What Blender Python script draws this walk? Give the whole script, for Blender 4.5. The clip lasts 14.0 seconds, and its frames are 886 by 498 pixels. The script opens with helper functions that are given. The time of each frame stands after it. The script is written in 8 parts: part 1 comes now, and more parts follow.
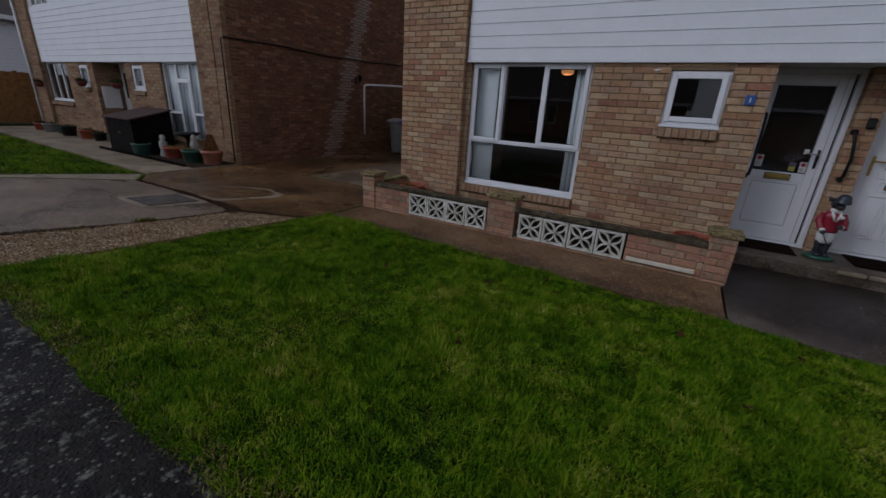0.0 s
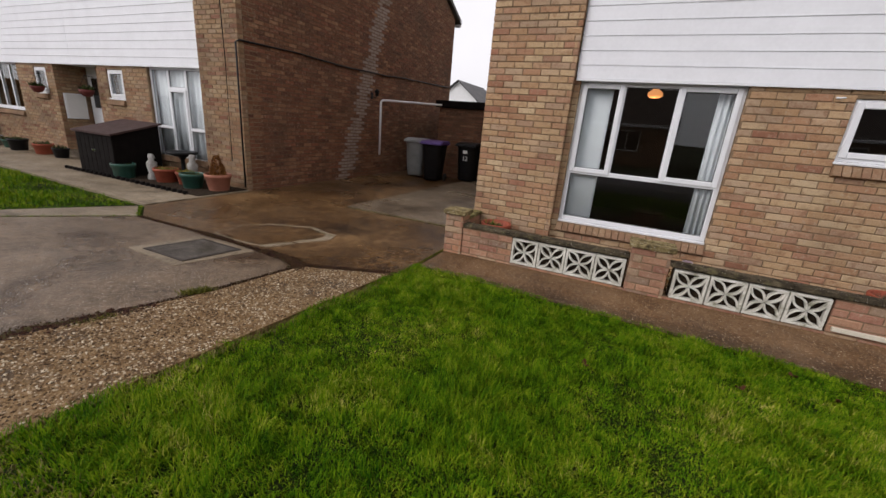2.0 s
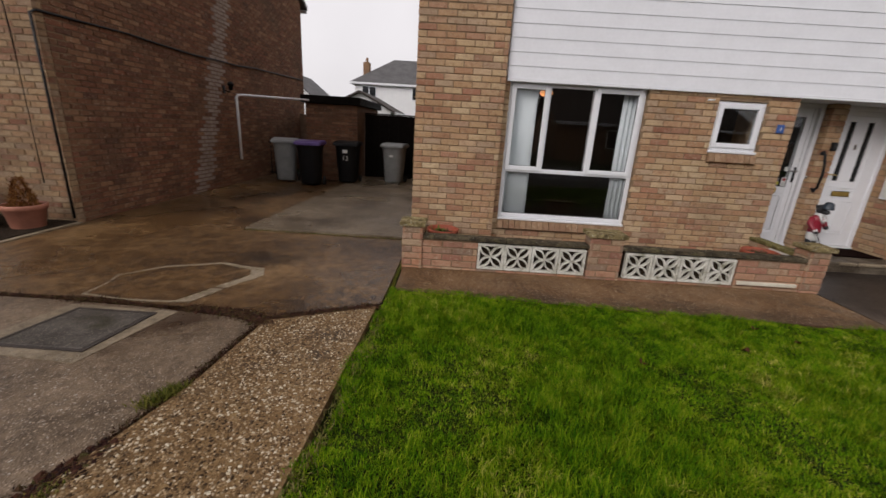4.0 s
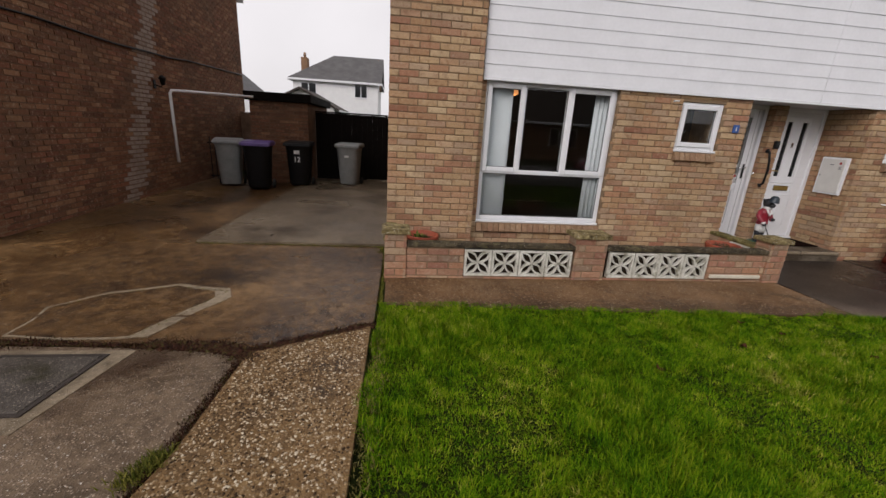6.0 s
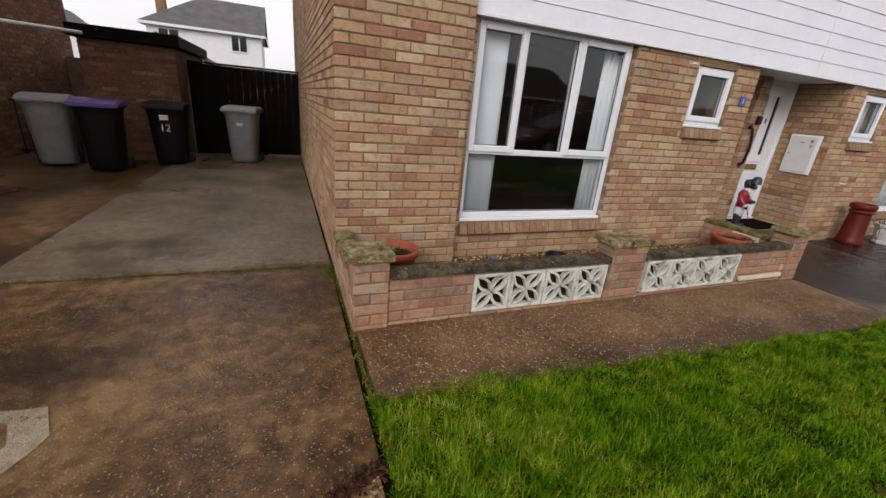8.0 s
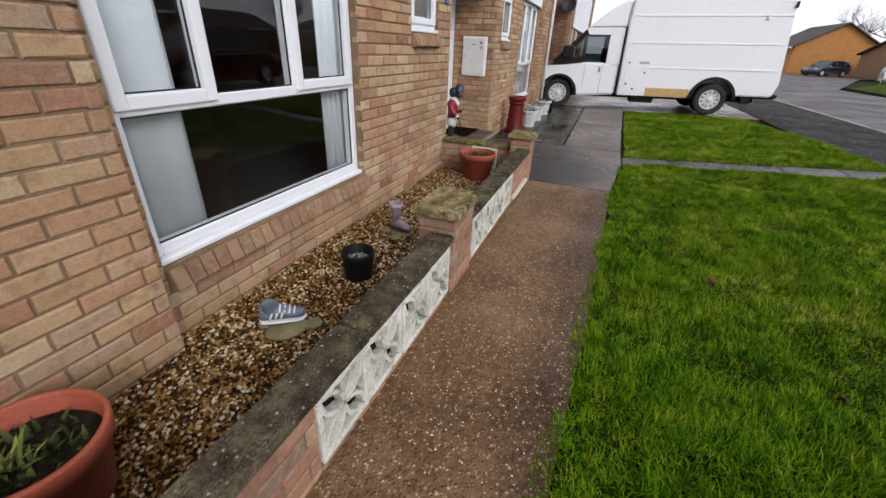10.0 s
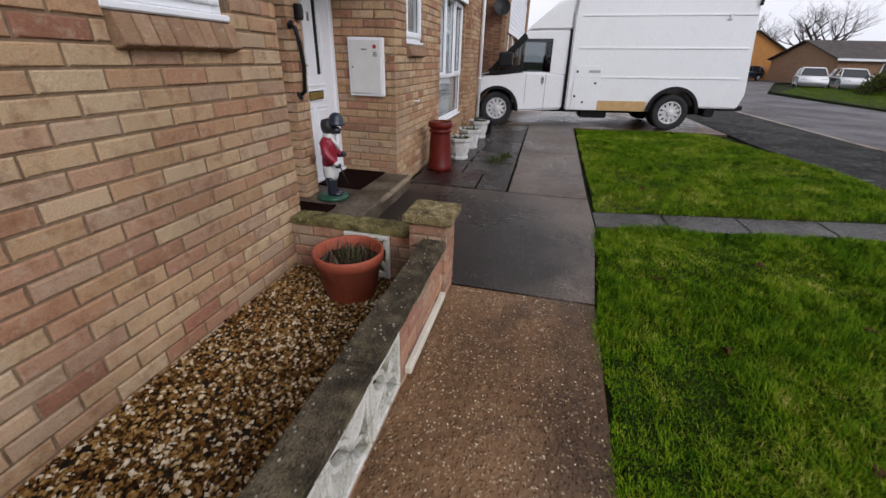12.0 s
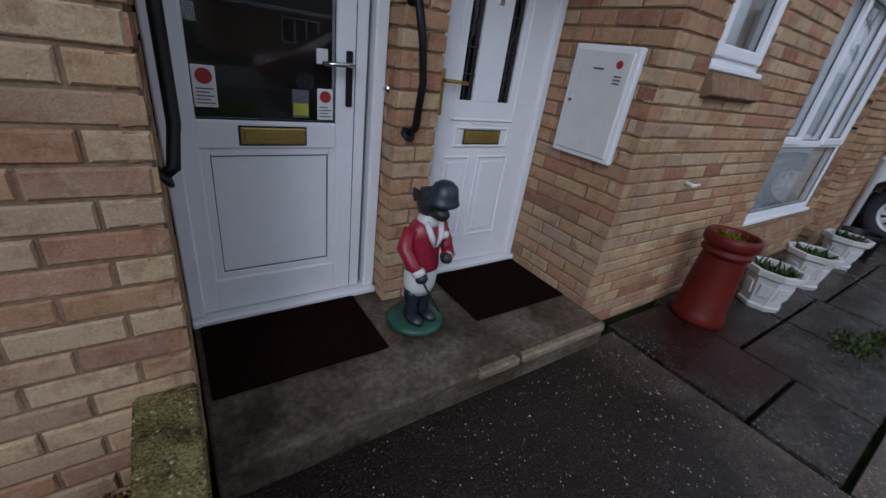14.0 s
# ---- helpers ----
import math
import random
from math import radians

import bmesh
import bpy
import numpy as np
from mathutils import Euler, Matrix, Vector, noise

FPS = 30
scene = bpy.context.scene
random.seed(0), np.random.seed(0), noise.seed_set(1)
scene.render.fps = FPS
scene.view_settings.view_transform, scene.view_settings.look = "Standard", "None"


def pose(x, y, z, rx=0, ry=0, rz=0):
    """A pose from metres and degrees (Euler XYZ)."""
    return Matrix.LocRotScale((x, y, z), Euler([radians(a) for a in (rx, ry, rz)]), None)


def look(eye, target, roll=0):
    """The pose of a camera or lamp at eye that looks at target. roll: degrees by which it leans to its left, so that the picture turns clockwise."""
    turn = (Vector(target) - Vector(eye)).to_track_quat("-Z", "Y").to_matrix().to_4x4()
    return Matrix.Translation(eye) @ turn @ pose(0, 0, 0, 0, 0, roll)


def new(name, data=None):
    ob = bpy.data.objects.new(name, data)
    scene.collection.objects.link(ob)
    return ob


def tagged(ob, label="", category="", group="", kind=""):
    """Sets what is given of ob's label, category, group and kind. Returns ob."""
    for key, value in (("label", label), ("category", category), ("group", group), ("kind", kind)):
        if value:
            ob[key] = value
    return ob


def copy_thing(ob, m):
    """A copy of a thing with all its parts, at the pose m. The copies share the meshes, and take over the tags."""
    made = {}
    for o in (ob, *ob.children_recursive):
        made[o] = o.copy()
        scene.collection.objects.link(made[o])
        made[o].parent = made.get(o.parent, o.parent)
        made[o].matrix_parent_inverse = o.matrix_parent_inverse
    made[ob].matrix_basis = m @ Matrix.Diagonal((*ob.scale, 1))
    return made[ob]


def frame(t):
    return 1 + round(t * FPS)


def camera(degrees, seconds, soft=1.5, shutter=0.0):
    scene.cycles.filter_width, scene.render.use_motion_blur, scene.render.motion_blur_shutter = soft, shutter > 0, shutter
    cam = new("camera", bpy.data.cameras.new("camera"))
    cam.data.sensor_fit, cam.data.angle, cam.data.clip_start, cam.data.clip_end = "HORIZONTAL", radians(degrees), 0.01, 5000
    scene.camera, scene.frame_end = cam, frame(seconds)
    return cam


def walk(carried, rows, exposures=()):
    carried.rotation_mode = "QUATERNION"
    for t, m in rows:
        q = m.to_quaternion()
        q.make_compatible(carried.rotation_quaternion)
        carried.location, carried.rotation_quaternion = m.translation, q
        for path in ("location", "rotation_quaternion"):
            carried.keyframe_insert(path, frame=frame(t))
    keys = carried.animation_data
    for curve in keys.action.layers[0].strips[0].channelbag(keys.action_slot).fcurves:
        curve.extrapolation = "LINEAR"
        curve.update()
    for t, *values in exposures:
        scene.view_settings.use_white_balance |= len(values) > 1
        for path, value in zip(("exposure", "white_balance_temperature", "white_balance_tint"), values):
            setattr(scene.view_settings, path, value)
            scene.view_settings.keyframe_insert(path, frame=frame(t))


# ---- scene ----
cam = camera(96.4, 14.0, soft=1.5, shutter=0.1)
PATH = [
    (0, (-0.082, 0.119, 1.277), (-1.012, 1.755, 0.599), 3.5),
    (0.5, (-0.565, 0.18, 1.267), (-1.701, 1.698, 0.632), 3.1),
    (1, (-1.089, 0.226, 1.252), (-1.998, 1.859, 0.541), 4.2),
    (1.5, (-1.664, 0.345, 1.24), (-2.598, 1.96, 0.519), 3.0),
    (2, (-2.186, 0.347, 1.268), (-2.961, 2.09, 0.667), 4.8),
    (2.5, (-2.696, 0.394, 1.254), (-3.509, 2.118, 0.649), 1.6),
    (3, (-3.106, 0.391, 1.262), (-3.709, 2.214, 0.701), 3.4),
    (3.5, (-3.388, 0.412, 1.275), (-3.762, 2.283, 0.678), 2.6),
    (4, (-3.566, 0.427, 1.294), (-3.589, 2.34, 0.71), 3.5),
    (4.2, (-3.629, 0.4, 1.313), (-3.421, 2.3, 0.726), 3.1),
    (6.3, (-4.1, 0.863, 1.291), (-3.834, 2.76, 0.716), 3.6),
    (6.5, (-4.198, 1.004, 1.259), (-3.749, 2.87, 0.696), 4.3),
    (7, (-4.373, 1.406, 1.245), (-3.794, 3.206, 0.594), 5.3),
    (7.2, (-4.437, 1.601, 1.237), (-3.903, 3.403, 0.553), 5.3),
    (9.3, (-4.322, 3.505, 1.138), (-3.007, 4.786, 0.344), 3.4),
    (9.5, (-4.222, 3.668, 1.126), (-2.827, 4.821, 0.274), 3.3),
    (10, (-3.908, 3.965, 1.103), (-2.238, 4.577, 0.188), 2.6),
    (10.5, (-3.415, 4.119, 1.089), (-1.716, 4.656, 0.18), 1.0),
    (11, (-2.862, 4.161, 1.096), (-1.071, 4.496, 0.271), 3.2),
    (11.5, (-2.238, 4.128, 1.08), (-0.48, 4.45, 0.183), 6.1),
    (12, (-1.61, 4.166, 1.08), (0.146, 4.567, 0.21), 1.9),
    (12.5, (-0.976, 4.175, 1.077), (0.779, 4.715, 0.284), 2.1),
    (13, (-0.361, 4.24, 1.095), (1.369, 4.875, 0.319), 3.5),
    (13.5, (0.195, 4.290, 1.088), (1.633, 5.420, 0.302), 5.8),
    (14, (0.600, 4.575, 1.088), (1.674, 6.019, 0.217), 8.4),
]
EXPOSURES = [(0, -0.95, 5600, 16), (0.5, 0.0, 5950, 16), (1, 0.05, 6150, 16), (1.5, 0.35, 6400, 16), (3, 0.35, 6450, 16), (4, 0.15, 6550, 16), (7, 0.27, 6550, 16),
             (9.5, 0.60, 6150, 14), (11, 0.62, 6100, 14), (12, 0.34, 6050, 16), (12.6, 0.0, 5900, 15), (13, -0.18, 5750, 15), (13.5, -0.52, 5500, 14), (14, -0.28, 5350, 14)]
walk(cam, [(t, look(eye, target, roll)) for t, eye, target, roll in PATH], EXPOSURES)
# ---- world: an overcast winter sky, with a faint broad sun behind it ----
SUN_ELEV, SUN_AZ = 30.0, 222.0
world = bpy.data.worlds.new("overcast_sky")
world.use_nodes = True
scene.world = world
wt = world.node_tree
wt.nodes.clear()
sky = wt.nodes.new("ShaderNodeTexSky")
sky.sky_type, sky.sun_disc = "NISHITA", False
sky.sun_elevation, sky.sun_rotation = radians(SUN_ELEV), radians(SUN_AZ)
sky.air_density, sky.dust_density = 1.0, 3.0
grey = wt.nodes.new("ShaderNodeHueSaturation")
grey.inputs["Saturation"].default_value = 0.1
cloud_co = wt.nodes.new("ShaderNodeTexCoord")
cloud = wt.nodes.new("ShaderNodeTexNoise")
cloud.inputs["Scale"].default_value, cloud.inputs["Detail"].default_value = 2.2, 5.0
cloud_ramp = wt.nodes.new("ShaderNodeMapRange")
cloud_ramp.inputs["To Min"].default_value, cloud_ramp.inputs["To Max"].default_value = 5.6, 8.6
cover = wt.nodes.new("ShaderNodeMixRGB")
cover.inputs[0].default_value = 0.75
bg = wt.nodes.new("ShaderNodeBackground")
bg.inputs["Strength"].default_value = 0.12
wout = wt.nodes.new("ShaderNodeOutputWorld")
wt.links.new(sky.outputs[0], grey.inputs["Color"])
wt.links.new(cloud_co.outputs["Generated"], cloud.inputs["Vector"])
wt.links.new(cloud.outputs[0], cloud_ramp.inputs["Value"])
wt.links.new(grey.outputs[0], cover.inputs[1])
wt.links.new(cloud_ramp.outputs[0], cover.inputs[2])
wt.links.new(cover.outputs[0], bg.inputs["Color"])
wt.links.new(bg.outputs[0], wout.inputs[0])
sun = new("sun", bpy.data.lights.new("sun", "SUN"))
sun.data.energy, sun.data.angle, sun.data.color = 1.0, radians(25), (1.0, 0.96, 0.9)
sun.matrix_world = look((0, 0, 20), (20 * math.sin(radians(SUN_AZ)) * -1, 20 * math.cos(radians(SUN_AZ)) * -1, 20 - 20 * math.tan(radians(SUN_ELEV))))
# ---- materials ----
class Nodes:
    """A small builder for a material's nodes."""
    def __init__(self, name):
        self.mat = bpy.data.materials.new(name)
        self.mat.use_nodes = True
        self.t = self.mat.node_tree
        self.b = self.t.nodes["Principled BSDF"]

    def add(self, kind, **inputs):
        n = self.t.nodes.new("ShaderNode" + kind)
        for k, v in inputs.items():
            self.set(n.inputs[k.replace("_", " ")], v)
        return n

    def set(self, sock, v):
        if isinstance(v, bpy.types.NodeSocket):
            self.t.links.new(v, sock)
        elif isinstance(v, tuple) and len(v) == 3 and sock.type == "RGBA":
            sock.default_value = (*v, 1)
        else:
            sock.default_value = v

    def place(self):
        return self.add("NewGeometry").outputs["Position"]

    def noise(self, scale, detail=4.0, rough=0.55, vec=None):
        n = self.add("TexNoise", Scale=scale, Detail=detail, Roughness=rough)
        self.set(n.inputs["Vector"], vec or self.place())
        return n.outputs["Fac"]

    def cells(self, scale, out="Color", vec=None, rnd=1.0):
        n = self.add("TexVoronoi", Scale=scale, Randomness=rnd)
        self.set(n.inputs["Vector"], vec or self.place())
        return n.outputs[out]

    def ramp(self, fac, stops):
        n = self.add("ValToRGB")
        self.set(n.inputs[0], fac)
        el = n.color_ramp.elements
        while len(el) < len(stops):
            el.new(0.5)
        for e, (p, c) in zip(el, stops):
            e.position, e.color = p, (*c, 1) if isinstance(c, tuple) else (c, c, c, 1)
        return n.outputs[0]

    def mix(self, fac, a, b, kind="MIX"):
        n = self.add("MixRGB")
        n.blend_type = kind
        for s, v in zip(n.inputs, (fac, a, b)):
            self.set(s, v)
        return n.outputs[0]

    def bump(self, height, strength=0.4, depth=0.01):
        n = self.add("Bump", Strength=strength, Distance=depth)
        self.set(n.inputs["Height"], height)
        self.set(self.b.inputs["Normal"], n.outputs[0])

    def done(self, colour, rough=0.7, metal=0.0, spec=None):
        self.set(self.b.inputs["Base Color"], colour)
        self.set(self.b.inputs["Roughness"], rough)
        self.set(self.b.inputs["Metallic"], metal)
        if spec is not None:
            self.b.inputs["Specular IOR Level"].default_value = spec
        return self.mat


def plain(name, colour, rough=0.5, metal=0.0, vary=0.12, scale=9.0, grain=0.0, spec=None):
    """A painted, moulded or metal surface, with slight wear at two scales."""
    n = Nodes(name)
    dark = tuple(c * (1 - vary * 2) for c in colour)
    light = tuple(min(1.0, c * (1 + vary)) for c in colour)
    f = n.mix(0.4, n.noise(scale), n.noise(scale * 9, 3))
    col = n.ramp(f, [(0.3, dark), (0.6, colour), (0.8, light)])
    if grain:
        n.bump(n.noise(scale * 12, 5), grain, 0.004)
    r = n.ramp(f, [(0.3, min(1.0, rough + 0.12)), (0.75, max(0.03, rough - 0.06))])
    return n.done(col, r, metal, spec)


def brick_material(name, tones, per_object, soot=0.0, pale=None):
    """Fired clay: each brick its own tone, with speckle, stains and a rough face."""
    n = Nodes(name)
    if per_object:
        rnd = n.add("ObjectInfo").outputs["Random"]
    else:
        rnd = n.add("NewGeometry").outputs["Random Per Island"]
    col = n.ramp(rnd, [(i / (len(tones) - 1), c) for i, c in enumerate(tones)])
    mean = tuple(sum(t[i] for t in tones) / len(tones) for i in range(3))
    col = n.mix(0.12, col, mean)
    grain = n.noise(160, 4, 0.7)
    col = n.mix(0.75, col, n.ramp(grain, [(0.3, 0.35), (0.55, 0.52), (0.75, 0.68)]), "OVERLAY")
    blot = n.noise(15, 5, 0.65)
    col = n.mix(n.ramp(blot, [(0.50, 0.0), (0.70, 0.6)]), col, (0.19, 0.085, 0.045))
    lime = n.noise(26, 5, 0.7)
    col = n.mix(n.ramp(lime, [(0.54, 0.0), (0.70, 0.5)]), col, (0.46, 0.38, 0.28))
    stain_tone = n.noise(0.9, 5, 0.6)
    col = n.mix(n.ramp(stain_tone, [(0.48, 0.0), (0.70, 0.32 + soot)]), col, (0.07, 0.05, 0.035))
    n.bump(n.mix(0.55, grain, n.noise(38, 5, 0.7)), 0.9, 0.009)
    return n.done(col, 0.85, spec=0.15)


BUFF = [(0.38, 0.235, 0.125), (0.45, 0.30, 0.165), (0.50, 0.365, 0.215), (0.38, 0.20, 0.115), (0.47, 0.315, 0.175),
        (0.33, 0.145, 0.092), (0.54, 0.41, 0.255), (0.40, 0.245, 0.13), (0.25, 0.105, 0.066), (0.44, 0.32, 0.21), (0.35, 0.235, 0.155)]
BROWN = [(0.12, 0.055, 0.032), (0.21, 0.105, 0.056), (0.15, 0.060, 0.036), (0.30, 0.165, 0.09), (0.095, 0.045, 0.030), (0.24, 0.10, 0.058)]
M_BRICK = brick_material("buff_brick", BUFF, True)
M_BRICK_J = brick_material("buff_brick_joined", BUFF, False)
M_DIRTY_J = brick_material("weathered_brick_joined", [tuple(c * 0.74 for c in t) for t in BUFF], False, 0.25)
M_BROWN_J = brick_material("brown_brick_joined", BROWN, False, 0.3)
LIMED = [(0.27, 0.215, 0.18), (0.33, 0.27, 0.235), (0.29, 0.235, 0.20), (0.25, 0.19, 0.155)]
M_LIMED_J = brick_material("lime_streaked_brick", LIMED, False, 0.1)
PINK = [(0.34, 0.165, 0.115), (0.44, 0.255, 0.16), (0.27, 0.12, 0.085), (0.45, 0.33, 0.21), (0.22, 0.155, 0.115), (0.42, 0.205, 0.115), (0.34, 0.26, 0.19)]
SILLS = [(0.22, 0.135, 0.08), (0.29, 0.185, 0.11), (0.25, 0.145, 0.09), (0.33, 0.215, 0.13)]
M_SILL = brick_material("sill_brick", SILLS, True, 0.2)
M_PLANTER_BRICK = brick_material("planter_brick", PINK, True, 0.1)


def rough_mineral(name, tones, scale, bump, rough=0.9, speck=None, blotch=None, wet=0.0, spec=0.12, stain_tone=None):
    """Mortar, concrete, stone: tones by noise, with optional aggregate specks, dark wet or lichen blotches, and one
    stain or painted shade:
    (axis or middle, edge, softness, colour), along a line or round a place."""
    n = Nodes(name)
    f = n.mix(0.45, n.noise(scale, 5), n.noise(scale * 14, 4))
    col = n.ramp(f, [(0.37, tones[0]), (0.5, tones[1]), (0.63, tones[2])])
    h = n.noise(scale * 30, 5, 0.65)
    if speck:
        size, share, colour = speck
        cell = n.cells(size)
        pick = n.add("SeparateColor")
        n.set(pick.inputs[0], cell)
        dist = n.cells(size, "Distance")
        show = n.mix(1.0, n.ramp(pick.outputs[0], [(1 - share - 0.02, 0.0), (1 - share, 1.0)]), n.ramp(dist, [(0.32, 1.0), (0.48, 0.0)]), "MULTIPLY")
        tint = n.ramp(pick.outputs[1], [(0.0, tuple(c * 0.55 for c in colour)), (0.6, colour), (1.0, tuple(min(1, c * 1.35) for c in colour))])
        col = n.mix(show, col, tint)
        h = n.mix(0.6, h, n.ramp(dist, [(0.0, 1.0), (0.5, 0.0)]))
    if blotch:
        size, lo, colour = blotch
        col = n.mix(n.ramp(n.noise(size, 6, 0.65), [(lo, 0.0), (lo + 0.14, 0.85)]), col, colour)
    if stain_tone:
        where, edge, soft, colour = stain_tone
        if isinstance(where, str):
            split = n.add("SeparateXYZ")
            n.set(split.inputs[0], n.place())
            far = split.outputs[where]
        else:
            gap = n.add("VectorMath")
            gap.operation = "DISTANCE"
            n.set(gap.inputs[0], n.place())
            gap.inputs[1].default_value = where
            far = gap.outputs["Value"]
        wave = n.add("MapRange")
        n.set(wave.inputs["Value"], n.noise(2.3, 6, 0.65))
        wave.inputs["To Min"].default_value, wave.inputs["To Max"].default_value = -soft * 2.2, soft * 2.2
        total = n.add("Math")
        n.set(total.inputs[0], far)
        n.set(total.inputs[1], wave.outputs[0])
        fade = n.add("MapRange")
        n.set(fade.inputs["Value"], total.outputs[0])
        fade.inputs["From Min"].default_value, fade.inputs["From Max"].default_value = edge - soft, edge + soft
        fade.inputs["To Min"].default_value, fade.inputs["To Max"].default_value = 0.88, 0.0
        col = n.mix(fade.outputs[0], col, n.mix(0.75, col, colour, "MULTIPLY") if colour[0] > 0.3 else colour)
    n.bump(h, bump, 0.012)
    r = n.ramp(n.noise(scale * 0.7, 4), [(0.38, rough), (0.62, max(0.12, rough - wet))])
    return n.done(col, r, spec=spec)


M_MORTAR = rough_mineral("mortar", [(0.16, 0.108, 0.066), (0.215, 0.148, 0.092), (0.27, 0.19, 0.12)], 6, 0.5)
M_MORTAR_DARK = rough_mineral("dark_mortar", [(0.10, 0.06, 0.04), (0.14, 0.085, 0.055), (0.19, 0.12, 0.08)], 4, 0.5)
M_CONC = rough_mineral("drive_concrete", [(0.060, 0.039, 0.022), (0.128, 0.088, 0.055), (0.215, 0.152, 0.098)], 1.1, 0.6, 0.5, (95, 0.30, (0.32, 0.245, 0.18)), (1.5, 0.53, (0.042, 0.022, 0.011)), 0.25, 0.3)
M_CONC_WET = rough_mineral("damp_brown_concrete", [(0.028, 0.013, 0.005), (0.095, 0.049, 0.017), (0.21, 0.122, 0.052)], 0.8, 0.5, 0.45, (100, 0.18, (0.26, 0.185, 0.11)), (0.75, 0.515, (0.015, 0.008, 0.004)), 0.25, 0.3)
M_CONC_RAISED = rough_mineral("raised_concrete", [(0.074, 0.052, 0.030), (0.130, 0.096, 0.061), (0.20, 0.155, 0.104)], 1.1, 0.5, 0.5, (110, 0.2, (0.30, 0.24, 0.17)), (1.2, 0.52, (0.045, 0.027, 0.012)), 0.25, 0.3)
M_CONC_PALE = rough_mineral("pale_concrete", [(0.13, 0.097, 0.060), (0.225, 0.175, 0.115), (0.32, 0.255, 0.175)], 1.6, 0.5, 0.6, (110, 0.22, (0.34, 0.29, 0.23)), (1.7, 0.54, (0.062, 0.042, 0.022)), 0.25, 0.35)
M_AGG = rough_mineral("exposed_aggregate", [(0.085, 0.046, 0.017), (0.165, 0.095, 0.038), (0.245, 0.155, 0.070)], 1.6, 0.9, 0.7, (62, 0.42, (0.33, 0.235, 0.135)), (1.5, 0.53, (0.036, 0.026, 0.020)), 0.25, 0.2)
M_AGG_PATH = rough_mineral("aggregate_path", [(0.078, 0.040, 0.018), (0.148, 0.080, 0.037), (0.22, 0.128, 0.064)], 2.0, 0.9, 0.6, (66, 0.24, (0.32, 0.225, 0.135)), (2.2, 0.55, (0.050, 0.030, 0.017)), 0.25, 0.2, ("Y", 4.02, 0.10, (0.33, 0.35, 0.42)))
# Damp concrete; the near-black round by the doorstep also has shade painted in.
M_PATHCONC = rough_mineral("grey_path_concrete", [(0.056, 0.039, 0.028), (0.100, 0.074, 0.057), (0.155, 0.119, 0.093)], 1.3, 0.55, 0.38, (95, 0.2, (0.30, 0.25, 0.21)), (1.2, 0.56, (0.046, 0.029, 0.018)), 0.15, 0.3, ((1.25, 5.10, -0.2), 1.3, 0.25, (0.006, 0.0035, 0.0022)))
M_DARKIRON = plain("rusted_iron", (0.035, 0.024, 0.018), 0.7, vary=0.3, scale=20, grain=0.5)
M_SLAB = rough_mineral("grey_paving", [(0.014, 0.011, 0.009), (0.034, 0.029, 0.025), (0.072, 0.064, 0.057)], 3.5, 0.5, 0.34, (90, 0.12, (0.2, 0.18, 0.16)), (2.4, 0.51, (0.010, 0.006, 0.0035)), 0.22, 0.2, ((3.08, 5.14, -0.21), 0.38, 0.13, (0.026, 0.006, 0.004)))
M_ASPHALT = rough_mineral("road_asphalt", [(0.050, 0.044, 0.047), (0.076, 0.067, 0.070), (0.104, 0.092, 0.093)], 0.8, 0.5, 0.7, (120, 0.2, (0.16, 0.14, 0.135)), (0.5, 0.55, (0.046, 0.041, 0.043)), 0.25, 0.2)
M_PAVE = rough_mineral("old_tarmac", [(0.010, 0.0092, 0.009), (0.018, 0.0165, 0.016), (0.032, 0.029, 0.027)], 2.0, 1.0, 0.85, (55, 0.14, (0.13, 0.125, 0.11)), (11.0, 0.562, (0.20, 0.21, 0.17)), 0.2, 0.1)
M_COPE = rough_mineral("lichened_coping", [(0.085, 0.064, 0.028), (0.23, 0.178, 0.082), (0.45, 0.37, 0.20)], 15, 1.0, 0.95, (70, 0.12, (0.50, 0.46, 0.36)), (13, 0.52, (0.030, 0.023, 0.014)))
M_COPE_DARK = rough_mineral("blackened_coping", [(0.022, 0.018, 0.012), (0.065, 0.052, 0.034), (0.16, 0.13, 0.082)], 11, 1.0, 0.9, (85, 0.05, (0.36, 0.33, 0.27)), (9, 0.54, (0.17, 0.15, 0.075)))
M_COPE_MOSS = rough_mineral("mossy_coping", [(0.055, 0.044, 0.018), (0.17, 0.145, 0.055), (0.32, 0.28, 0.12)], 11, 1.0, 0.95, (80, 0.08, (0.42, 0.38, 0.25)), (12, 0.52, (0.026, 0.020, 0.010)))
M_SCREEN = rough_mineral("painted_screen_block", [(0.40, 0.39, 0.33), (0.60, 0.59, 0.52), (0.74, 0.73, 0.67)], 8, 0.5, 0.85, None, (10, 0.55, (0.19, 0.18, 0.10)))
M_STEP = rough_mineral("doorstep_concrete", [(0.045, 0.032, 0.020), (0.095, 0.075, 0.053), (0.175, 0.145, 0.110)], 3, 0.6, 0.6, None, (3.5, 0.50, (0.018, 0.012, 0.006)), 0.25, 0.2)
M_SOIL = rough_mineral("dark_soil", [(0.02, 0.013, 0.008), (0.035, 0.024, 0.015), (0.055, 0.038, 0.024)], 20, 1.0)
M_MOSS = rough_mineral("moss", [(0.03, 0.045, 0.01), (0.05, 0.07, 0.015), (0.08, 0.09, 0.02)], 12, 1.0)
# Turf near black: the shade between grass blades is put into its colour.
M_DARK_TURF = rough_mineral("turf", [(0.006, 0.009, 0.001), (0.013, 0.020, 0.002), (0.026, 0.034, 0.004)], 5, 1.0)
M_UPVC = plain("white_upvc", (0.74, 0.75, 0.77), 0.35, vary=0.03)
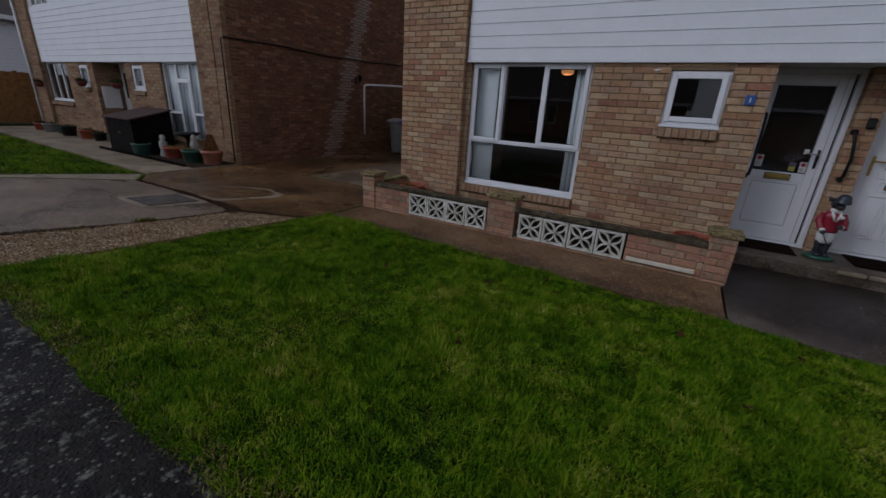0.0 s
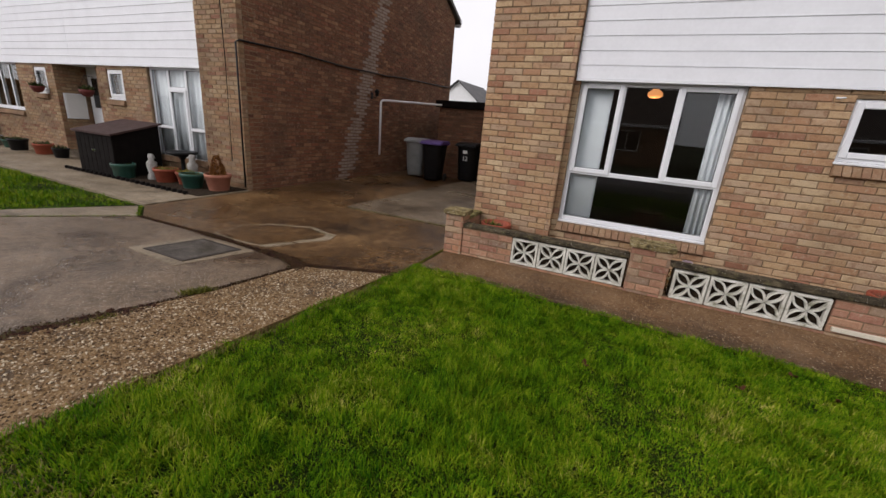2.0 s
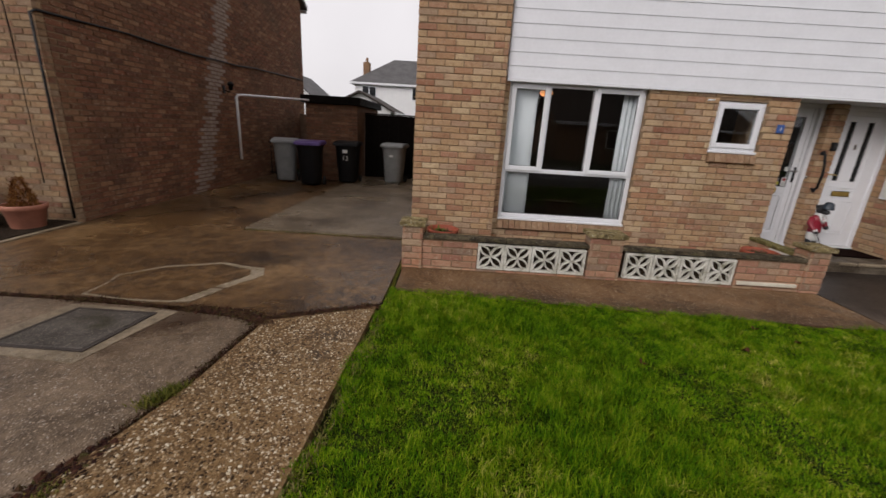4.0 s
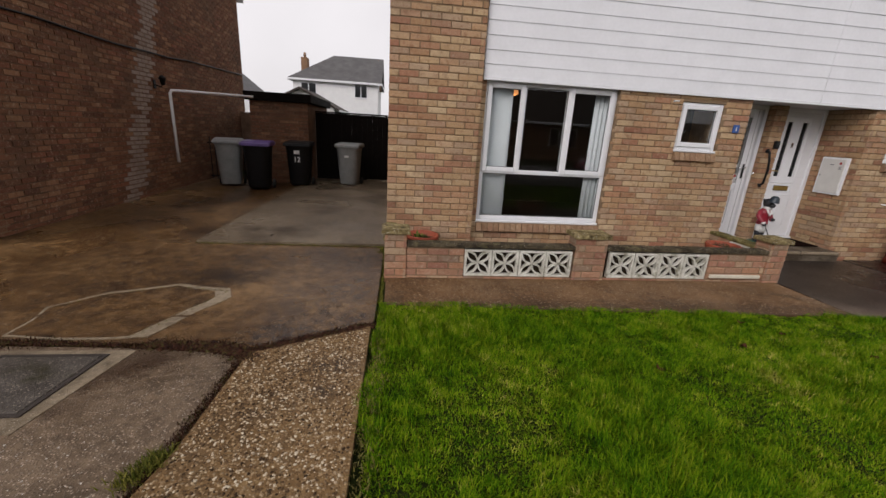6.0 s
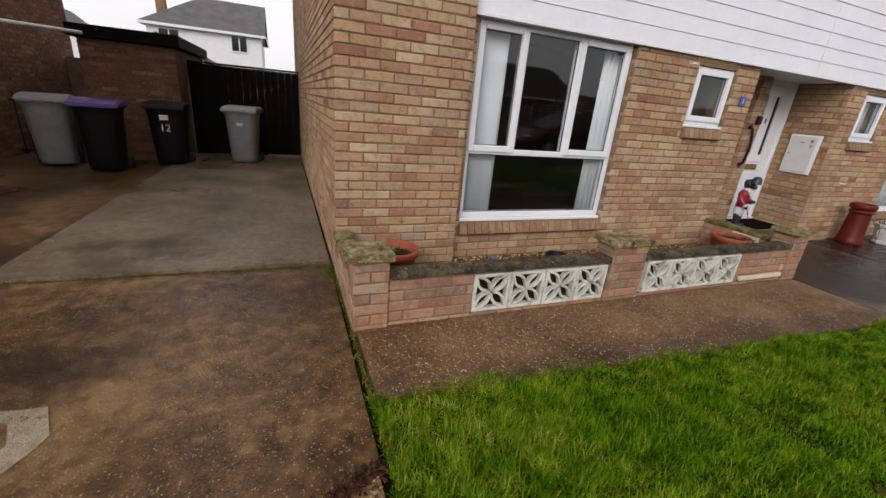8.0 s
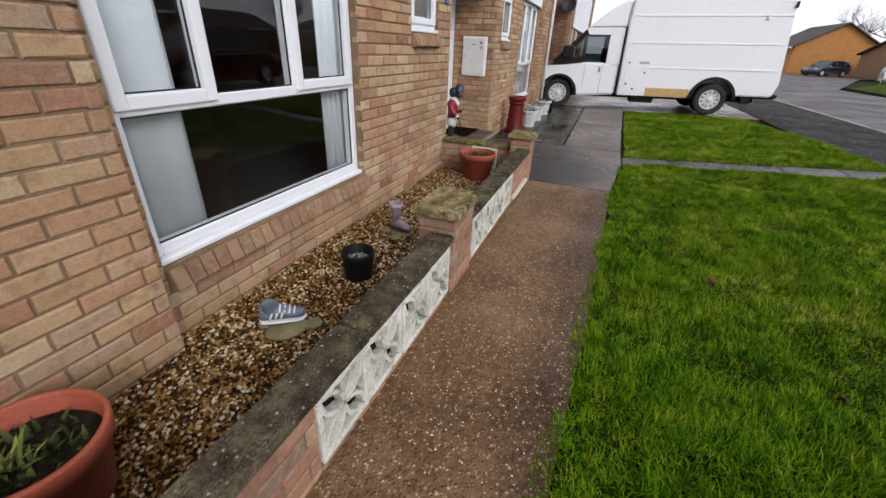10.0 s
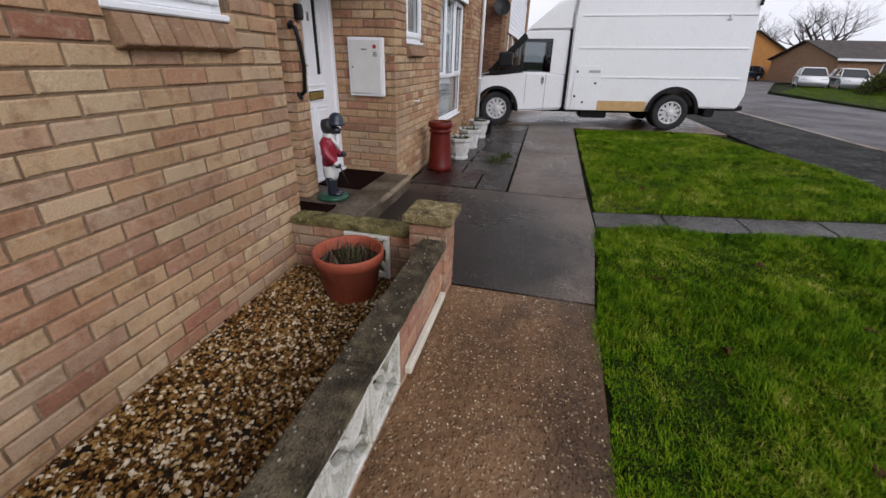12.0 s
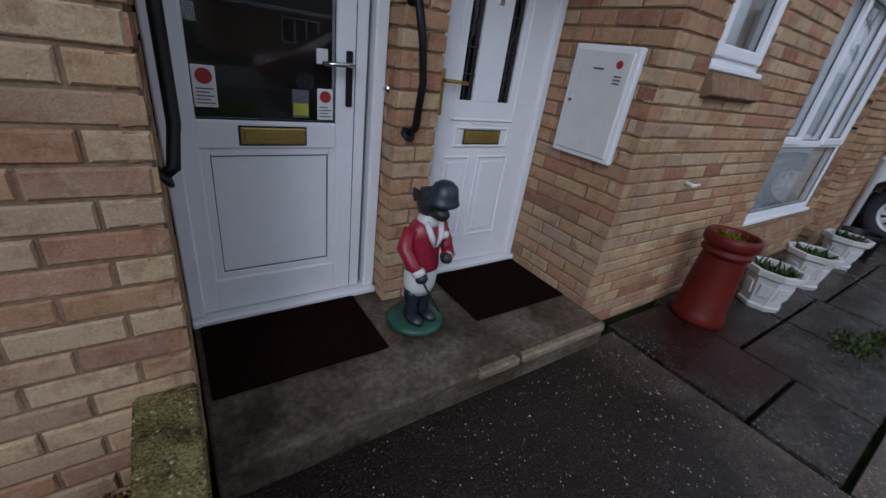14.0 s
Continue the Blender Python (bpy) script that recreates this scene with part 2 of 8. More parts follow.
M_CLAD = plain("white_cladding", (0.76, 0.77, 0.80), 0.4, vary=0.04, scale=3)
M_CURTAIN = plain("white_curtain", (0.76, 0.78, 0.80), 0.9, vary=0.05)
# Room wall colour near black: the dimness indoors is put into it.
M_DIM_ROOM = plain("room_wall", (0.045, 0.04, 0.036), 0.9)
M_ROOF = plain("grey_roof_tile", (0.09, 0.085, 0.08), 0.8, vary=0.25, scale=2, grain=0.6)
M_BLACK = plain("black_plastic", (0.008, 0.008, 0.009), 0.45, spec=0.25)
M_GREYBIN = plain("grey_bin_plastic", (0.25, 0.255, 0.25), 0.5)
M_PURPLE = plain("purple_plastic", (0.10, 0.05, 0.22), 0.4)
M_DARKWOOD = plain("dark_stained_timber", (0.006, 0.004, 0.003), 0.8, vary=0.3, grain=0.6, spec=0.12)
M_FENCE = plain("orange_fence_timber", (0.33, 0.155, 0.045), 0.8, vary=0.3, grain=0.5)
M_TERRA = plain("terracotta", (0.34, 0.075, 0.035), 0.65, vary=0.2, grain=0.2)
M_OXIDE = plain("red_glazed_clay", (0.11, 0.010, 0.006), 0.4, vary=0.2, spec=0.25)
M_BRASS = plain("brass", (0.50, 0.36, 0.11), 0.35, 0.9, vary=0.15)
M_CHROME = plain("chrome", (0.6, 0.6, 0.6), 0.15, 1.0)
M_RUBBER = plain("rubber", (0.018, 0.018, 0.018), 0.8)
M_VAN = plain("white_van_paint", (0.78, 0.79, 0.80), 0.25, vary=0.04, scale=2)
M_MAT = plain("brown_doormat", (0.012, 0.0045, 0.0035), 0.95, vary=0.3, scale=40, grain=0.8, spec=0.03)
M_RENDER = plain("white_render", (0.78, 0.78, 0.78), 0.85, vary=0.05, scale=2, grain=0.2)
M_BARK = plain("bark", (0.06, 0.045, 0.035), 0.9, vary=0.3, grain=0.6)
M_RED = plain("red_car_paint", (0.16, 0.008, 0.014), 0.2, vary=0.08, scale=2)
M_ORANGE = plain("orange_render", (0.42, 0.19, 0.05), 0.85, vary=0.12, scale=2)


def glass_material(name, tint=(1, 1, 1)):
    n = Nodes(name)
    clear = n.add("BsdfTransparent")
    n.set(clear.inputs[0], tint)
    gloss = n.add("BsdfGlossy", Roughness=0.0)
    lw = n.add("LayerWeight", Blend=0.5)
    steep = n.add("Math")
    steep.operation = "POWER"
    n.set(steep.inputs[0], lw.outputs["Facing"])
    steep.inputs[1].default_value = 5.0
    f = n.add("Math")
    f.operation = "MULTIPLY_ADD"
    n.set(f.inputs[0], steep.outputs[0])
    f.inputs[1].default_value, f.inputs[2].default_value = 0.95, 0.045
    m = n.add("MixShader")
    for s, v in zip(m.inputs, (f.outputs[0], clear.outputs[0], gloss.outputs[0])):
        n.set(s, v)
    n.set(n.t.nodes["Material Output"].inputs[0], m.outputs[0])
    return n.mat


M_GLASS = glass_material("window_glass", (0.93, 0.95, 0.95))
M_DARKGLASS = glass_material("tinted_glass", (0.42, 0.45, 0.46))


def emit(name, colour, strength):
    n = Nodes(name)
    n.set(n.b.inputs["Emission Color"], colour)
    n.b.inputs["Emission Strength"].default_value = strength
    return n.done(colour, 0.6)


def leafy(name, tones, patch=1.2):
    """Blades and leaves: each its own tone, drifting in patches."""
    n = Nodes(name)
    rnd = n.add("NewGeometry").outputs["Random Per Island"]
    drift = n.mix(0.5, n.noise(patch, 4, 0.6), n.noise(patch * 5, 3, 0.6))
    col = n.ramp(n.mix(0.6, rnd, drift), [(0.33 + 0.36 * i / (len(tones) - 1), c) for i, c in enumerate(tones)])
    n.b.inputs["Subsurface Weight"].default_value = 0.0
    return n.done(col, 0.6, spec=0.08)


def lawn_material(name, tones):
    """Lawn blades: clumps and bare or yellowing patches of about half a metre, finer drifts, and each blade its own tone."""
    n = Nodes(name)
    rnd = n.add("NewGeometry").outputs["Random Per Island"]
    wide = n.ramp(n.noise(1.3, 5, 0.65), [(0.35, 0.0), (0.65, 1.0)])
    fine = n.ramp(n.noise(9.0, 4, 0.65), [(0.34, 0.0), (0.66, 1.0)])
    col = n.ramp(n.mix(0.46, n.mix(0.5, wide, fine), rnd), [(0.10 + 0.80 * i / (len(tones) - 1), c) for i, c in enumerate(tones)])
    return n.done(col, 0.6, spec=0.04)


M_GRASS = lawn_material("lawn_blades", [(0.006, 0.034, 0.001), (0.026, 0.086, 0.001), (0.070, 0.152, 0.002), (0.122, 0.202, 0.004), (0.215, 0.262, 0.012), (0.45, 0.40, 0.11)])
M_DEADMOSS = leafy("brown_moss", [(0.012, 0.004, 0.003), (0.035, 0.012, 0.007), (0.055, 0.022, 0.012), (0.05, 0.045, 0.012)], 5)
M_LEAF = leafy("hedge_leaf", [(0.03, 0.045, 0.012), (0.06, 0.075, 0.02), (0.10, 0.085, 0.02)])
M_DRY = leafy("dry_stems", [(0.018, 0.012, 0.008), (0.06, 0.042, 0.027), (0.20, 0.15, 0.10)])
M_PEBBLE = leafy("gold_gravel", [(0.030, 0.012, 0.003), (0.115, 0.050, 0.011), (0.20, 0.102, 0.025), (0.31, 0.185, 0.060), (0.60, 0.51, 0.37)], 7)
# ---- mesh tools ----
def box(bm, x0, x1, y0, y1, z0, z1, m=None):
    v = [bm.verts.new(p) for p in ((x0, y0, z0), (x1, y0, z0), (x1, y1, z0), (x0, y1, z0), (x0, y0, z1), (x1, y0, z1), (x1, y1, z1), (x0, y1, z1))]
    if m is not None:
        for w in v:
            w.co = m @ w.co
    for f in ((3, 2, 1, 0), (4, 5, 6, 7), (0, 1, 5, 4), (1, 2, 6, 5), (2, 3, 7, 6), (3, 0, 4, 7)):
        bm.faces.new([v[i] for i in f])
    return v


def soft_box(bm, x0, x1, y0, y1, z0, z1, r=0.01, segments=2, m=None):
    tmp = bmesh.new()
    box(tmp, x0, x1, y0, y1, z0, z1)
    bmesh.ops.bevel(tmp, geom=tmp.edges[:], offset=r, segments=segments, affect="EDGES", profile=0.5)
    join(bm, tmp, m)


def join(bm, tmp, m=None):
    """Adds the bmesh tmp to bm, at m, and frees it."""
    made = {}
    for v in tmp.verts:
        made[v] = bm.verts.new(m @ v.co if m is not None else v.co)
    for f in tmp.faces:
        g = bm.faces.new([made[v] for v in f.verts])
        g.smooth = f.smooth
    tmp.free()


def lathe(bm, profile, n=24, m=None, cap=True, squash=1.0):
    """Turns a profile of (radius, z) round the z axis."""
    rings = []
    for r, z in profile:
        ring = []
        for i in range(n):
            a = 2 * math.pi * i / n
            p = Vector((r * math.cos(a), r * math.sin(a) * squash, z))
            ring.append(bm.verts.new(m @ p if m is not None else p))
        rings.append(ring)
    for a, b in zip(rings, rings[1:]):
        for i in range(n):
            f = bm.faces.new((a[i], a[(i + 1) % n], b[(i + 1) % n], b[i]))
            f.smooth = True
    if cap:
        bm.faces.new(rings[0][::-1])
        bm.faces.new(rings[-1])


def tube(bm, points, radius, n=8):
    """A pipe along points; radius may be a list."""
    pts = [Vector(p) for p in points]
    rads = radius if isinstance(radius, (list, tuple)) else [radius] * len(pts)
    rings = []
    for i, p in enumerate(pts):
        d = (pts[min(i + 1, len(pts) - 1)] - pts[max(i - 1, 0)]).normalized()
        q = d.to_track_quat("Z", "Y")
        rings.append([bm.verts.new(p + q @ Vector((rads[i] * math.cos(2 * math.pi * k / n), rads[i] * math.sin(2 * math.pi * k / n), 0))) for k in range(n)])
    for a, b in zip(rings, rings[1:]):
        for k in range(n):
            f = bm.faces.new((a[k], a[(k + 1) % n], b[(k + 1) % n], b[k]))
            f.smooth = True
    bm.faces.new(rings[0][::-1])
    bm.faces.new(rings[-1])


def prism(bm, outline, lo, hi, axis="y", m=None):
    """A solid from an outline of pairs; axis y: pairs are (x, z); axis x: (y, z); axis z: (x, y)."""
    def at(u, v, w):
        p = Vector({"y": (u, w, v), "x": (w, u, v), "z": (u, v, w)}[axis])
        return m @ p if m is not None else p
    a = [bm.verts.new(at(u, v, lo)) for u, v in outline]
    b = [bm.verts.new(at(u, v, hi)) for u, v in outline]
    bm.faces.new(a)
    bm.faces.new(b[::-1])
    k = len(outline)
    for i in range(k):
        bm.faces.new((a[i], b[i], b[(i + 1) % k], a[(i + 1) % k]))
    bmesh.ops.recalc_face_normals(bm, faces=bm.faces[:])


def mesh_of(name, bm, material, recalc=False):
    if recalc:
        bmesh.ops.recalc_face_normals(bm, faces=bm.faces[:])
    me = bpy.data.meshes.new(name)
    bm.to_mesh(me)
    bm.free()
    me.materials.append(material)
    return me


def part(name, bm, material, parent, label="", recalc=False):
    ob = new(name, mesh_of(name, bm, material, recalc))
    ob.parent = parent
    return tagged(ob, label) if label else ob


def setting(name, bm, material, label="", category="", recalc=False):
    return tagged(new(name, mesh_of(name, bm, material, recalc)), label, category, kind="structure")


def thing(name, label, category, group="", m=None, kind=""):
    ob = new(name)
    ob.empty_display_size = 0.2
    if m is not None:
        ob.matrix_basis = m
    return tagged(ob, label, category, group, kind)


def bricks_mesh(length, height, deep, chip, material, name="brick"):
    """One brick: front face towards -y at y = 0, worn at its front edges."""
    me = bpy.data.meshes.new(name)
    a, h, c = length / 2, height / 2, chip
    j = [random.uniform(-0.0035, 0.0035) for _ in range(8)]
    vs = [(-a + c + j[0], -0.0, -h + c), (a - c + j[1], -0.0, -h + c + j[2]), (a - c, 0, h - c + j[3]), (-a + c, 0, h - c + j[4]),
          (-a, c, -h), (a, c, -h), (a, c, h), (-a, c, h), (-a, deep, -h), (a, deep, -h), (a, deep, h), (-a, deep, h)]
    fs = [(0, 1, 2, 3), (4, 5, 1, 0), (5, 6, 2, 1), (6, 7, 3, 2), (7, 4, 0, 3), (8, 9, 5, 4), (9, 10, 6, 5), (10, 11, 7, 6), (11, 8, 4, 7)]
    me.from_pydata(vs, [], fs)
    me.materials.append(material)
    return me


BRICK_CACHE = {}


def brick_cells(u0, u1, z0, z1, holes, course=0.075, pitch=0.225, shift=0.0):
    """The bricks of a stretcher bond over a wall with holes: (middle along, middle up, length, height)."""
    out = []
    k = 0
    z = z0
    while z < z1 - 0.02:
        lo, hi = z, min(z + course - 0.010, z1)
        spans = [(u0, u1)]
        for a, b, c, d in holes:
            if c < (lo + hi) / 2 < d:
                spans = [s for (p, q) in spans for s in ((p, min(q, a)), (max(p, b), q)) if s[1] - s[0] > 0.02]
        start = math.floor((u0 - shift) / pitch) * pitch + shift + (pitch / 2 if k % 2 else 0) - pitch
        for p, q in spans:
            s = start
            while s < q:
                a, b = max(s, p), min(s + pitch - 0.010, q)
                if b - a > 0.03:
                    out.append(((a + b) / 2, (lo + hi) / 2, b - a, hi - lo))
                s += pitch
        z += course
        k += 1
    return out


def lay_bricks(wall, cells, turn, plane, near, m_near, m_far, deep=0.05, far_name="brickwork"):
    """Lays bricks on a wall: turn 0 faces -y at y = plane, 90 faces +x, -90 faces -x, 180 faces +y. near(u, z) picks those that are parts."""
    far_v, far_f = [], []
    rot = pose(0, 0, 0, 0, 0, turn).to_3x3()
    for u, z, length, height in cells:
        out = random.uniform(-0.002, 0.0025)
        place = Vector((u, plane + out, z)) if turn in (0, 180) else Vector((plane + (-out if turn == 90 else out), u, z))
        if near and near(u, z):
            key = (round(length, 2), round(height, 3), random.randint(0, 4), m_near.name)
            if key not in BRICK_CACHE:
                BRICK_CACHE[key] = bricks_mesh(length, height, deep, 0.006, m_near)
            ob = new("brick", BRICK_CACHE[key])
            ob.parent = wall
            ob.matrix_basis = Matrix.Translation(place) @ pose(0, 0, 0, 0, random.uniform(-0.25, 0.25), turn)
        else:
            a, h, c = length / 2, height / 2, 0.004
            b = len(far_v)
            for p in ((-a + c, 0, -h + c), (a - c, 0, -h + c), (a - c, 0, h - c), (-a + c, 0, h - c), (-a, deep, -h), (a, deep, -h), (a, deep, h), (-a, deep, h)):
                far_v.append(place + rot @ Vector(p))
            far_f += [(b, b + 1, b + 2, b + 3), (b + 4, b + 5, b + 1, b), (b + 5, b + 6, b + 2, b + 1), (b + 6, b + 7, b + 3, b + 2), (b + 7, b + 4, b, b + 3)]
    if far_v:
        me = bpy.data.meshes.new(far_name)
        me.from_pydata(far_v, [], far_f)
        me.materials.append(m_far)
        ob = new(far_name, me)
        ob.parent = wall
        tagged(ob, kind="stuff")


def smooth(a, b, v):
    t = min(1.0, max(0.0, (v - a) / (b - a)))
    return t * t * (3 - 2 * t)


def ground_z(x, y):
    """The lie of the land: the gardens fall from the pavement to the houses."""
    z = -0.215 * min(1.0, max(0.0, (y - 0.7) / 3.0))
    s = smooth(2.0, 7.0, x)
    return z * (1 - s) + (-0.10 - 0.0233 * min(4.9, max(0.0, y))) * s


def sheet(bm, outline, lift, step=0.25, thick=0.0, edge=0.0):
    """A surface that follows the land inside an outline of (x, y), drawn as a fine fan of cut cells."""
    tmp = bmesh.new()
    vs = [tmp.verts.new((x, y, 0)) for x, y in outline]
    tmp.faces.new(vs)
    xs = [p[0] for p in outline]
    ys = [p[1] for p in outline]
    for lo, hi, no in ((min(xs), max(xs), (1, 0, 0)), (min(ys), max(ys), (0, 1, 0))):
        w = lo + step
        while w < hi:
            bmesh.ops.bisect_plane(tmp, geom=tmp.verts[:] + tmp.edges[:] + tmp.faces[:], plane_co=(w * no[0], w * no[1], 0), plane_no=no)
            w += step
    if thick:
        rim = [e for e in tmp.edges if e.is_boundary]
        ext = bmesh.ops.extrude_edge_only(tmp, edges=rim)
        low = {v for v in ext["geom"] if isinstance(v, bmesh.types.BMVert)}
    else:
        low = set()
    for v in tmp.verts:
        v.co.z = ground_z(v.co.x, v.co.y) + lift - (thick if v in low else 0)
    bmesh.ops.recalc_face_normals(tmp, faces=tmp.faces[:])
    if tmp.faces and max(tmp.faces, key=lambda f: f.calc_area()).normal.z < 0:
        bmesh.ops.reverse_faces(tmp, faces=tmp.faces[:])
    join(bm, tmp)


def inside(x, y, outline):
    hit = False
    for (xa, ya), (xb, yb) in zip(outline, outline[1:] + outline[:1]):
        if (ya > y) != (yb > y) and x < (xb - xa) * (y - ya) / (yb - ya) + xa:
            hit = not hit
    return hit


def ragged(outline, amount, step=0.12):
    out = []
    for (xa, ya), (xb, yb) in zip(outline, outline[1:] + outline[:1]):
        n = max(1, int(math.hypot(xb - xa, yb - ya) / step))
        for i in range(n):
            u = i / n
            p = Vector((xa + (xb - xa) * u, ya + (yb - ya) * u, 0))
            q = noise.noise_vector(p * 2.5) * amount
            out.append((p.x + q.x, p.y + q.y))
    return out


# ---- the ground ----
bm = bmesh.new()
edges = [-400, -120, -50, -26] + [-20 + i for i in range(0, 41)] + [26, 50, 120, 400]
rows = [[bm.verts.new((x, y, ground_z(x, y) - (0.05 if y > -1.5 else 0.22))) for x in edges] for y in edges]
for a, b in zip(rows, rows[1:]):
    for i in range(len(edges) - 1):
        bm.faces.new((a[i], a[i + 1], b[i + 1], b[i]))
setting("ground", bm, M_DARK_TURF, "rough ground under and beyond the gardens", "ground")

FRONT_LAWN = [(-4.10, 0.72), (1.80, 0.62), (1.80, 3.58), (-1.7, 3.78), (-4.02, 3.92)]
SIDE_LAWN = [(2.22, 0.55), (5.2, 0.62), (7.45, 1.0), (7.35, 3.46), (2.22, 3.56)]
FAR_LAWN = [(-17.5, 0.74), (-8.98, 1.02), (-8.6, 3.62), (-16.4, 3.85)]
BACK_LAWN = [(-8.2, 14.5), (14, 14.5), (14, 30), (-8.2, 30)]
for name, outline, label in (("lawn_front", FRONT_LAWN, "patchy green front lawn turf"), ("lawn_side", SIDE_LAWN, "green lawn turf beside the van"), ("lawn_far", FAR_LAWN, "green lawn turf of the house next door")):
    bm = bmesh.new()
    sheet(bm, outline, -0.012, 0.3, 0.05)
    setting(name, bm, M_DARK_TURF, label, "lawn")

# road, kerb and old tarmac pavement
bm = bmesh.new()
sheet(bm, [(-60, -7.7), (60, -7.7), (60, -1.50), (-60, -1.50)], -0.06 - 0.04, 2.0)
road = setting("road", bm, M_ASPHALT, "worn grey tarmac road, damp", "road")
bm = bmesh.new()
sheet(bm, [(-60, -1.40), (60, -1.40), (60, 0.56), (2.2, 0.56), (-4.2, 0.74), (-5.0, 0.80), (-9.0, 0.98), (-17.5, 0.70), (-60, 0.70)], -0.01, 0.5, 0.1)
setting("pavement", bm, M_PAVE, "old dark tarmac pavement spotted with pale lichen", "pavement")
kerb = thing("kerb", "row of pale concrete kerb stones along the road", "kerb", kind="structure")
for i in range(64):
    bm = bmesh.new()
    x = -29 + i * 0.915
    soft_box(bm, x, x + 0.905, -1.52, -1.40, ground_z(x, -1.4) - 0.15, ground_z(x, -1.4) - 0.004, 0.012, 1)
    part("kerb_stone", bm, M_CONC_PALE, kerb)

bm = bmesh.new()
sheet(bm, [(25.5, -7.75), (60, -7.75), (60, -30), (47, -17.5)], -0.10, 3.0)
setting("road_side", bm, M_ASPHALT, "side road joining at the corner", "road")
bm = bmesh.new()
sheet(bm, [(9, -8.0), (16.5, -7.9), (26.5, -8.6), (29, -9.4), (43, -17), (30, -22), (12, -16)], -0.05, 2.0, 0.22)
setting("verge", bm, M_DARK_TURF, "mown grass verge across the road", "verge")
# drive: cast concrete bays with open joints
drive = thing("driveway", "cracked concrete driveway, damp and stained brown", "driveway", kind="structure")
BAYS = [
    ([(-8.85, 0.98), (-5.12, 0.80), (-4.93, 2.2), (-4.92, 3.08), (-5.75, 3.18), (-6.58, 3.22), (-7.78, 3.20), (-8.52, 1.9)], M_CONC, 0.0, "worn grey concrete bay"),
    ([(-8.9, 1.15), (-8.58, 1.95), (-7.84, 3.24), (-8.5, 3.60), (-8.93, 1.75)], M_CONC_PALE, 0.0, ""),
    ([(-7.80, 3.28), (-6.60, 3.30), (-5.78, 3.26), (-4.90, 3.16), (-4.12, 3.56), (-4.10, 5.70), (-6.40, 5.70), (-8.52, 5.68), (-8.48, 3.68)], M_CONC_WET, -0.004, "brown stained concrete bay"),
    ([(-6.40, 5.72), (-4.10, 5.72), (-4.10, 12.0), (-6.2, 12.0)], M_CONC_RAISED, 0.030, "pale raised concrete bay"),
    ([(-8.58, 5.70), (-6.42, 5.72), (-6.22, 12.0), (-8.58, 12.0)], M_CONC_WET, -0.01, "dark wet concrete bay"),
]
for outline, mat, lift, label in BAYS:
    bm = bmesh.new()
    sheet(bm, outline, lift, 0.4, 0.08)
    part("concrete_bay", bm, mat, drive, label)
bm = bmesh.new()
sheet(bm, ragged([(-6.54, 3.33), (-6.67, 3.86), (-6.38, 4.17), (-5.95, 4.35), (-5.44, 4.29), (-5.38, 4.10), (-5.68, 3.33)], 0.07, 0.08), 0.002, 0.4, 0.01)
part("patch_rim", bm, M_CONC_PALE, drive, "pale smeared cement round the patch")
# an old patch, a manhole cover with its mortar surround
bm = bmesh.new()
sheet(bm, ragged([(-6.52, 3.35), (-6.64, 3.85), (-6.36, 4.13), (-5.95, 4.30), (-5.56, 4.20), (-5.52, 4.08), (-5.80, 3.35)], 0.06, 0.08), 0.004, 0.4, 0.02)
part("repair_patch", bm, M_CONC_WET, drive, "irregular cement repair patch")
bm = bmesh.new()
sheet(bm, [(-6.44, 2.40), (-5.66, 2.34), (-5.60, 3.14), (-6.44, 3.14)], 0.004, 0.5, 0.02)
part("manhole_surround", bm, M_CONC_PALE, drive)
cover = thing("manhole_cover", "flat grey manhole cover filled with concrete", "manhole cover", m=pose(-6.02, 2.77, ground_z(-6.02, 2.77) + 0.002, -4.1))
bm = bmesh.new()
soft_box(bm, -0.27, 0.27, -0.28, 0.28, -0.02, 0.010, 0.004, 1)
part("lid", bm, rough_mineral("lid_concrete", [(0.040, 0.034, 0.028), (0.066, 0.056, 0.047), (0.105, 0.090, 0.076)], 5, 0.6, 0.6, (95, 0.3, (0.24, 0.2, 0.16)), (4, 0.55, (0.03, 0.028, 0.012)), 0.2, 0.2), cover)
bm = bmesh.new()
for q in ((-0.30, 0.30, -0.31, -0.285), (-0.30, 0.30, 0.285, 0.31), (-0.30, -0.275, -0.285, 0.285), (0.275, 0.30, -0.285, 0.285)):
    box(bm, *q, -0.02, 0.009)
part("rim", bm, M_DARKIRON, cover)

# exposed aggregate strip and garden path
bm = bmesh.new()
sheet(bm, [(-5.10, 0.80), (-4.14, 0.74), (-4.14, 3.50), (-4.90, 3.08), (-4.90, 2.2)], 0.006, 0.3, 0.08)
setting("gravel_strip", bm, M_AGG, "strip of exposed aggregate concrete beside the lawn", "path")
path = thing("garden_path", "garden path of cast bays in front of the planter", "path", kind="structure")
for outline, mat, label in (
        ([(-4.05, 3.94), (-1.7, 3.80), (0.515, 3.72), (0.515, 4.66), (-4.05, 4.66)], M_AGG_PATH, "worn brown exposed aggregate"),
        ([(0.535, 3.72), (1.8, 3.60), (2.585, 3.60), (2.585, 5.50), (0.535, 5.50)], M_PATHCONC, "damp grey concrete with pebbles, shade painted in by the doorstep"),
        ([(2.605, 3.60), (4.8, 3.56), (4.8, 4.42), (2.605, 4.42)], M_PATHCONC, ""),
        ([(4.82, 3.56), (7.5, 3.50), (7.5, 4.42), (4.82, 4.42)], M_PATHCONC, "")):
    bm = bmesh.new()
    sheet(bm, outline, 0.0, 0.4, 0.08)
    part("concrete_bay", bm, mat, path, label)
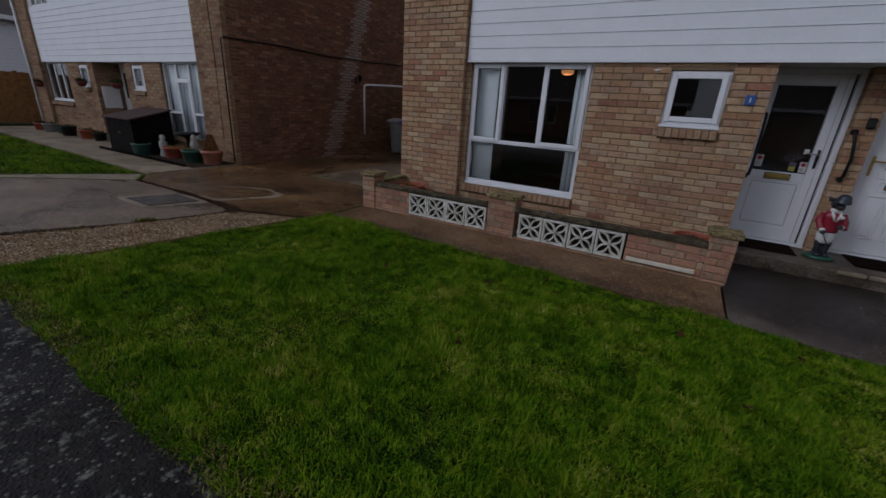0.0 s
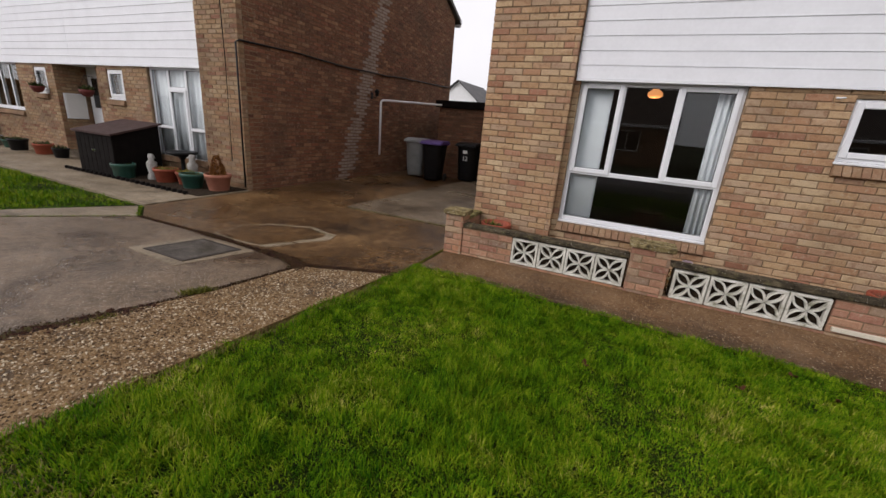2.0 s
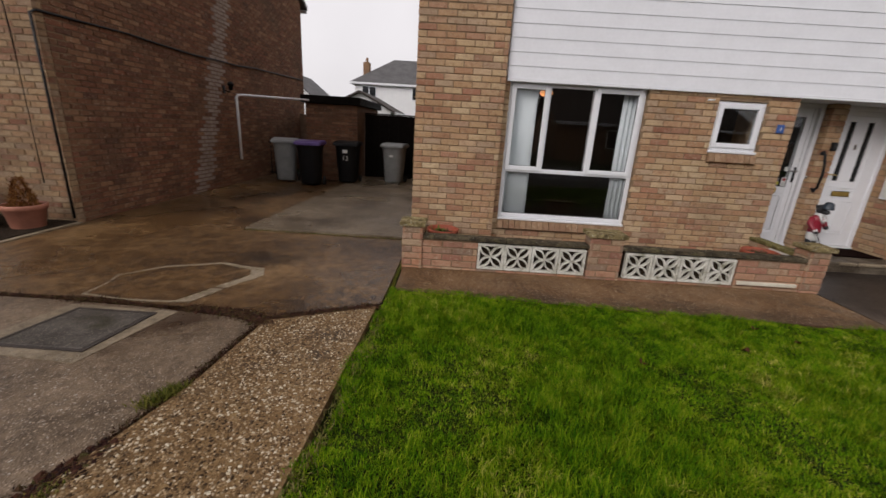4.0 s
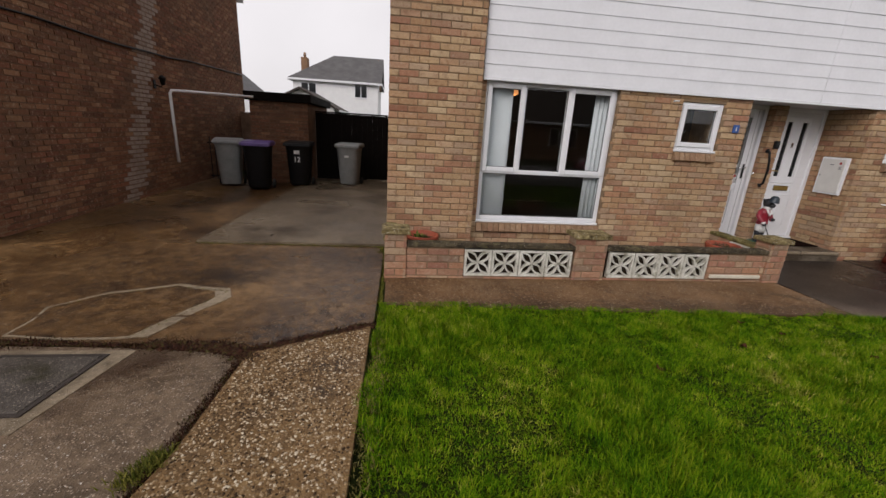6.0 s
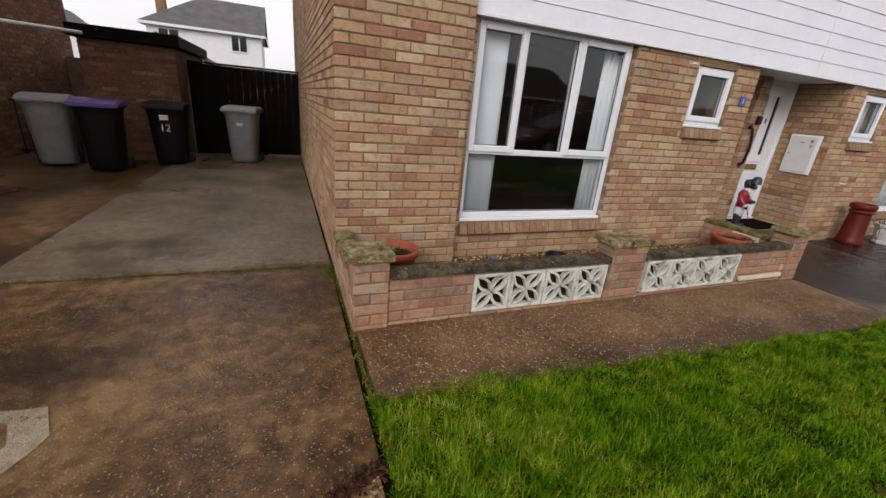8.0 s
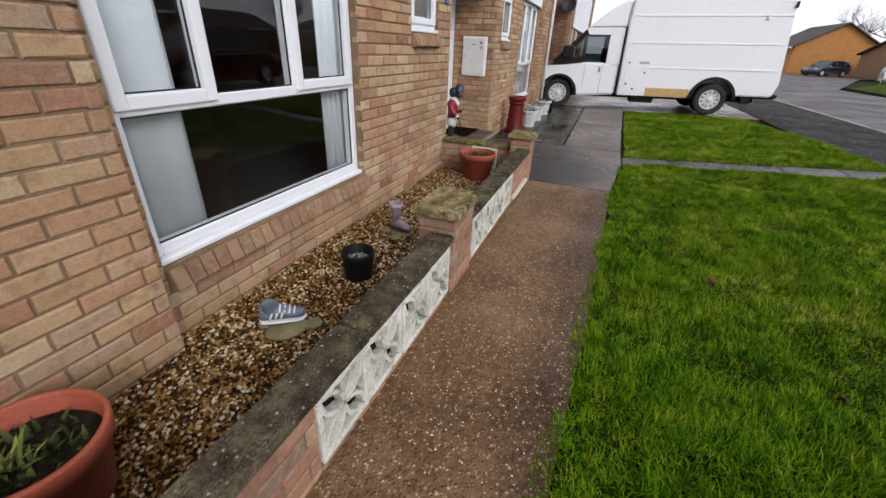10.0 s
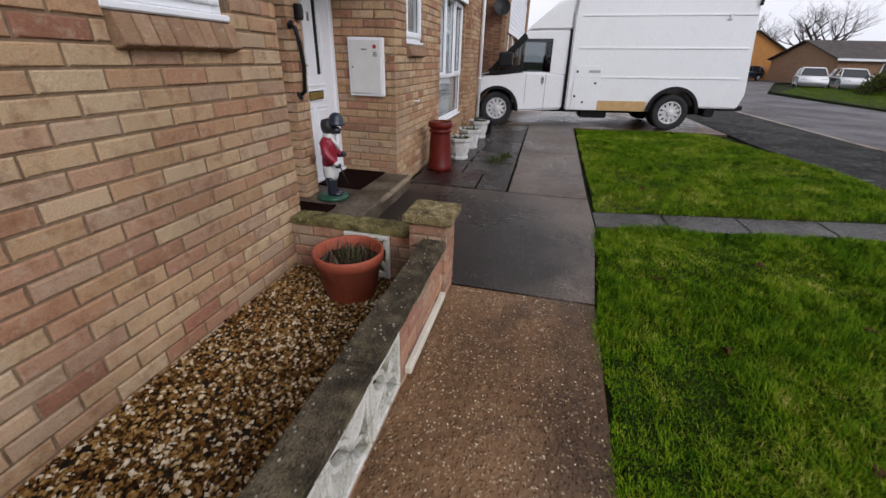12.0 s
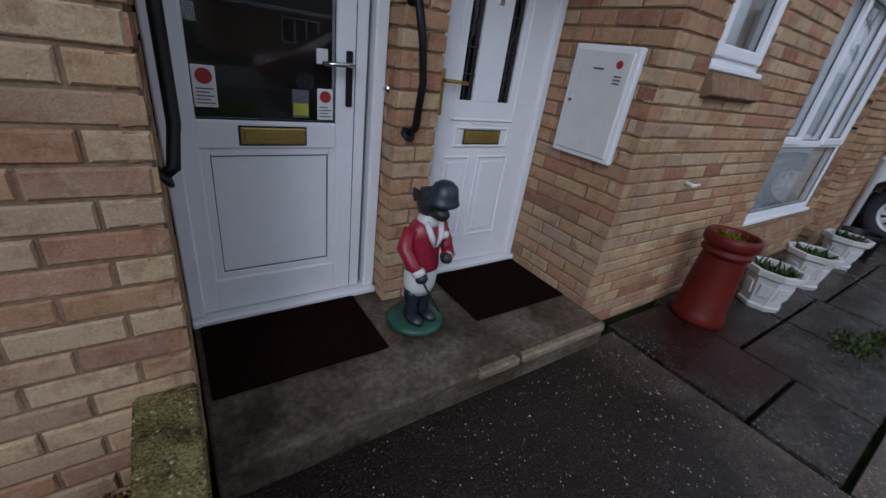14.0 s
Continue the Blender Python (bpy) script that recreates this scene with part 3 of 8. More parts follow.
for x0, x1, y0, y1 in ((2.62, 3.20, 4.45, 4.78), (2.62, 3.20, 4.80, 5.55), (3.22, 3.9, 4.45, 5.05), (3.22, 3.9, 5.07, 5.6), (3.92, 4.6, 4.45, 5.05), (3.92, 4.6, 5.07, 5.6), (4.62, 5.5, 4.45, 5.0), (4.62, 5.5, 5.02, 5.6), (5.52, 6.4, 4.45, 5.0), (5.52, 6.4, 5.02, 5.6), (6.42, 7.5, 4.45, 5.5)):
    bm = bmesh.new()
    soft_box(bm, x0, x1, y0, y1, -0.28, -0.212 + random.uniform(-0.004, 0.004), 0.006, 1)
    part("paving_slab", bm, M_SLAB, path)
for i in range(5):
    y = 0.60 + i * 0.6
    bm = bmesh.new()
    sheet(bm, [(1.82, y), (2.20, y), (2.20, y + 0.585), (1.82, y + 0.585)], -0.004, 0.3, 0.05)
    part("paving_slab", bm, M_SLAB, path)
bm = bmesh.new()
sheet(bm, [(7.45, 0.6), (11.6, 0.6), (11.6, 5.5), (7.55, 5.5)], -0.004, 0.6, 0.06)
setting("drive_next_door", bm, M_CONC_WET, "damp brown concrete drive under the van", "driveway")
bm = bmesh.new()
sheet(bm, [(-8.55, 3.72), (-8.55, 5.55), (-20.0, 5.55), (-20.0, 3.95), (-16.4, 3.95)], 0.0, 0.6, 0.06)
setting("path_next_door", bm, M_CONC_PALE, "pale concrete path before the house next door", "path")
# ---- houses: semi-detached pairs, brick below and white boards above ----
FACE, PIER, Y_BACK = 5.63, 5.54, 14.2
SILL_Z, HEAD_Z, BASE_Z, EAVE_Z, RIDGE_Z = 0.20, 1.90, -0.35, 4.72, 6.75
COUNT = {"window": 0, "door": 0}


def window(parent, x0, x1, z0, z1, y, style, label):
    """A white plastic window, its front at y, facing -y."""
    if parent is None:
        COUNT["window"] += 1
        win = tagged(new("window_%d" % COUNT["window"]), label, "window", kind="structure")
    else:
        win = tagged(new("window"), label)
        win.parent = parent
    d, f = 0.07, 0.055
    bm = bmesh.new()
    for q in ((x0, x0 + f, z0, z1), (x1 - f, x1, z0, z1), (x0 + f, x1 - f, z0, z0 + f), (x0 + f, x1 - f, z1 - f, z1)):
        soft_box(bm, q[0], q[1], y, y + d, q[2], q[3], 0.006, 1)
    cells, sashes = [], []
    w = x1 - x0
    if style == "big":
        zt = z0 + 0.60
        soft_box(bm, x0 + f, x1 - f, y, y + d, zt, zt + 0.055, 0.006, 1)
        a, b = x0 + 0.49, x1 - 0.60
        for m in (a, b):
            soft_box(bm, m - 0.03, m + 0.03, y, y + d, zt + 0.055, z1 - f, 0.006, 1)
        cells = [(x0 + f, x1 - f, z0 + f, zt), (a + 0.03, b - 0.03, zt + 0.055, z1 - f)]
        sashes = [(x0 + 0.03, a + 0.012, zt + 0.025, z1 - 0.025), (b - 0.012, x1 - 0.03, zt + 0.025, z1 - 0.025)]
    elif style == "french":
        a, b = x0 + w * 0.34, x0 + w * 0.66
        for m in (a, b):
            soft_box(bm, m - 0.03, m + 0.03, y, y + d, z0 + f, z1 - f, 0.006, 1)
        for p, q in ((x0 + f, a - 0.03), (b + 0.03, x1 - f)):
            soft_box(bm, p, q, y, y + d, z0 + 0.60, z0 + 0.66, 0.006, 1)
            cells += [(p, q, z0 + f, z0 + 0.6), (p, q, z0 + 0.66, z1 - f)]
        soft_box(bm, a + 0.03, b - 0.03, y, y + d, z1 - 0.42, z1 - 0.36, 0.006, 1)
        cells += [(a + 0.03, b - 0.03, z1 - 0.36, z1 - f)]
        sashes = [(a + 0.0, b - 0.0, z0 + 0.03, z1 - 0.40)]
    elif style == "small":
        sashes = [(x0 + 0.025, x1 - 0.025, z0 + 0.035, z1 - 0.025)]
    else:
        a, b = x0 + w * 0.34, x0 + w * 0.66
        for m in (a, b):
            soft_box(bm, m - 0.03, m + 0.03, y, y + d, z0 + f, z1 - f, 0.006, 1)
        cells = [(x0 + f, a - 0.03, z0 + f, z1 - f), (a + 0.03, b - 0.03, z0 + f, z1 - f), (b + 0.03, x1 - f, z0 + f, z1 - f)]
    part("window_frame", bm, M_UPVC, win)
    for p, q, r, s in sashes:
        bm = bmesh.new()
        g = 0.058
        for k in ((p, p + g, r, s), (q - g, q, r, s), (p + g, q - g, r, r + g), (p + g, q - g, s - g, s)):
            soft_box(bm, k[0], k[1], y - 0.018, y + 0.045, k[2], k[3], 0.008, 2)
        part("sash", bm, M_UPVC, win)
        cells.append((p + g, q - g, r + g, s - g))
    for p, q, r, s in cells:
        bm = bmesh.new()
        box(bm, p - 0.005, q + 0.005, y + 0.022, y + 0.028, r - 0.005, s + 0.005)
        pane = part("pane", bm, M_GLASS, win)
        pane.visible_shadow = False
        bm = bmesh.new()
        t = 0.006
        for k in ((p, p + t, r, s), (q - t, q, r, s), (p + t, q - t, r, r + t), (p + t, q - t, s - t, s)):
            box(bm, k[0], k[1], y + 0.014, y + 0.021, k[2], k[3])
        part("gasket", bm, M_BLACK, win)
    bm = bmesh.new()
    soft_box(bm, x0 - 0.01, x1 + 0.01, y - 0.035, y + 0.05, z0 - 0.03, z0 - 0.001, 0.006, 1)
    part("window_sill", bm, M_UPVC, win)
    return win


def drape(parent, x0, x1, z0, z1, y, folds, amp, name="curtain", label="white hanging curtain behind the window glass"):
    """A hanging cloth with folds, as thick as cloth."""
    bm = bmesh.new()
    n = max(8, folds * 8)
    top, bot = [], []
    for i in range(n + 1):
        u = i / n
        off = amp * math.sin(u * folds * 2 * math.pi + random.uniform(-0.3, 0.3))
        top.append(bm.verts.new((x0 + (x1 - x0) * u, y + off, z1)))
        bot.append(bm.verts.new((x0 + (x1 - x0) * u, y + off * 1.3, z0)))
    for i in range(n):
        f = bm.faces.new((bot[i], bot[i + 1], top[i + 1], top[i]))
        f.smooth = True
    ob = part(name, bm, M_CURTAIN, parent)
    mod = ob.modifiers.new("cloth", "SOLIDIFY")
    mod.thickness = 0.004
    if parent is None:
        tagged(ob, label, "curtain")
    return ob


def room(name, x0, x1, y0, y1, z0, z1):
    bm = bmesh.new()
    t = 0.04
    box(bm, x0 - t, x0, y0, y1, z0, z1)
    box(bm, x1, x1 + t, y0, y1, z0, z1)
    box(bm, x0 - t, x1 + t, y1, y1 + t, z0, z1)
    box(bm, x0 - t, x1 + t, y0, y1 + t, z0 - t, z0)
    box(bm, x0 - t, x1 + t, y0, y1 + t, z1, z1 + t)
    return bm


def brick_sill(parent, x0, x1, y, z1, material):
    """A sloping sill of bricks on edge under a window."""
    n = round((x1 - x0) / 0.075)
    w = (x1 - x0) / n
    for i in range(n):
        bm = bmesh.new()
        m = pose(x0 + (i + 0.5) * w, y - 0.040, z1 - 0.044, random.uniform(-20, -17), 0, random.uniform(-1, 1))
        soft_box(bm, -w / 2 + 0.003, w / 2 - 0.003, 0.0, 0.12, -0.06, 0.045, 0.005, 1, m)
        part("sill_brick", bm, material, parent)


def siding(parent, x0, x1, y, z0, z1, joint, label):
    """Overlapping white boards with shadow gaps, each board a part."""
    if parent is None:
        holder = thing("trim_cladding", label, "cladding", kind="structure")
    else:
        holder = tagged(new("cladding"), label)
        holder.parent = parent
    z = z0
    h = 0.152
    while z < z1 - 0.03:
        top = min(z + h, z1)
        for a, b in ((x0, joint - 0.002), (joint + 0.002, x1)):
            bm = bmesh.new()
            prism(bm, [(y - 0.004, z), (y, z + 0.006), (y + 0.002, top - 0.009), (y + 0.009, top - 0.003), (y + 0.009, top), (y + 0.05, top), (y + 0.05, z)], a, b, "x")
            part("board", bm, M_CLAD, holder)
        z += h
    bm = bmesh.new()
    box(bm, x0, x1, y - 0.008, y + 0.05, z0 - 0.022, z0 - 0.002)
    part("drip_trim", bm, M_UPVC, holder)
    return holder


def pair(cx, ours, near, left_win, right_win, detail=True):
    """A pair of houses mirrored about x = cx."""
    house = None if ours else thing("semi_detached_house", "two-storey brick house pair with white boarded upper front", "house")
    m_near, m_far, m_mortar = M_BRICK, M_BRICK_J if ours else M_DIRTY_J, M_MORTAR

    def hold(name, bm, material, label, category="wall"):
        if ours:
            return setting(name, bm, material, label, category)
        return part(name.split("_")[0] if name.startswith("wall") else name, bm, material, house, label)

    for s, side in ((-1, "left"), (1, "right")):
        def X(a, b):
            return (cx + s * a, cx + s * b) if s > 0 else (cx - b, cx - a)
        # corner pier, full height
        a, b = X(4.50, 5.57)
        bm = bmesh.new()
        box(bm, a + 0.008, b - 0.008, PIER + 0.008, PIER + 0.4, BASE_Z, EAVE_Z)
        w = hold("wall_pier_" + side, bm, m_mortar, "buff brick corner pier, full height")
        lay_bricks(w, brick_cells(a, b, BASE_Z + 0.02, EAVE_Z, [], shift=a), 0, PIER, near if ours and s < 0 else None, m_near, m_far)
        inner = a if s > 0 else b
        lay_bricks(w, brick_cells(PIER, FACE + 0.03, BASE_Z + 0.02, EAVE_Z, [], shift=PIER), -90 if s > 0 else 90, inner, None, m_near, m_far, far_name="pier_return")
        # gable wall
        g = cx + s * 5.57
        bm = bmesh.new()
        y0 = PIER + 0.4
        prism(bm, [(y0, BASE_Z), (Y_BACK, BASE_Z), (Y_BACK, EAVE_Z), ((PIER + Y_BACK) / 2, RIDGE_Z - 0.1), (y0, EAVE_Z)], min(g - s * 0.008, g - s * 0.3), max(g - s * 0.008, g - s * 0.3), "x")
        w = hold("wall_gable_" + side, bm, m_mortar if ours else M_MORTAR_DARK, "plain brick gable wall")
        if (ours and s < 0) or (not ours and s > 0 and cx < 0) or (not ours and s < 0 and cx > 0):
            cells = brick_cells(PIER + 0.12, Y_BACK, BASE_Z + 0.02, EAVE_Z, [], shift=PIER + 0.12)
            mid, k = (PIER + Y_BACK) / 2, (RIDGE_Z - EAVE_Z) / ((Y_BACK - PIER) / 2)
            cells += [c for c in brick_cells(PIER, Y_BACK, EAVE_Z, RIDGE_Z, [], shift=PIER + 0.1) if c[1] < RIDGE_Z - 0.1 - k * abs(c[0] - mid) - 0.12 * 0]
            streak = [] if ours or cx > 0 else [c for c in cells if abs(c[0] - 8.45 - 0.36 * c[1]) < 0.25 + 0.12 * noise.noise(Vector((c[1] * 2, 0, 5))) and random.random() < 0.96]
            cells = [c for c in cells if c not in streak]
            lay_bricks(w, cells, -90 if s < 0 else 90, g, None, m_near, m_far if ours else M_BROWN_J)
            lay_bricks(w, streak, -90 if s < 0 else 90, g, None, m_near, M_LIMED_J, far_name="limed_bricks")
            lay_bricks(w, brick_cells(PIER + 0.003, PIER + 0.115, BASE_Z + 0.02, EAVE_Z, [], course=0.075, shift=PIER), -90 if s < 0 else 90, g, None, m_near, m_far, far_name="quoin_bricks")
        # front wall beside and below the windows
        a, b = X(0.93, 4.50)
        wa, wb = X(2.75, 4.43)
        sa, sb = X(1.30, 1.89)
        bm = bmesh.new()
        style = left_win if s < 0 else right_win
        z_big = 0.70 if style == "plain" else SILL_Z - 0.03
        lo, hi = FACE + 0.008, FACE + 0.25
        edge = [a, wa, wb, b]
        for p, q, r, t in ((min(wa, wb), max(wa, wb), BASE_Z, z_big), ):
            box(bm, p, q, lo, hi, r, t)
        pa, pb = X(0.938, 2.75)
        box(bm, pa, sa, lo, hi, BASE_Z, HEAD_Z)
        box(bm, sb, pb, lo, hi, BASE_Z, HEAD_Z)
        box(bm, sa, sb, lo, hi, BASE_Z, 1.20)
        box(bm, sa, sb, lo, hi, 1.81, HEAD_Z)
        ja, jb = X(4.43, 4.52)
        box(bm, ja, jb, lo, hi, BASE_Z, HEAD_Z)
        w = hold("wall_front_" + side, bm, m_mortar, "buff stretcher-bond brick front wall with pink and dark bricks")
        holes = [(wa, wb, z_big - 0.11, HEAD_Z), (sa, sb, 1.06, 1.81)]
        lay_bricks(w, brick_cells(a, b, BASE_Z + 0.02, HEAD_Z - 0.01, holes, shift=a if s > 0 else b), 0, FACE, near if ours else None, m_near, m_far)
        if detail:
            brick_sill(w, wa, wb, FACE, z_big, M_SILL)
            brick_sill(w, sa, sb, FACE, 1.19, M_SILL)
        # windows
        style = left_win if s < 0 else right_win
        z0 = SILL_Z if style == "big" else (0.12 if style == "french" else 0.75)
        window(house, wa, wb, z0, HEAD_Z - 0.005, FACE + 0.06, style, "tall white plastic window with curtains behind it")
        window(house, sa, sb, 1.225, 1.805, FACE + 0.03, "small", "small square white casement window")
        # porch recess: side wall, pillar, lintel board
        g = cx + s * 0.93
        bm = bmesh.new()
        box(bm, min(g + s * 0.008, g + s * 0.2), max(g + s * 0.008, g + s * 0.2), FACE + 0.25, 6.40, BASE_Z, HEAD_Z)
        w = hold("wall_porch_" + side, bm, m_mortar, "brick side wall of the porch recess")
        lay_bricks(w, brick_cells(FACE, 6.28, BASE_Z + 0.02, HEAD_Z - 0.01, [], shift=FACE + 0.1), -90 if s > 0 else 90, g, near if ours and s > 0 else None, m_near, m_far)
    # pillar between the doors
    bm = bmesh.new()
    box(bm, cx - 0.092, cx + 0.092, 6.108, 6.4, BASE_Z, HEAD_Z)
    w = hold("wall_pillar", bm, m_mortar, "slim brick pillar between the two front doors")
    lay_bricks(w, brick_cells(cx - 0.10, cx + 0.10, BASE_Z + 0.02, HEAD_Z - 0.01, [], shift=cx - 0.10), 0, 6.10, (lambda u, z: True) if ours else None, m_near, m_far)
    for t, k in ((-90, -0.1), (90, 0.1)):
        lay_bricks(w, brick_cells(6.10, 6.28, BASE_Z + 0.02, HEAD_Z - 0.01, [], shift=6.1), t, cx + k, None, m_near, m_far, far_name="pillar_side")
    bm = bmesh.new()
    box(bm, cx - 0.93, cx + 0.93, FACE - 0.0, 6.4, HEAD_Z - 0.0, HEAD_Z + 0.05)
    hold("ceiling_porch", bm, M_UPVC, "white porch soffit board", "soffit")
    bm = bmesh.new()
    box(bm, cx - 0.92, cx + 0.92, 6.36, 6.42, BASE_Z, HEAD_Z)
    hold("wall_porch_back", bm, m_mortar, "wall behind the doors")
    # upper storey
    siding(house, cx - 4.48, cx + 4.48, FACE - 0.03, HEAD_Z + 0.004, 3.42, cx, "white overlapping plastic boards on the upper front")
    bm = bmesh.new()
    ups = [(-4.3, -3.0), (-1.9, -0.55), (0.55, 1.9), (3.0, 4.3)]
    last = cx - 4.5
    for p, q in ups:
        box(bm, last, cx + p, FACE, FACE + 0.25, 3.40, EAVE_Z)
        box(bm, cx + p, cx + q, FACE, FACE + 0.25, 4.50, EAVE_Z)
        last = cx + q
    box(bm, last, cx + 4.5, FACE, FACE + 0.25, 3.40, EAVE_Z)
    box(bm, cx - 4.5, cx + 4.5, FACE + 0.03, FACE + 0.25, HEAD_Z + 0.06, 3.40)
    hold("wall_upper", bm, M_CLAD, "white boarded upper wall")
    for p, q in ups:
        window(house, cx + p, cx + q, 3.43, 4.50, FACE + 0.02, "triple", "white upstairs window")
    bm = bmesh.new()
    box(bm, cx - 5.5, cx + 5.5, Y_BACK - 0.3, Y_BACK, BASE_Z, EAVE_Z)
    hold("wall_back", bm, m_mortar, "rear brick wall")
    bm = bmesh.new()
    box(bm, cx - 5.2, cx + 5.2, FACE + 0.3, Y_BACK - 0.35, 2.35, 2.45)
    hold("ceiling_inner", bm, M_DIM_ROOM, "upper floor inside the house", "ceiling")
    bm = bmesh.new()
    mid = (PIER + Y_BACK) / 2
    k = (RIDGE_Z - EAVE_Z) / (mid - PIER)
    for sg in (-1, 1):
        y0 = mid + sg * (mid - PIER + 0.3)
        z0 = EAVE_Z - 0.3 * k
        prism(bm, [(y0, z0), (mid, RIDGE_Z), (mid, RIDGE_Z + 0.12), (y0, z0 + 0.12)], cx - 5.68, cx + 5.68, "x")
    hold("roof", bm, M_ROOF, "low-pitched grey concrete tiled roof", "roof")
    for y in (PIER - 0.32, Y_BACK + 0.28):
        bm = bmesh.new()
        soft_box(bm, cx - 5.66, cx + 5.66, y, y + 0.04, EAVE_Z - 0.22, EAVE_Z + 0.0, 0.005, 1)
        tube(bm, [(cx - 5.7, y - 0.05, EAVE_Z - 0.05), (cx + 5.7, y - 0.05, EAVE_Z - 0.05)], 0.055)
        hold("gutter", bm, M_UPVC, "white fascia and gutter", "gutter")
    return house


def near_front(u, z):
    return z < 2.45


pair(1.5, True, near_front, "big", "big")
pair(-14.17, False, None, "plain", "french")
pair(17.2, False, None, "big", "big", False)
# rooms behind the windows, their dimness painted into the walls
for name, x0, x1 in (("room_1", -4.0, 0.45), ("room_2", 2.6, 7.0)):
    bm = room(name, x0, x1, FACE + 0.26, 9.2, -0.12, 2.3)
    setting("wall_" + name, bm, M_DIM_ROOM, "dim living room inside", "room")
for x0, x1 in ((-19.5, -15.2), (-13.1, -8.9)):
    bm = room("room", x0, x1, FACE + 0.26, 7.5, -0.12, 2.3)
    setting("wall_room_far", bm, M_DIM_ROOM, "dim room inside", "room")
drape(None, -2.88, -2.55, 0.15, 1.95, FACE + 0.16, 2, 0.002, label="white blind panel drawn aside")
drape(None, -1.47, -1.24, 0.15, 1.95, FACE + 0.17, 4, 0.02)
drape(None, 4.27, 5.91, 0.15, 1.95, FACE + 0.16, 9, 0.015, label="white net curtain behind the window")
drape(None, 2.78, 3.4, 1.2, 1.85, FACE + 0.2, 3, 0.01)
drape(None, -11.40, -9.76, 0.1, 1.95, FACE + 0.16, 9, 0.015, label="white net curtains behind the glass")
drape(None, -12.95, -12.2, 1.2, 1.85, FACE + 0.2, 3, 0.01)

# ---- planter ----
def cap(parent, x0, x1, y0, y1, z0, z1, material, name="coping"):
    """A weathered cast stone, its top and edges uneven."""
    bm = bmesh.new()
    nx, ny = max(2, int((x1 - x0) / 0.05)), max(2, int((y1 - y0) / 0.05))
    soft = bmesh.new()
    box(soft, x0, x1, y0, y1, z0, z1)
    for i in range(1, nx):
        x = x0 + (x1 - x0) * i / nx
        bmesh.ops.bisect_plane(soft, geom=soft.verts[:] + soft.edges[:] + soft.faces[:], plane_co=(x, 0, 0), plane_no=(1, 0, 0))
    for i in range(1, ny):
        y = y0 + (y1 - y0) * i / ny
        bmesh.ops.bisect_plane(soft, geom=soft.verts[:] + soft.edges[:] + soft.faces[:], plane_co=(0, y, 0), plane_no=(0, 1, 0))
    sharp = [e for e in soft.edges if e.calc_face_angle(0) > 1]
    bmesh.ops.bevel(soft, geom=sharp, offset=0.007, segments=2, affect="EDGES")
    for v in soft.verts:
        n = noise.noise_vector(v.co * 14) * 0.004
        v.co += n
        if v.co.z > (z0 + z1) / 2:
            v.co.z += noise.noise(v.co * 5) * 0.006
    for f in soft.faces:
        f.smooth = False
    join(bm, soft)
    return part(name, bm, material, parent)


planter = thing("planter_wall", "low brick planter wall with pierced screen blocks and mossy copings", "garden wall", kind="structure")
FY = 4.61


def planter_run(name, x0, x1, y0, y1, z0, z1, faces, label="", holes=()):
    bm = bmesh.new()
    i = 0.007
    box(bm, x0 + i, x1 - i, y0 + i, y1 - i, z0, z1 - 0.002)
    w = part(name, bm, M_MORTAR, planter, label)
    for turn, plane, u0, u1 in ((0, y0, x0, x1), (-90, x0, y0, y1), (90, x1, y0, y1), (180, y1, x0, x1)):
        if turn in faces:
            lay_bricks(w, brick_cells(u0, u1, z0, z1, holes, shift=u0), turn, plane, lambda u, z: True, M_PLANTER_BRICK, M_BRICK_J, deep=0.03)
    return w


planter_run("end_pier", -4.07, -3.845, FY - 0.015, FY + 0.20, -0.26, 0.255, (0, -90, 90, 180))
planter_run("middle_pier", -2.02, -1.66, FY - 0.015, FY + 0.20, -0.26, 0.255, (0, -90, 90, 180))
planter_run("corner_pier", 0.335, 0.56, FY - 0.015, FY + 0.20, -0.26, 0.255, (0, -90, 90, 180))
planter_run("front_run", -3.845, -3.235, FY, FY + 0.10, -0.26, 0.125, (0, 180))
planter_run("footing_run", -3.235, -2.02, FY, FY + 0.10, -0.26, -0.19, (0,))
planter_run("footing_run", -1.66, -0.385, FY, FY + 0.10, -0.26, -0.19, (0,))
planter_run("front_run", -0.385, 0.335, FY, FY + 0.10, -0.26, 0.125, (0, 180))
planter_run("return_run", -4.07, -3.96, FY + 0.20, PIER, -0.26, 0.11, (-90, 90))
planter_run("return_run", 0.44, 0.55, FY + 0.20, FACE, -0.26, 0.11, (-90, 90), "", ((4.963, 5.263, -0.2, 0.12),))
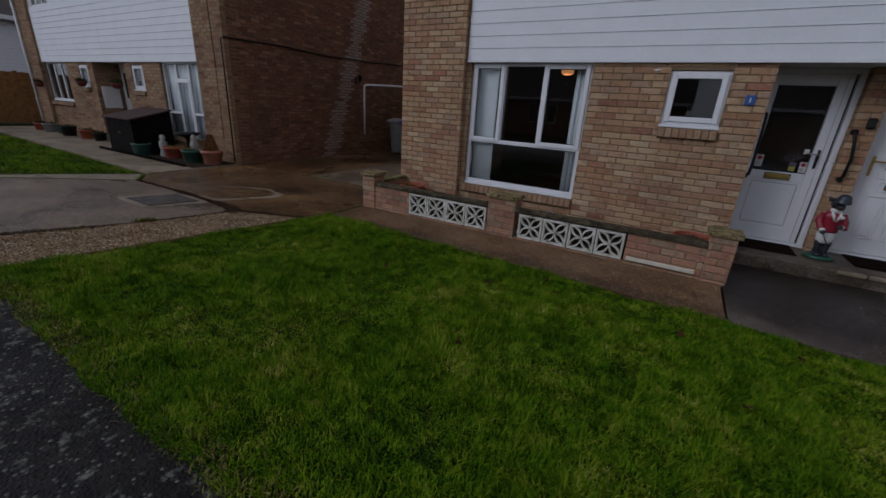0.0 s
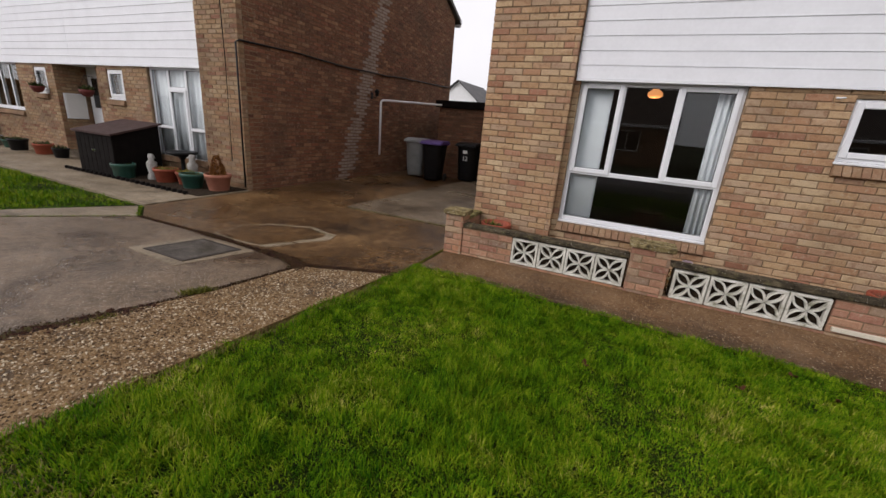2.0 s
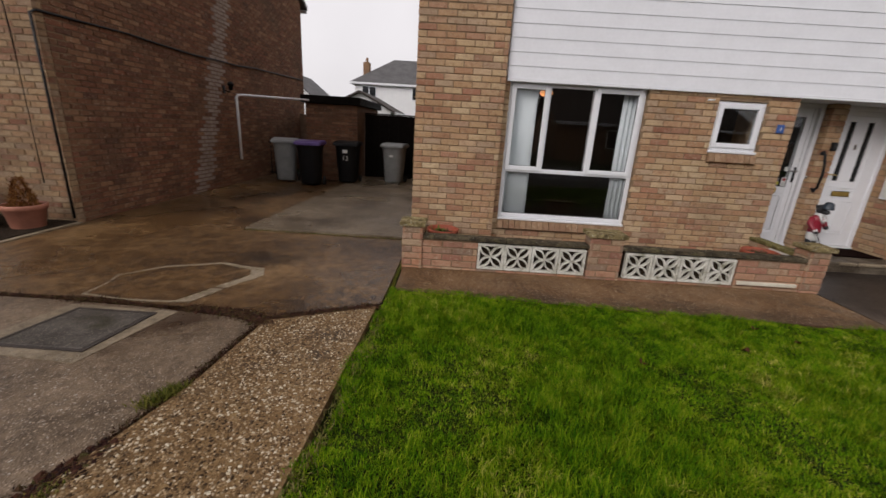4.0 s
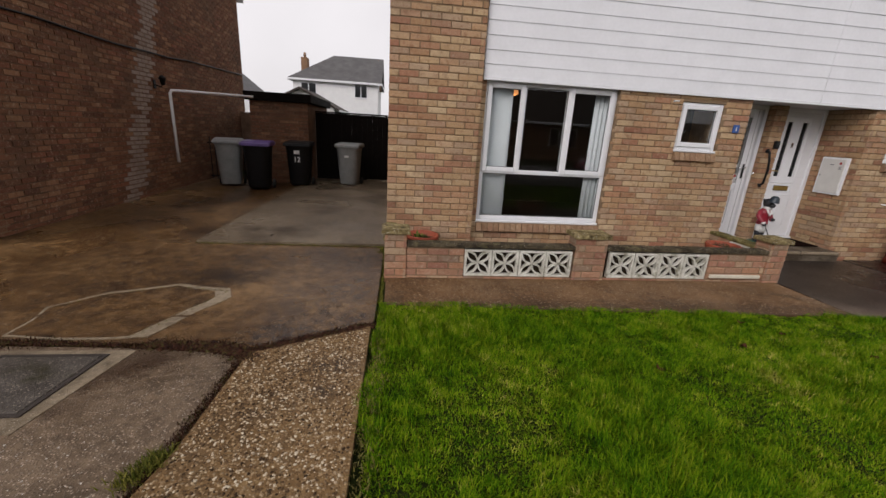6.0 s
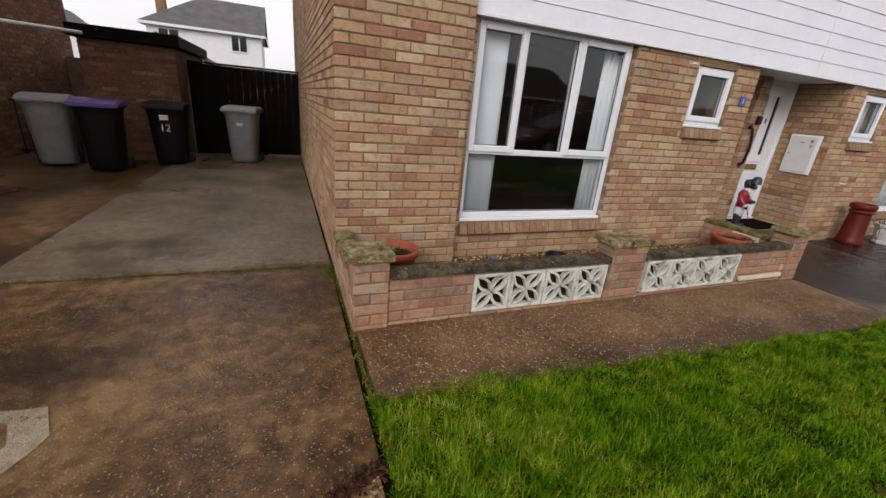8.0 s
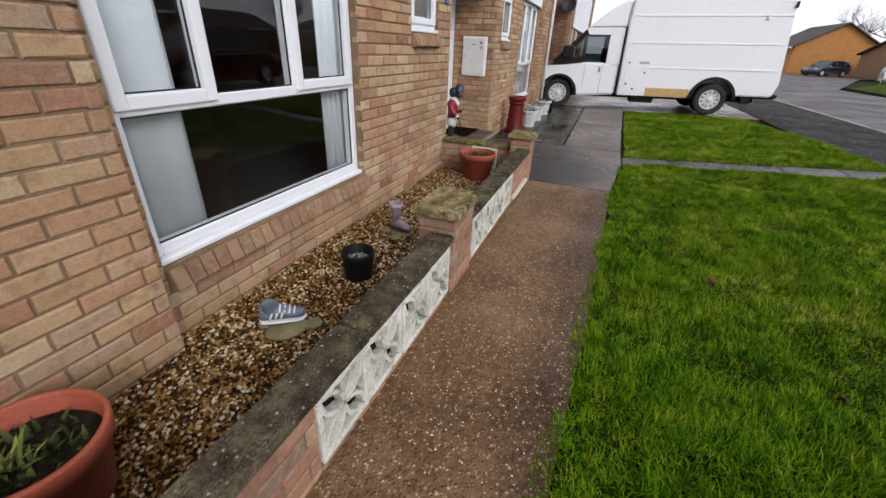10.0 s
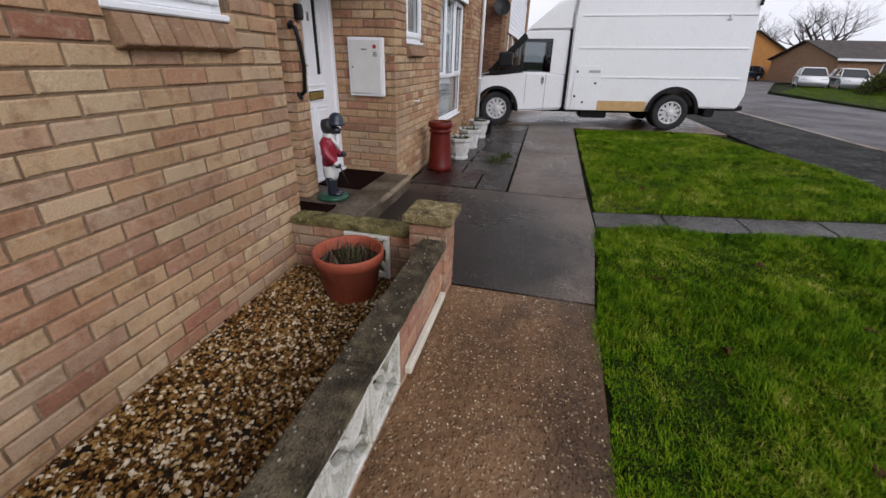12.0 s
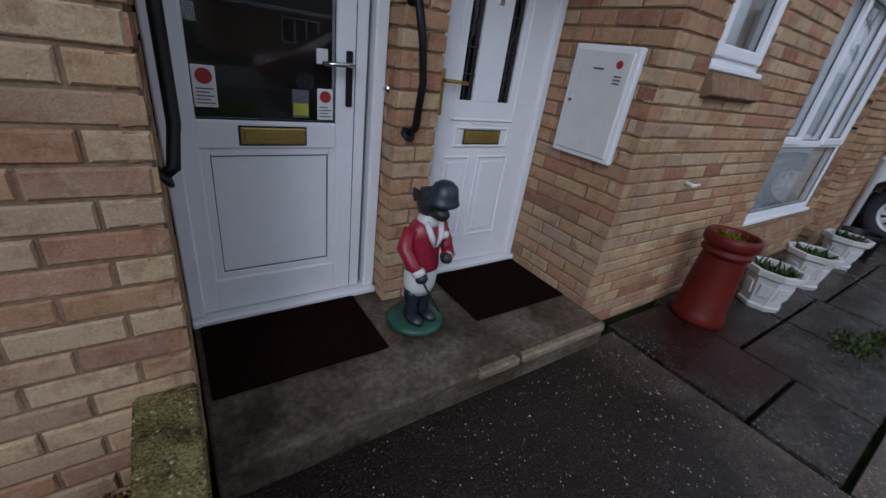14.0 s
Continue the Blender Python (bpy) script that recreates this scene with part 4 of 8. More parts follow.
for x0, x1, y0, y1, z0, z1, mat in (
        (-4.10, -3.815, FY - 0.045, FY + 0.23, 0.257, 0.305, M_COPE), (-2.05, -1.63, FY - 0.045, FY + 0.23, 0.257, 0.305, M_COPE), (0.305, 0.59, FY - 0.045, FY + 0.23, 0.257, 0.305, M_COPE),
        (-3.84, -2.93, FY - 0.02, FY + 0.12, 0.127, 0.168, M_COPE_DARK), (-2.925, -2.025, FY - 0.02, FY + 0.12, 0.127, 0.168, M_COPE_DARK),
        (-1.655, -0.70, FY - 0.02, FY + 0.12, 0.127, 0.168, M_COPE_DARK), (-0.695, 0.33, FY - 0.02, FY + 0.12, 0.127, 0.168, M_COPE_DARK),
        (-4.09, -3.94, FY + 0.235, PIER - 0.005, 0.112, 0.155, M_COPE_MOSS), (0.42, 0.57, FY + 0.235, 5.2, 0.112, 0.155, M_COPE_MOSS), (0.42, 0.57, 5.205, FACE - 0.005, 0.112, 0.155, M_COPE_MOSS)):
    cap(planter, x0, x1, y0, y1, z0, z1, mat)


def screen_block(x0, z0, size):
    """A pierced block: a square rim and eight petals meeting in the middle."""
    bm = bmesh.new()
    c = size / 2
    r = 0.024
    for q in ((0, size, 0, r), (0, size, size - r, size), (0, r, r, size - r), (size - r, size, r, size - r)):
        soft_box(bm, q[0], q[1], 0, 0.088, q[2], q[3], 0.004, 1)
    for k in range(4):
        a = math.pi / 4 + k * math.pi / 2
        tip = Vector((math.cos(a), math.sin(a))) * (c * 1.414 - r * 1.3)
        side = Vector((-math.sin(a), math.cos(a)))
        # an open leaf shape between the middle and each corner: two bowed ribs
        for sg in (-1, 1):
            outer, inner = [], []
            for i in range(9):
                u = i / 8
                bow = math.sin(u * math.pi) ** 0.8
                base = tip * u
                outer.append(base + side * sg * (0.043 * bow + 0.004))
                inner.append(base + side * sg * max(-0.002, 0.043 * bow - 0.014))
            prism(bm, [(c + p.x, c + p.y) for p in outer + inner[::-1]], 0.006, 0.044, "y")
    ob = part("screen_block", bm, M_SCREEN, planter, "pale painted pierced concrete block", True)
    ob.matrix_basis = Matrix.Translation((x0, FY - 0.006, z0))
    return ob


first = screen_block(-3.230, -0.186, 0.292)
for x in [-3.230 + 0.2985 * i for i in range(1, 4)] + [-1.605 + 0.302 * i for i in range(4)]:
    ob = new("screen_block", first.data)
    ob.parent = planter
    ob.matrix_basis = Matrix.Translation((x, FY - 0.006 + random.uniform(-0.003, 0.003), -0.186))
ob = new("screen_block", first.data)
ob.parent = planter
ob.matrix_basis = Matrix.Translation((0.420, 5.26, -0.186)) @ pose(0, 0, 0, 0, 0, -90)
# Dark soil-coloured boxes behind the openings stand in for the shade inside.
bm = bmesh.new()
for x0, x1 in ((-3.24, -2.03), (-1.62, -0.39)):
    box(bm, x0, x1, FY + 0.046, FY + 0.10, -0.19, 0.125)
part("opening_shade", bm, M_SOIL, planter)
bm = bmesh.new()
soft_box(bm, -0.36, 0.28, FY - 0.035, FY - 0.003, -0.165, -0.125, 0.005, 1)
tagged(part("cable_trunking", bm, plain("aged_plastic", (0.62, 0.58, 0.47), 0.5, vary=0.12), None), "cream plastic trunking strip fixed on the planter wall", "trunking")
bm = bmesh.new()
box(bm, -3.955, 0.435, FY + 0.10, FACE + 0.02, -0.34, -0.214)
setting("planter_bed", bm, M_SOIL, "soil under the planter gravel", "soil")
# ---- porch: step, doors, mats, meter box, rails ----
STEP_Z = -0.080
bm = bmesh.new()
soft_box(bm, 0.575, 2.425, 5.47, 6.36, -0.30, STEP_Z, 0.012, 2)
for v in bm.verts:
    v.co += noise.noise_vector(v.co * 6) * 0.004
setting("step_porch", bm, M_STEP, "worn concrete doorstep shared by both doors", "step")
bm = bmesh.new()
for x0, x1 in ((1.55, 1.78), (1.80, 2.40)):
    soft_box(bm, x0, x1, 5.455, 5.50, -0.12, STEP_Z + 0.003, 0.01, 1)
tagged(part("step_edge_repair", bm, M_CONC_PALE, None), "pale cement repair along the doorstep edge", "step", kind="structure")


def rect_frame(bm, x0, x1, z0, z1, y0, y1, w, r=0.006):
    for q in ((x0, x0 + w, z0, z1), (x1 - w, x1, z0, z1), (x0 + w, x1 - w, z0, z0 + w), (x0 + w, x1 - w, z1 - w, z1)):
        soft_box(bm, q[0], q[1], y0, y1, q[2], q[3], r, 1)


def text_on(parent, word, size, m, material, name="lettering"):
    cu = bpy.data.curves.new(name, "FONT")
    cu.body, cu.size, cu.extrude, cu.align_x = word, size, 0.0008, "CENTER"
    cu.materials.append(material)
    ob = new(name, cu)
    ob.parent = parent
    ob.matrix_basis = m
    return ob


M_STICKER = plain("sticker_white", (0.7, 0.7, 0.68), 0.5, vary=0.03)
M_STICKRED = plain("sticker_red", (0.32, 0.02, 0.02), 0.5, vary=0.05)
M_STICKYEL = plain("sticker_yellow", (0.42, 0.40, 0.05), 0.5, vary=0.08)
M_INK = plain("ink_grey", (0.12, 0.12, 0.14), 0.6)
M_BLUE = plain("blue_enamel", (0.03, 0.09, 0.30), 0.35)
M_LEAD = plain("lead_strip", (0.06, 0.06, 0.06), 0.5, 0.6)


def door_frame(name, label, x0, x1, y):
    d = tagged(new(name), label, "door", kind="structure")
    bm = bmesh.new()
    for q in ((x0, x0 + 0.055), (x1 - 0.055, x1)):
        soft_box(bm, q[0], q[1], y - 0.03, y + 0.06, STEP_Z + 0.035, 1.897, 0.006, 1)
    soft_box(bm, x0 + 0.055, x1 - 0.055, y - 0.03, y + 0.06, 1.84, 1.897, 0.006, 1)
    part("door_frame", bm, M_UPVC, d)
    bm = bmesh.new()
    soft_box(bm, x0 - 0.0, x1 + 0.0, y - 0.06, y + 0.06, STEP_Z + 0.001, STEP_Z + 0.034, 0.006, 1)
    part("threshold", bm, M_UPVC, d)
    return d


def letter_plate(d, x0, x1, z0, z1, y):
    bm = bmesh.new()
    soft_box(bm, x0, x1, y - 0.012, y, z0, z1, 0.004, 2)
    lp = part("letter_plate", bm, M_BRASS, d, "brass letter plate")
    bm = bmesh.new()
    soft_box(bm, x0 + 0.012, x1 - 0.012, y - 0.018, y - 0.011, z0 + 0.012, z1 - 0.012, 0.003, 1)
    part("flap", bm, M_BRASS, lp)
    bm = bmesh.new()
    rect_frame(bm, x0 - 0.006, x1 + 0.006, z0 - 0.006, z1 + 0.006, y - 0.004, y - 0.001, 0.006, 0.001)
    part("surround", bm, M_BLACK, lp)


def lever(d, x, z, y, way, plate, arm):
    bm = bmesh.new()
    soft_box(bm, x - 0.014, x + 0.014, y - 0.012, y, z - 0.16, z + 0.05, 0.005, 2)
    h = part("door_handle", bm, plate, d, "slim lever handle on a long plate")
    bm = bmesh.new()
    tube(bm, [(x, y - 0.01, z), (x, y - 0.05, z), (x + way * 0.03, y - 0.055, z), (x + way * 0.12, y - 0.052, z - 0.004)], 0.009)
    part("lever", bm, arm, h)


# first door: half glazed
D1Y = 6.25
d1 = door_frame("door_1", "white plastic front door with a dark glazed upper half", 0.573, 1.398, D1Y)
bm = bmesh.new()
lx0, lx1 = 0.628, 1.300
soft_box(bm, lx0 - 0.012, lx0 + 0.06, D1Y - 0.012, D1Y + 0.05, -0.04, 1.84, 0.008, 2)
soft_box(bm, 1.190, 1.320, D1Y - 0.012, D1Y + 0.05, -0.04, 1.84, 0.008, 2)
for z0, z1 in ((-0.04, 0.115), (0.67, 0.775), (1.72, 1.84)):
    soft_box(bm, lx0 + 0.05, 1.192, D1Y - 0.012, D1Y + 0.05, z0, z1, 0.008, 2)
part("leaf", bm, M_UPVC, d1)
bm = bmesh.new()
box(bm, 1.2665, 1.2695, D1Y - 0.0135, D1Y - 0.011, -0.03, 1.83)
part("seal_line", bm, M_BLACK, d1)
bm = bmesh.new()
soft_box(bm, 0.685, 1.192, D1Y + 0.006, D1Y + 0.03, 0.11, 0.675, 0.004, 1)
part("lower_panel", bm, M_UPVC, d1)
bm = bmesh.new()
rect_frame(bm, 0.684, 1.194, 0.110, 0.676, D1Y - 0.004, D1Y + 0.008, 0.034, 0.003)
part("panel_bead", bm, M_UPVC, d1)
bm = bmesh.new()
rect_frame(bm, 0.7175, 1.1605, 0.1435, 0.6425, D1Y + 0.001, D1Y + 0.0075, 0.004, 0.001)
part("panel_gasket", bm, M_BLACK, d1)
bm = bmesh.new()
rect_frame(bm, 0.680, 1.198, 0.77, 1.725, D1Y - 0.001, D1Y + 0.008, 0.010, 0.002)
part("gasket", bm, M_BLACK, d1)
bm = bmesh.new()
box(bm, 0.68, 1.20, D1Y + 0.010, D1Y + 0.016, 0.77, 1.73)
part("pane", bm, M_GLASS, d1).visible_shadow = False
# Near-black sheet close behind the pane stands in for the hall's shade.
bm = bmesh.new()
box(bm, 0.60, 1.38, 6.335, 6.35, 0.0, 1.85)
part("dark_hall", bm, plain("dark_hall", (0.012, 0.009, 0.008), 0.9), d1, "near-black sheet standing in for the unlit hall")
letter_plate(d1, 0.825, 1.062, 0.690, 0.752, D1Y - 0.012)
lever(d1, 1.240, 1.005, D1Y - 0.012, -1, M_BLACK, M_CHROME)
bm = bmesh.new()
soft_box(bm, 1.115, 1.16, D1Y - 0.001, D1Y + 0.003, 0.995, 1.05, 0.002, 1)
part("glass_sticker", bm, M_STICKER, d1, "small pale square sticker")
for x0, x1, z0, z1, red, rows in ((0.692, 0.765, 0.815, 0.952, True, 5), (1.118, 1.182, 0.785, 0.905, True, 4)):
    bm = bmesh.new()
    soft_box(bm, x0, x1, D1Y + 0.002, D1Y + 0.008, z0, z1, 0.002, 1)
    st = part("sticker", bm, M_STICKER, d1, "white notice sticker with a red disc")
    bm = bmesh.new()
    w = (x1 - x0)
    lathe(bm, [(w * 0.36, 0), (w * 0.36, 0.002)], 16, Matrix.Translation(((x0 + x1) / 2, D1Y + 0.002, z1 - w * 0.47)) @ pose(0, 0, 0, 90))
    part("disc", bm, M_STICKRED, st)
    for i in range(rows):
        bm = bmesh.new()
        z = z0 + 0.012 + i * 0.012
        box(bm, x0 + 0.008, x1 - 0.008 - (0.014 if i % 2 else 0), D1Y, D1Y + 0.003, z, z + 0.004)
        part("text_bar", bm, M_INK, st)
bm = bmesh.new()
soft_box(bm, 1.02, 1.085, D1Y + 0.002, D1Y + 0.008, 0.79, 0.895, 0.002, 1)
st = part("sticker", bm, M_INK, d1, "dark sticker with a yellow lower half")
bm = bmesh.new()
box(bm, 1.024, 1.081, D1Y - 0.001, D1Y + 0.004, 0.80, 0.845)
part("yellow_field", bm, M_STICKYEL, st)

# second door: panelled, with two leaded lights
D2Y = 6.29
d2 = door_frame("door_2", "white panelled front door with two leaded glass lights", 1.602, 2.427, D2Y)
bm = bmesh.new()
lights = ((1.835, 1.915), (2.085, 2.165))
xs = [1.658, 1.835, 1.915, 2.085, 2.165, 2.372]
for i in (0, 2, 4):
    box(bm, xs[i], xs[i + 1], D2Y - 0.008, D2Y + 0.04, 0.90, 1.70)
soft_box(bm, 1.658, 2.372, D2Y - 0.008, D2Y + 0.04, -0.04, 0.90, 0.004, 1)
soft_box(bm, 1.658, 2.372, D2Y - 0.008, D2Y + 0.04, 1.70, 1.84, 0.004, 1)
part("leaf", bm, M_UPVC, d2)
for x0, x1, z0, z1 in ((1.775, 1.955, 0.13, 0.62), (2.005, 2.235, 0.13, 0.62), (1.79, 2.22, 0.80, 1.78), (1.83, 2.20, 0.665, 0.775)):
    bm = bmesh.new()
    rect_frame(bm, x0, x1, z0, z1, D2Y - 0.017, D2Y - 0.006, 0.016, 0.005)
    if z0 < 0.5:
        soft_box(bm, x0 + 0.035, x1 - 0.035, D2Y - 0.016, D2Y - 0.006, z0 + 0.035, z1 - 0.035, 0.006, 2)
    part("panel_moulding", bm, M_UPVC, d2)
for x0, x1 in lights:
    bm = bmesh.new()
    box(bm, x0, x1, D2Y + 0.006, D2Y + 0.012, 0.90, 1.70)
    part("leaded_pane", bm, M_DARKGLASS, d2)
    bm = bmesh.new()
    for z in (1.02, 1.14, 1.30, 1.46, 1.58):
        box(bm, x0, x1, D2Y + 0.000, D2Y + 0.006, z, z + 0.006)
    for u in (0.3, 0.7):
        x = x0 + (x1 - x0) * u
        box(bm, x - 0.003, x + 0.003, D2Y - 0.001, D2Y + 0.005, 0.90, 1.70)
    tube(bm, [(x0 + 0.01, D2Y + 0.002, 1.14), ((x0 + x1) / 2, D2Y + 0.002, 1.22), (x1 - 0.01, D2Y + 0.002, 1.30), ((x0 + x1) / 2, D2Y + 0.002, 1.38), (x0 + 0.01, D2Y + 0.002, 1.46)], 0.004, 6)
    part("lead_came", bm, M_LEAD, d2)
# Sheet in the dim room colour, for the shade behind the leaded lights.
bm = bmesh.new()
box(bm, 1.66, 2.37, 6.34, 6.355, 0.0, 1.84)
part("dark_hall", bm, M_DIM_ROOM, d2)
letter_plate(d2, 1.890, 2.130, 0.690, 0.752, D2Y - 0.017)
bm = bmesh.new()
soft_box(bm, 1.94, 2.08, D2Y - 0.012, D2Y - 0.007, 0.782, 0.797, 0.002, 1)
part("name_strip", bm, M_STICKER, d2, "small printed strip above the letter plate")
lever(d2, 1.715, 0.985, D2Y - 0.008, 1, M_BRASS, M_BRASS)
bm = bmesh.new()
soft_box(bm, 1.982, 2.018, D2Y - 0.016, D2Y - 0.007, 1.335, 1.405, 0.004, 1)
nplate = part("number_plate", bm, M_CHROME, d2, "small silver number plate")
text_on(nplate, "2", 0.05, pose(2.0, D2Y - 0.0175, 1.352, 90), M_INK)

# mats and meter box
for x0, x1, y0, y1 in ((0.60, 1.27, 5.76, 6.185), (1.76, 2.40, 5.76, 6.215)):
    mat_t = thing("doormat", "dark brown coir doormat lying on the step", "doormat", "doormats", Matrix.Translation((x0, y0, STEP_Z)))
    bm = bmesh.new()
    soft_box(bm, 0, x1 - x0, 0, y1 - y0, 0.001, 0.014, 0.004, 1)
    part("pad", bm, M_MAT, mat_t)
    for q in ((0, x1 - x0, 0, 0.02), (0, x1 - x0, y1 - y0 - 0.02, y1 - y0)):
        bm = bmesh.new()
        soft_box(bm, q[0], q[1], q[2], q[3], 0.002, 0.0165, 0.003, 1)
        part("edging", bm, M_MAT, mat_t)
mb = thing("meter_box", "white plastic meter box on the brick porch wall", "meter box", m=Matrix.Translation((2.43, 5.92, 0.97)))
bm = bmesh.new()
soft_box(bm, -0.04, -0.002, -0.185, 0.185, -0.265, 0.265, 0.008, 2)
part("frame", bm, M_UPVC, mb)
bm = bmesh.new()
soft_box(bm, -0.052, -0.038, -0.16, 0.16, -0.24, 0.24, 0.006, 2)
mbd = part("door", bm, plain("meter_door", (0.62, 0.61, 0.58), 0.5, vary=0.05), mb)
bm = bmesh.new()
lathe(bm, [(0.018, 0), (0.018, 0.002)], 14, Matrix.Translation((-0.0525, -0.10, 0.185)) @ pose(0, 0, 0, 0, -90))
part("sticker", bm, M_STICKRED, mbd, "round dark red sticker")
for i in range(3):
    bm = bmesh.new()
    box(bm, -0.0545, -0.0515, -0.125, -0.085, 0.10 + i * 0.015, 0.107 + i * 0.015)
    part("text_bar", bm, M_INK, mbd)
bm = bmesh.new()
box(bm, -0.0545, -0.0515, -0.02, 0.04, 0.155, 0.165)
part("text_bar", bm, M_INK, mbd)
bm = bmesh.new()
lathe(bm, [(0.009, 0), (0.009, 0.006)], 10, Matrix.Translation((-0.052, 0.135, 0.0)) @ pose(0, 0, 0, 0, -90))
part("lock", bm, M_INK, mbd)

# number plaque, grab rails, bell pushes, wall bits
pl = thing("number_plaque", "small blue number plaque fixed on the brick wall", "plaque", m=pose(0.41, FACE - 0.004, 1.52))
bm = bmesh.new()
soft_box(bm, -0.045, 0.045, -0.012, 0.0, -0.05, 0.05, 0.004, 2)
part("plate", bm, M_BLUE, pl)
text_on(pl, "1", 0.075, pose(0, -0.0135, -0.027, 90), M_STICKER)


def grab_rail(points, label):
    g = thing("grab_rail", label, "grab rail", "grab rails", Matrix.Translation(points[0]))
    o = Vector(points[0])
    bm = bmesh.new()
    tube(bm, [Vector(p) - o for p in points], 0.016, 10)
    part("bar", bm, M_BLACK, g)
    for p, q in ((points[0], points[1]), (points[-1], points[-2])):
        bm = bmesh.new()
        w = (Vector(p) - Vector(q)).normalized()
        lathe(bm, [(0.034, 0.0), (0.034, 0.008), (0.02, 0.014)], 14, Matrix.Translation(Vector(p) - o) @ (-w).to_track_quat("Z", "Y").to_matrix().to_4x4())
        part("flange", bm, M_BLACK, g)


grab_rail([(1.43, 6.098, 1.27), (1.43, 6.055, 1.25), (1.455, 6.045, 1.13), (1.475, 6.045, 0.98), (1.465, 6.055, 0.80), (1.455, 6.098, 0.765)], "black grab rail on the brick pillar between the doors")
grab_rail([(0.572, 5.80, 1.42), (0.61, 5.80, 1.40), (0.615, 5.78, 1.15), (0.615, 5.74, 0.86), (0.60, 5.70, 0.76), (0.572, 5.70, 0.74)], "black grab rail on the porch side wall")
bell = thing("bell_push", "round chrome bell push beside the door", "bell push", m=pose(1.398, 6.20, 0.93, 0, -90))
bm = bmesh.new()
lathe(bm, [(0.022, 0), (0.022, 0.006), (0.012, 0.012), (0.010, 0.016), (0.0005, 0.017)], 18)
part("button", bm, M_CHROME, bell)
ks = thing("key_safe", "small black key safe on the brick pillar", "key safe", m=pose(1.53, 6.097, 1.36))
bm = bmesh.new()
soft_box(bm, -0.035, 0.035, -0.045, 0, -0.055, 0.055, 0.012, 2)
part("body", bm, M_BLACK, ks)
bm = bmesh.new()
soft_box(bm, -0.024, 0.024, -0.052, -0.043, -0.04, 0.03, 0.004, 1)
part("cover", bm, M_RUBBER, ks)
for x, y, z in ((0.30 - 0.83, FACE, 1.80), (3.03, FACE, 0.62)):
    tap = thing("wall_clip", "small white pipe stub poking from the bricks", "pipe stub", m=pose(x, y, z, 90))
    bm = bmesh.new()
    tube(bm, [(0, 0, -0.02), (0, 0, 0.06)], 0.008)
    tube(bm, [(-0.035, 0, 0.055), (0.04, 0.004, 0.058)], 0.008)
    part("stub", bm, M_UPVC, tap)
# rainwater pipe at the far corner
rp = thing("drainpipe", "white round plastic drainpipe down the corner pier", "drainpipe", "drainpipes", Matrix.Translation((6.98, PIER - 0.05, -0.2)))
bm = bmesh.new()
tube(bm, [(0, 0, 0.02), (0, 0, 4.7)], 0.034, 12)
part("pipe", bm, M_UPVC, rp)
for z in (0.9, 2.4, 3.8):
    bm = bmesh.new()
    lathe(bm, [(0.042, z), (0.042, z + 0.04)], 14)
    part("bracket", bm, M_UPVC, rp)
copy_thing(rp, Matrix.Translation((-19.5, PIER - 0.05, -0.2)))

# ---- pots, ornaments and gravel in the planter ----
BED = -0.195


def flowerpot(x, y, z, r, h, material, label, taper=0.68, fill=True, group="terracotta pots", name="flower_pot"):
    p = thing(name, label, "flower pot", group, pose(x, y, z, 0, 0, random.uniform(0, 360)))
    bm = bmesh.new()
    lathe(bm, [(0.001, 0.012), (r * taper, 0.0), (r * (taper + 0.04), 0.01), (r * 0.93, h * 0.78), (r * 1.0, h * 0.79), (r * 1.02, h * 0.97), (r * 1.0, h), (r * 0.94, h), (r * 0.92, h * 0.97), (r * 0.86, h * 0.7), (r * 0.8, h * 0.62)], 40, cap=False)
    part("pot", bm, material, p)
    if fill:
        bm = bmesh.new()
        lathe(bm, [(r * 0.89, h * 0.76), (r * 0.6, h * 0.79), (r * 0.3, h * 0.77), (0.001, h * 0.80)], 24, cap=False)
        for v in bm.verts:
            v.co.z += noise.noise(v.co * 30) * 0.012
        part("soil", bm, M_SOIL, p)
    return p


def blades(count, place, length, width, lean, material, name, parent=None, curl=0.4):
    """Many thin bent blades in one mesh. place() gives a root; lengths and leans vary."""
    vs, fs = [], []
    for _ in range(count):
        x, y, z = place()
        a = random.uniform(0, 2 * math.pi)
        l = length * random.uniform(0.5, 1.2)
        tilt = random.uniform(0, lean)
        d = Vector((math.cos(a), math.sin(a), 0))
        s = Vector((-d.y, d.x, 0)) * width * random.uniform(0.6, 1.3) / 2
        p0 = Vector((x, y, z))
        p1 = p0 + d * l * 0.5 * math.sin(tilt) + Vector((0, 0, l * 0.55 * math.cos(tilt)))
        t2 = tilt + curl
        p2 = p1 + d * l * 0.5 * math.sin(t2) + Vector((0, 0, l * 0.5 * math.cos(t2)))
        b = len(vs)
        vs += [p0 - s, p0 + s, p1 + s * 0.8, p1 - s * 0.8, p2]
        fs += [(b, b + 1, b + 2, b + 3), (b + 3, b + 2, b + 4)]
    me = bpy.data.meshes.new(name)
    me.from_pydata(vs, [], fs)
    me.materials.append(material)
    ob = new(name, me)
    ob.parent = parent
    return ob


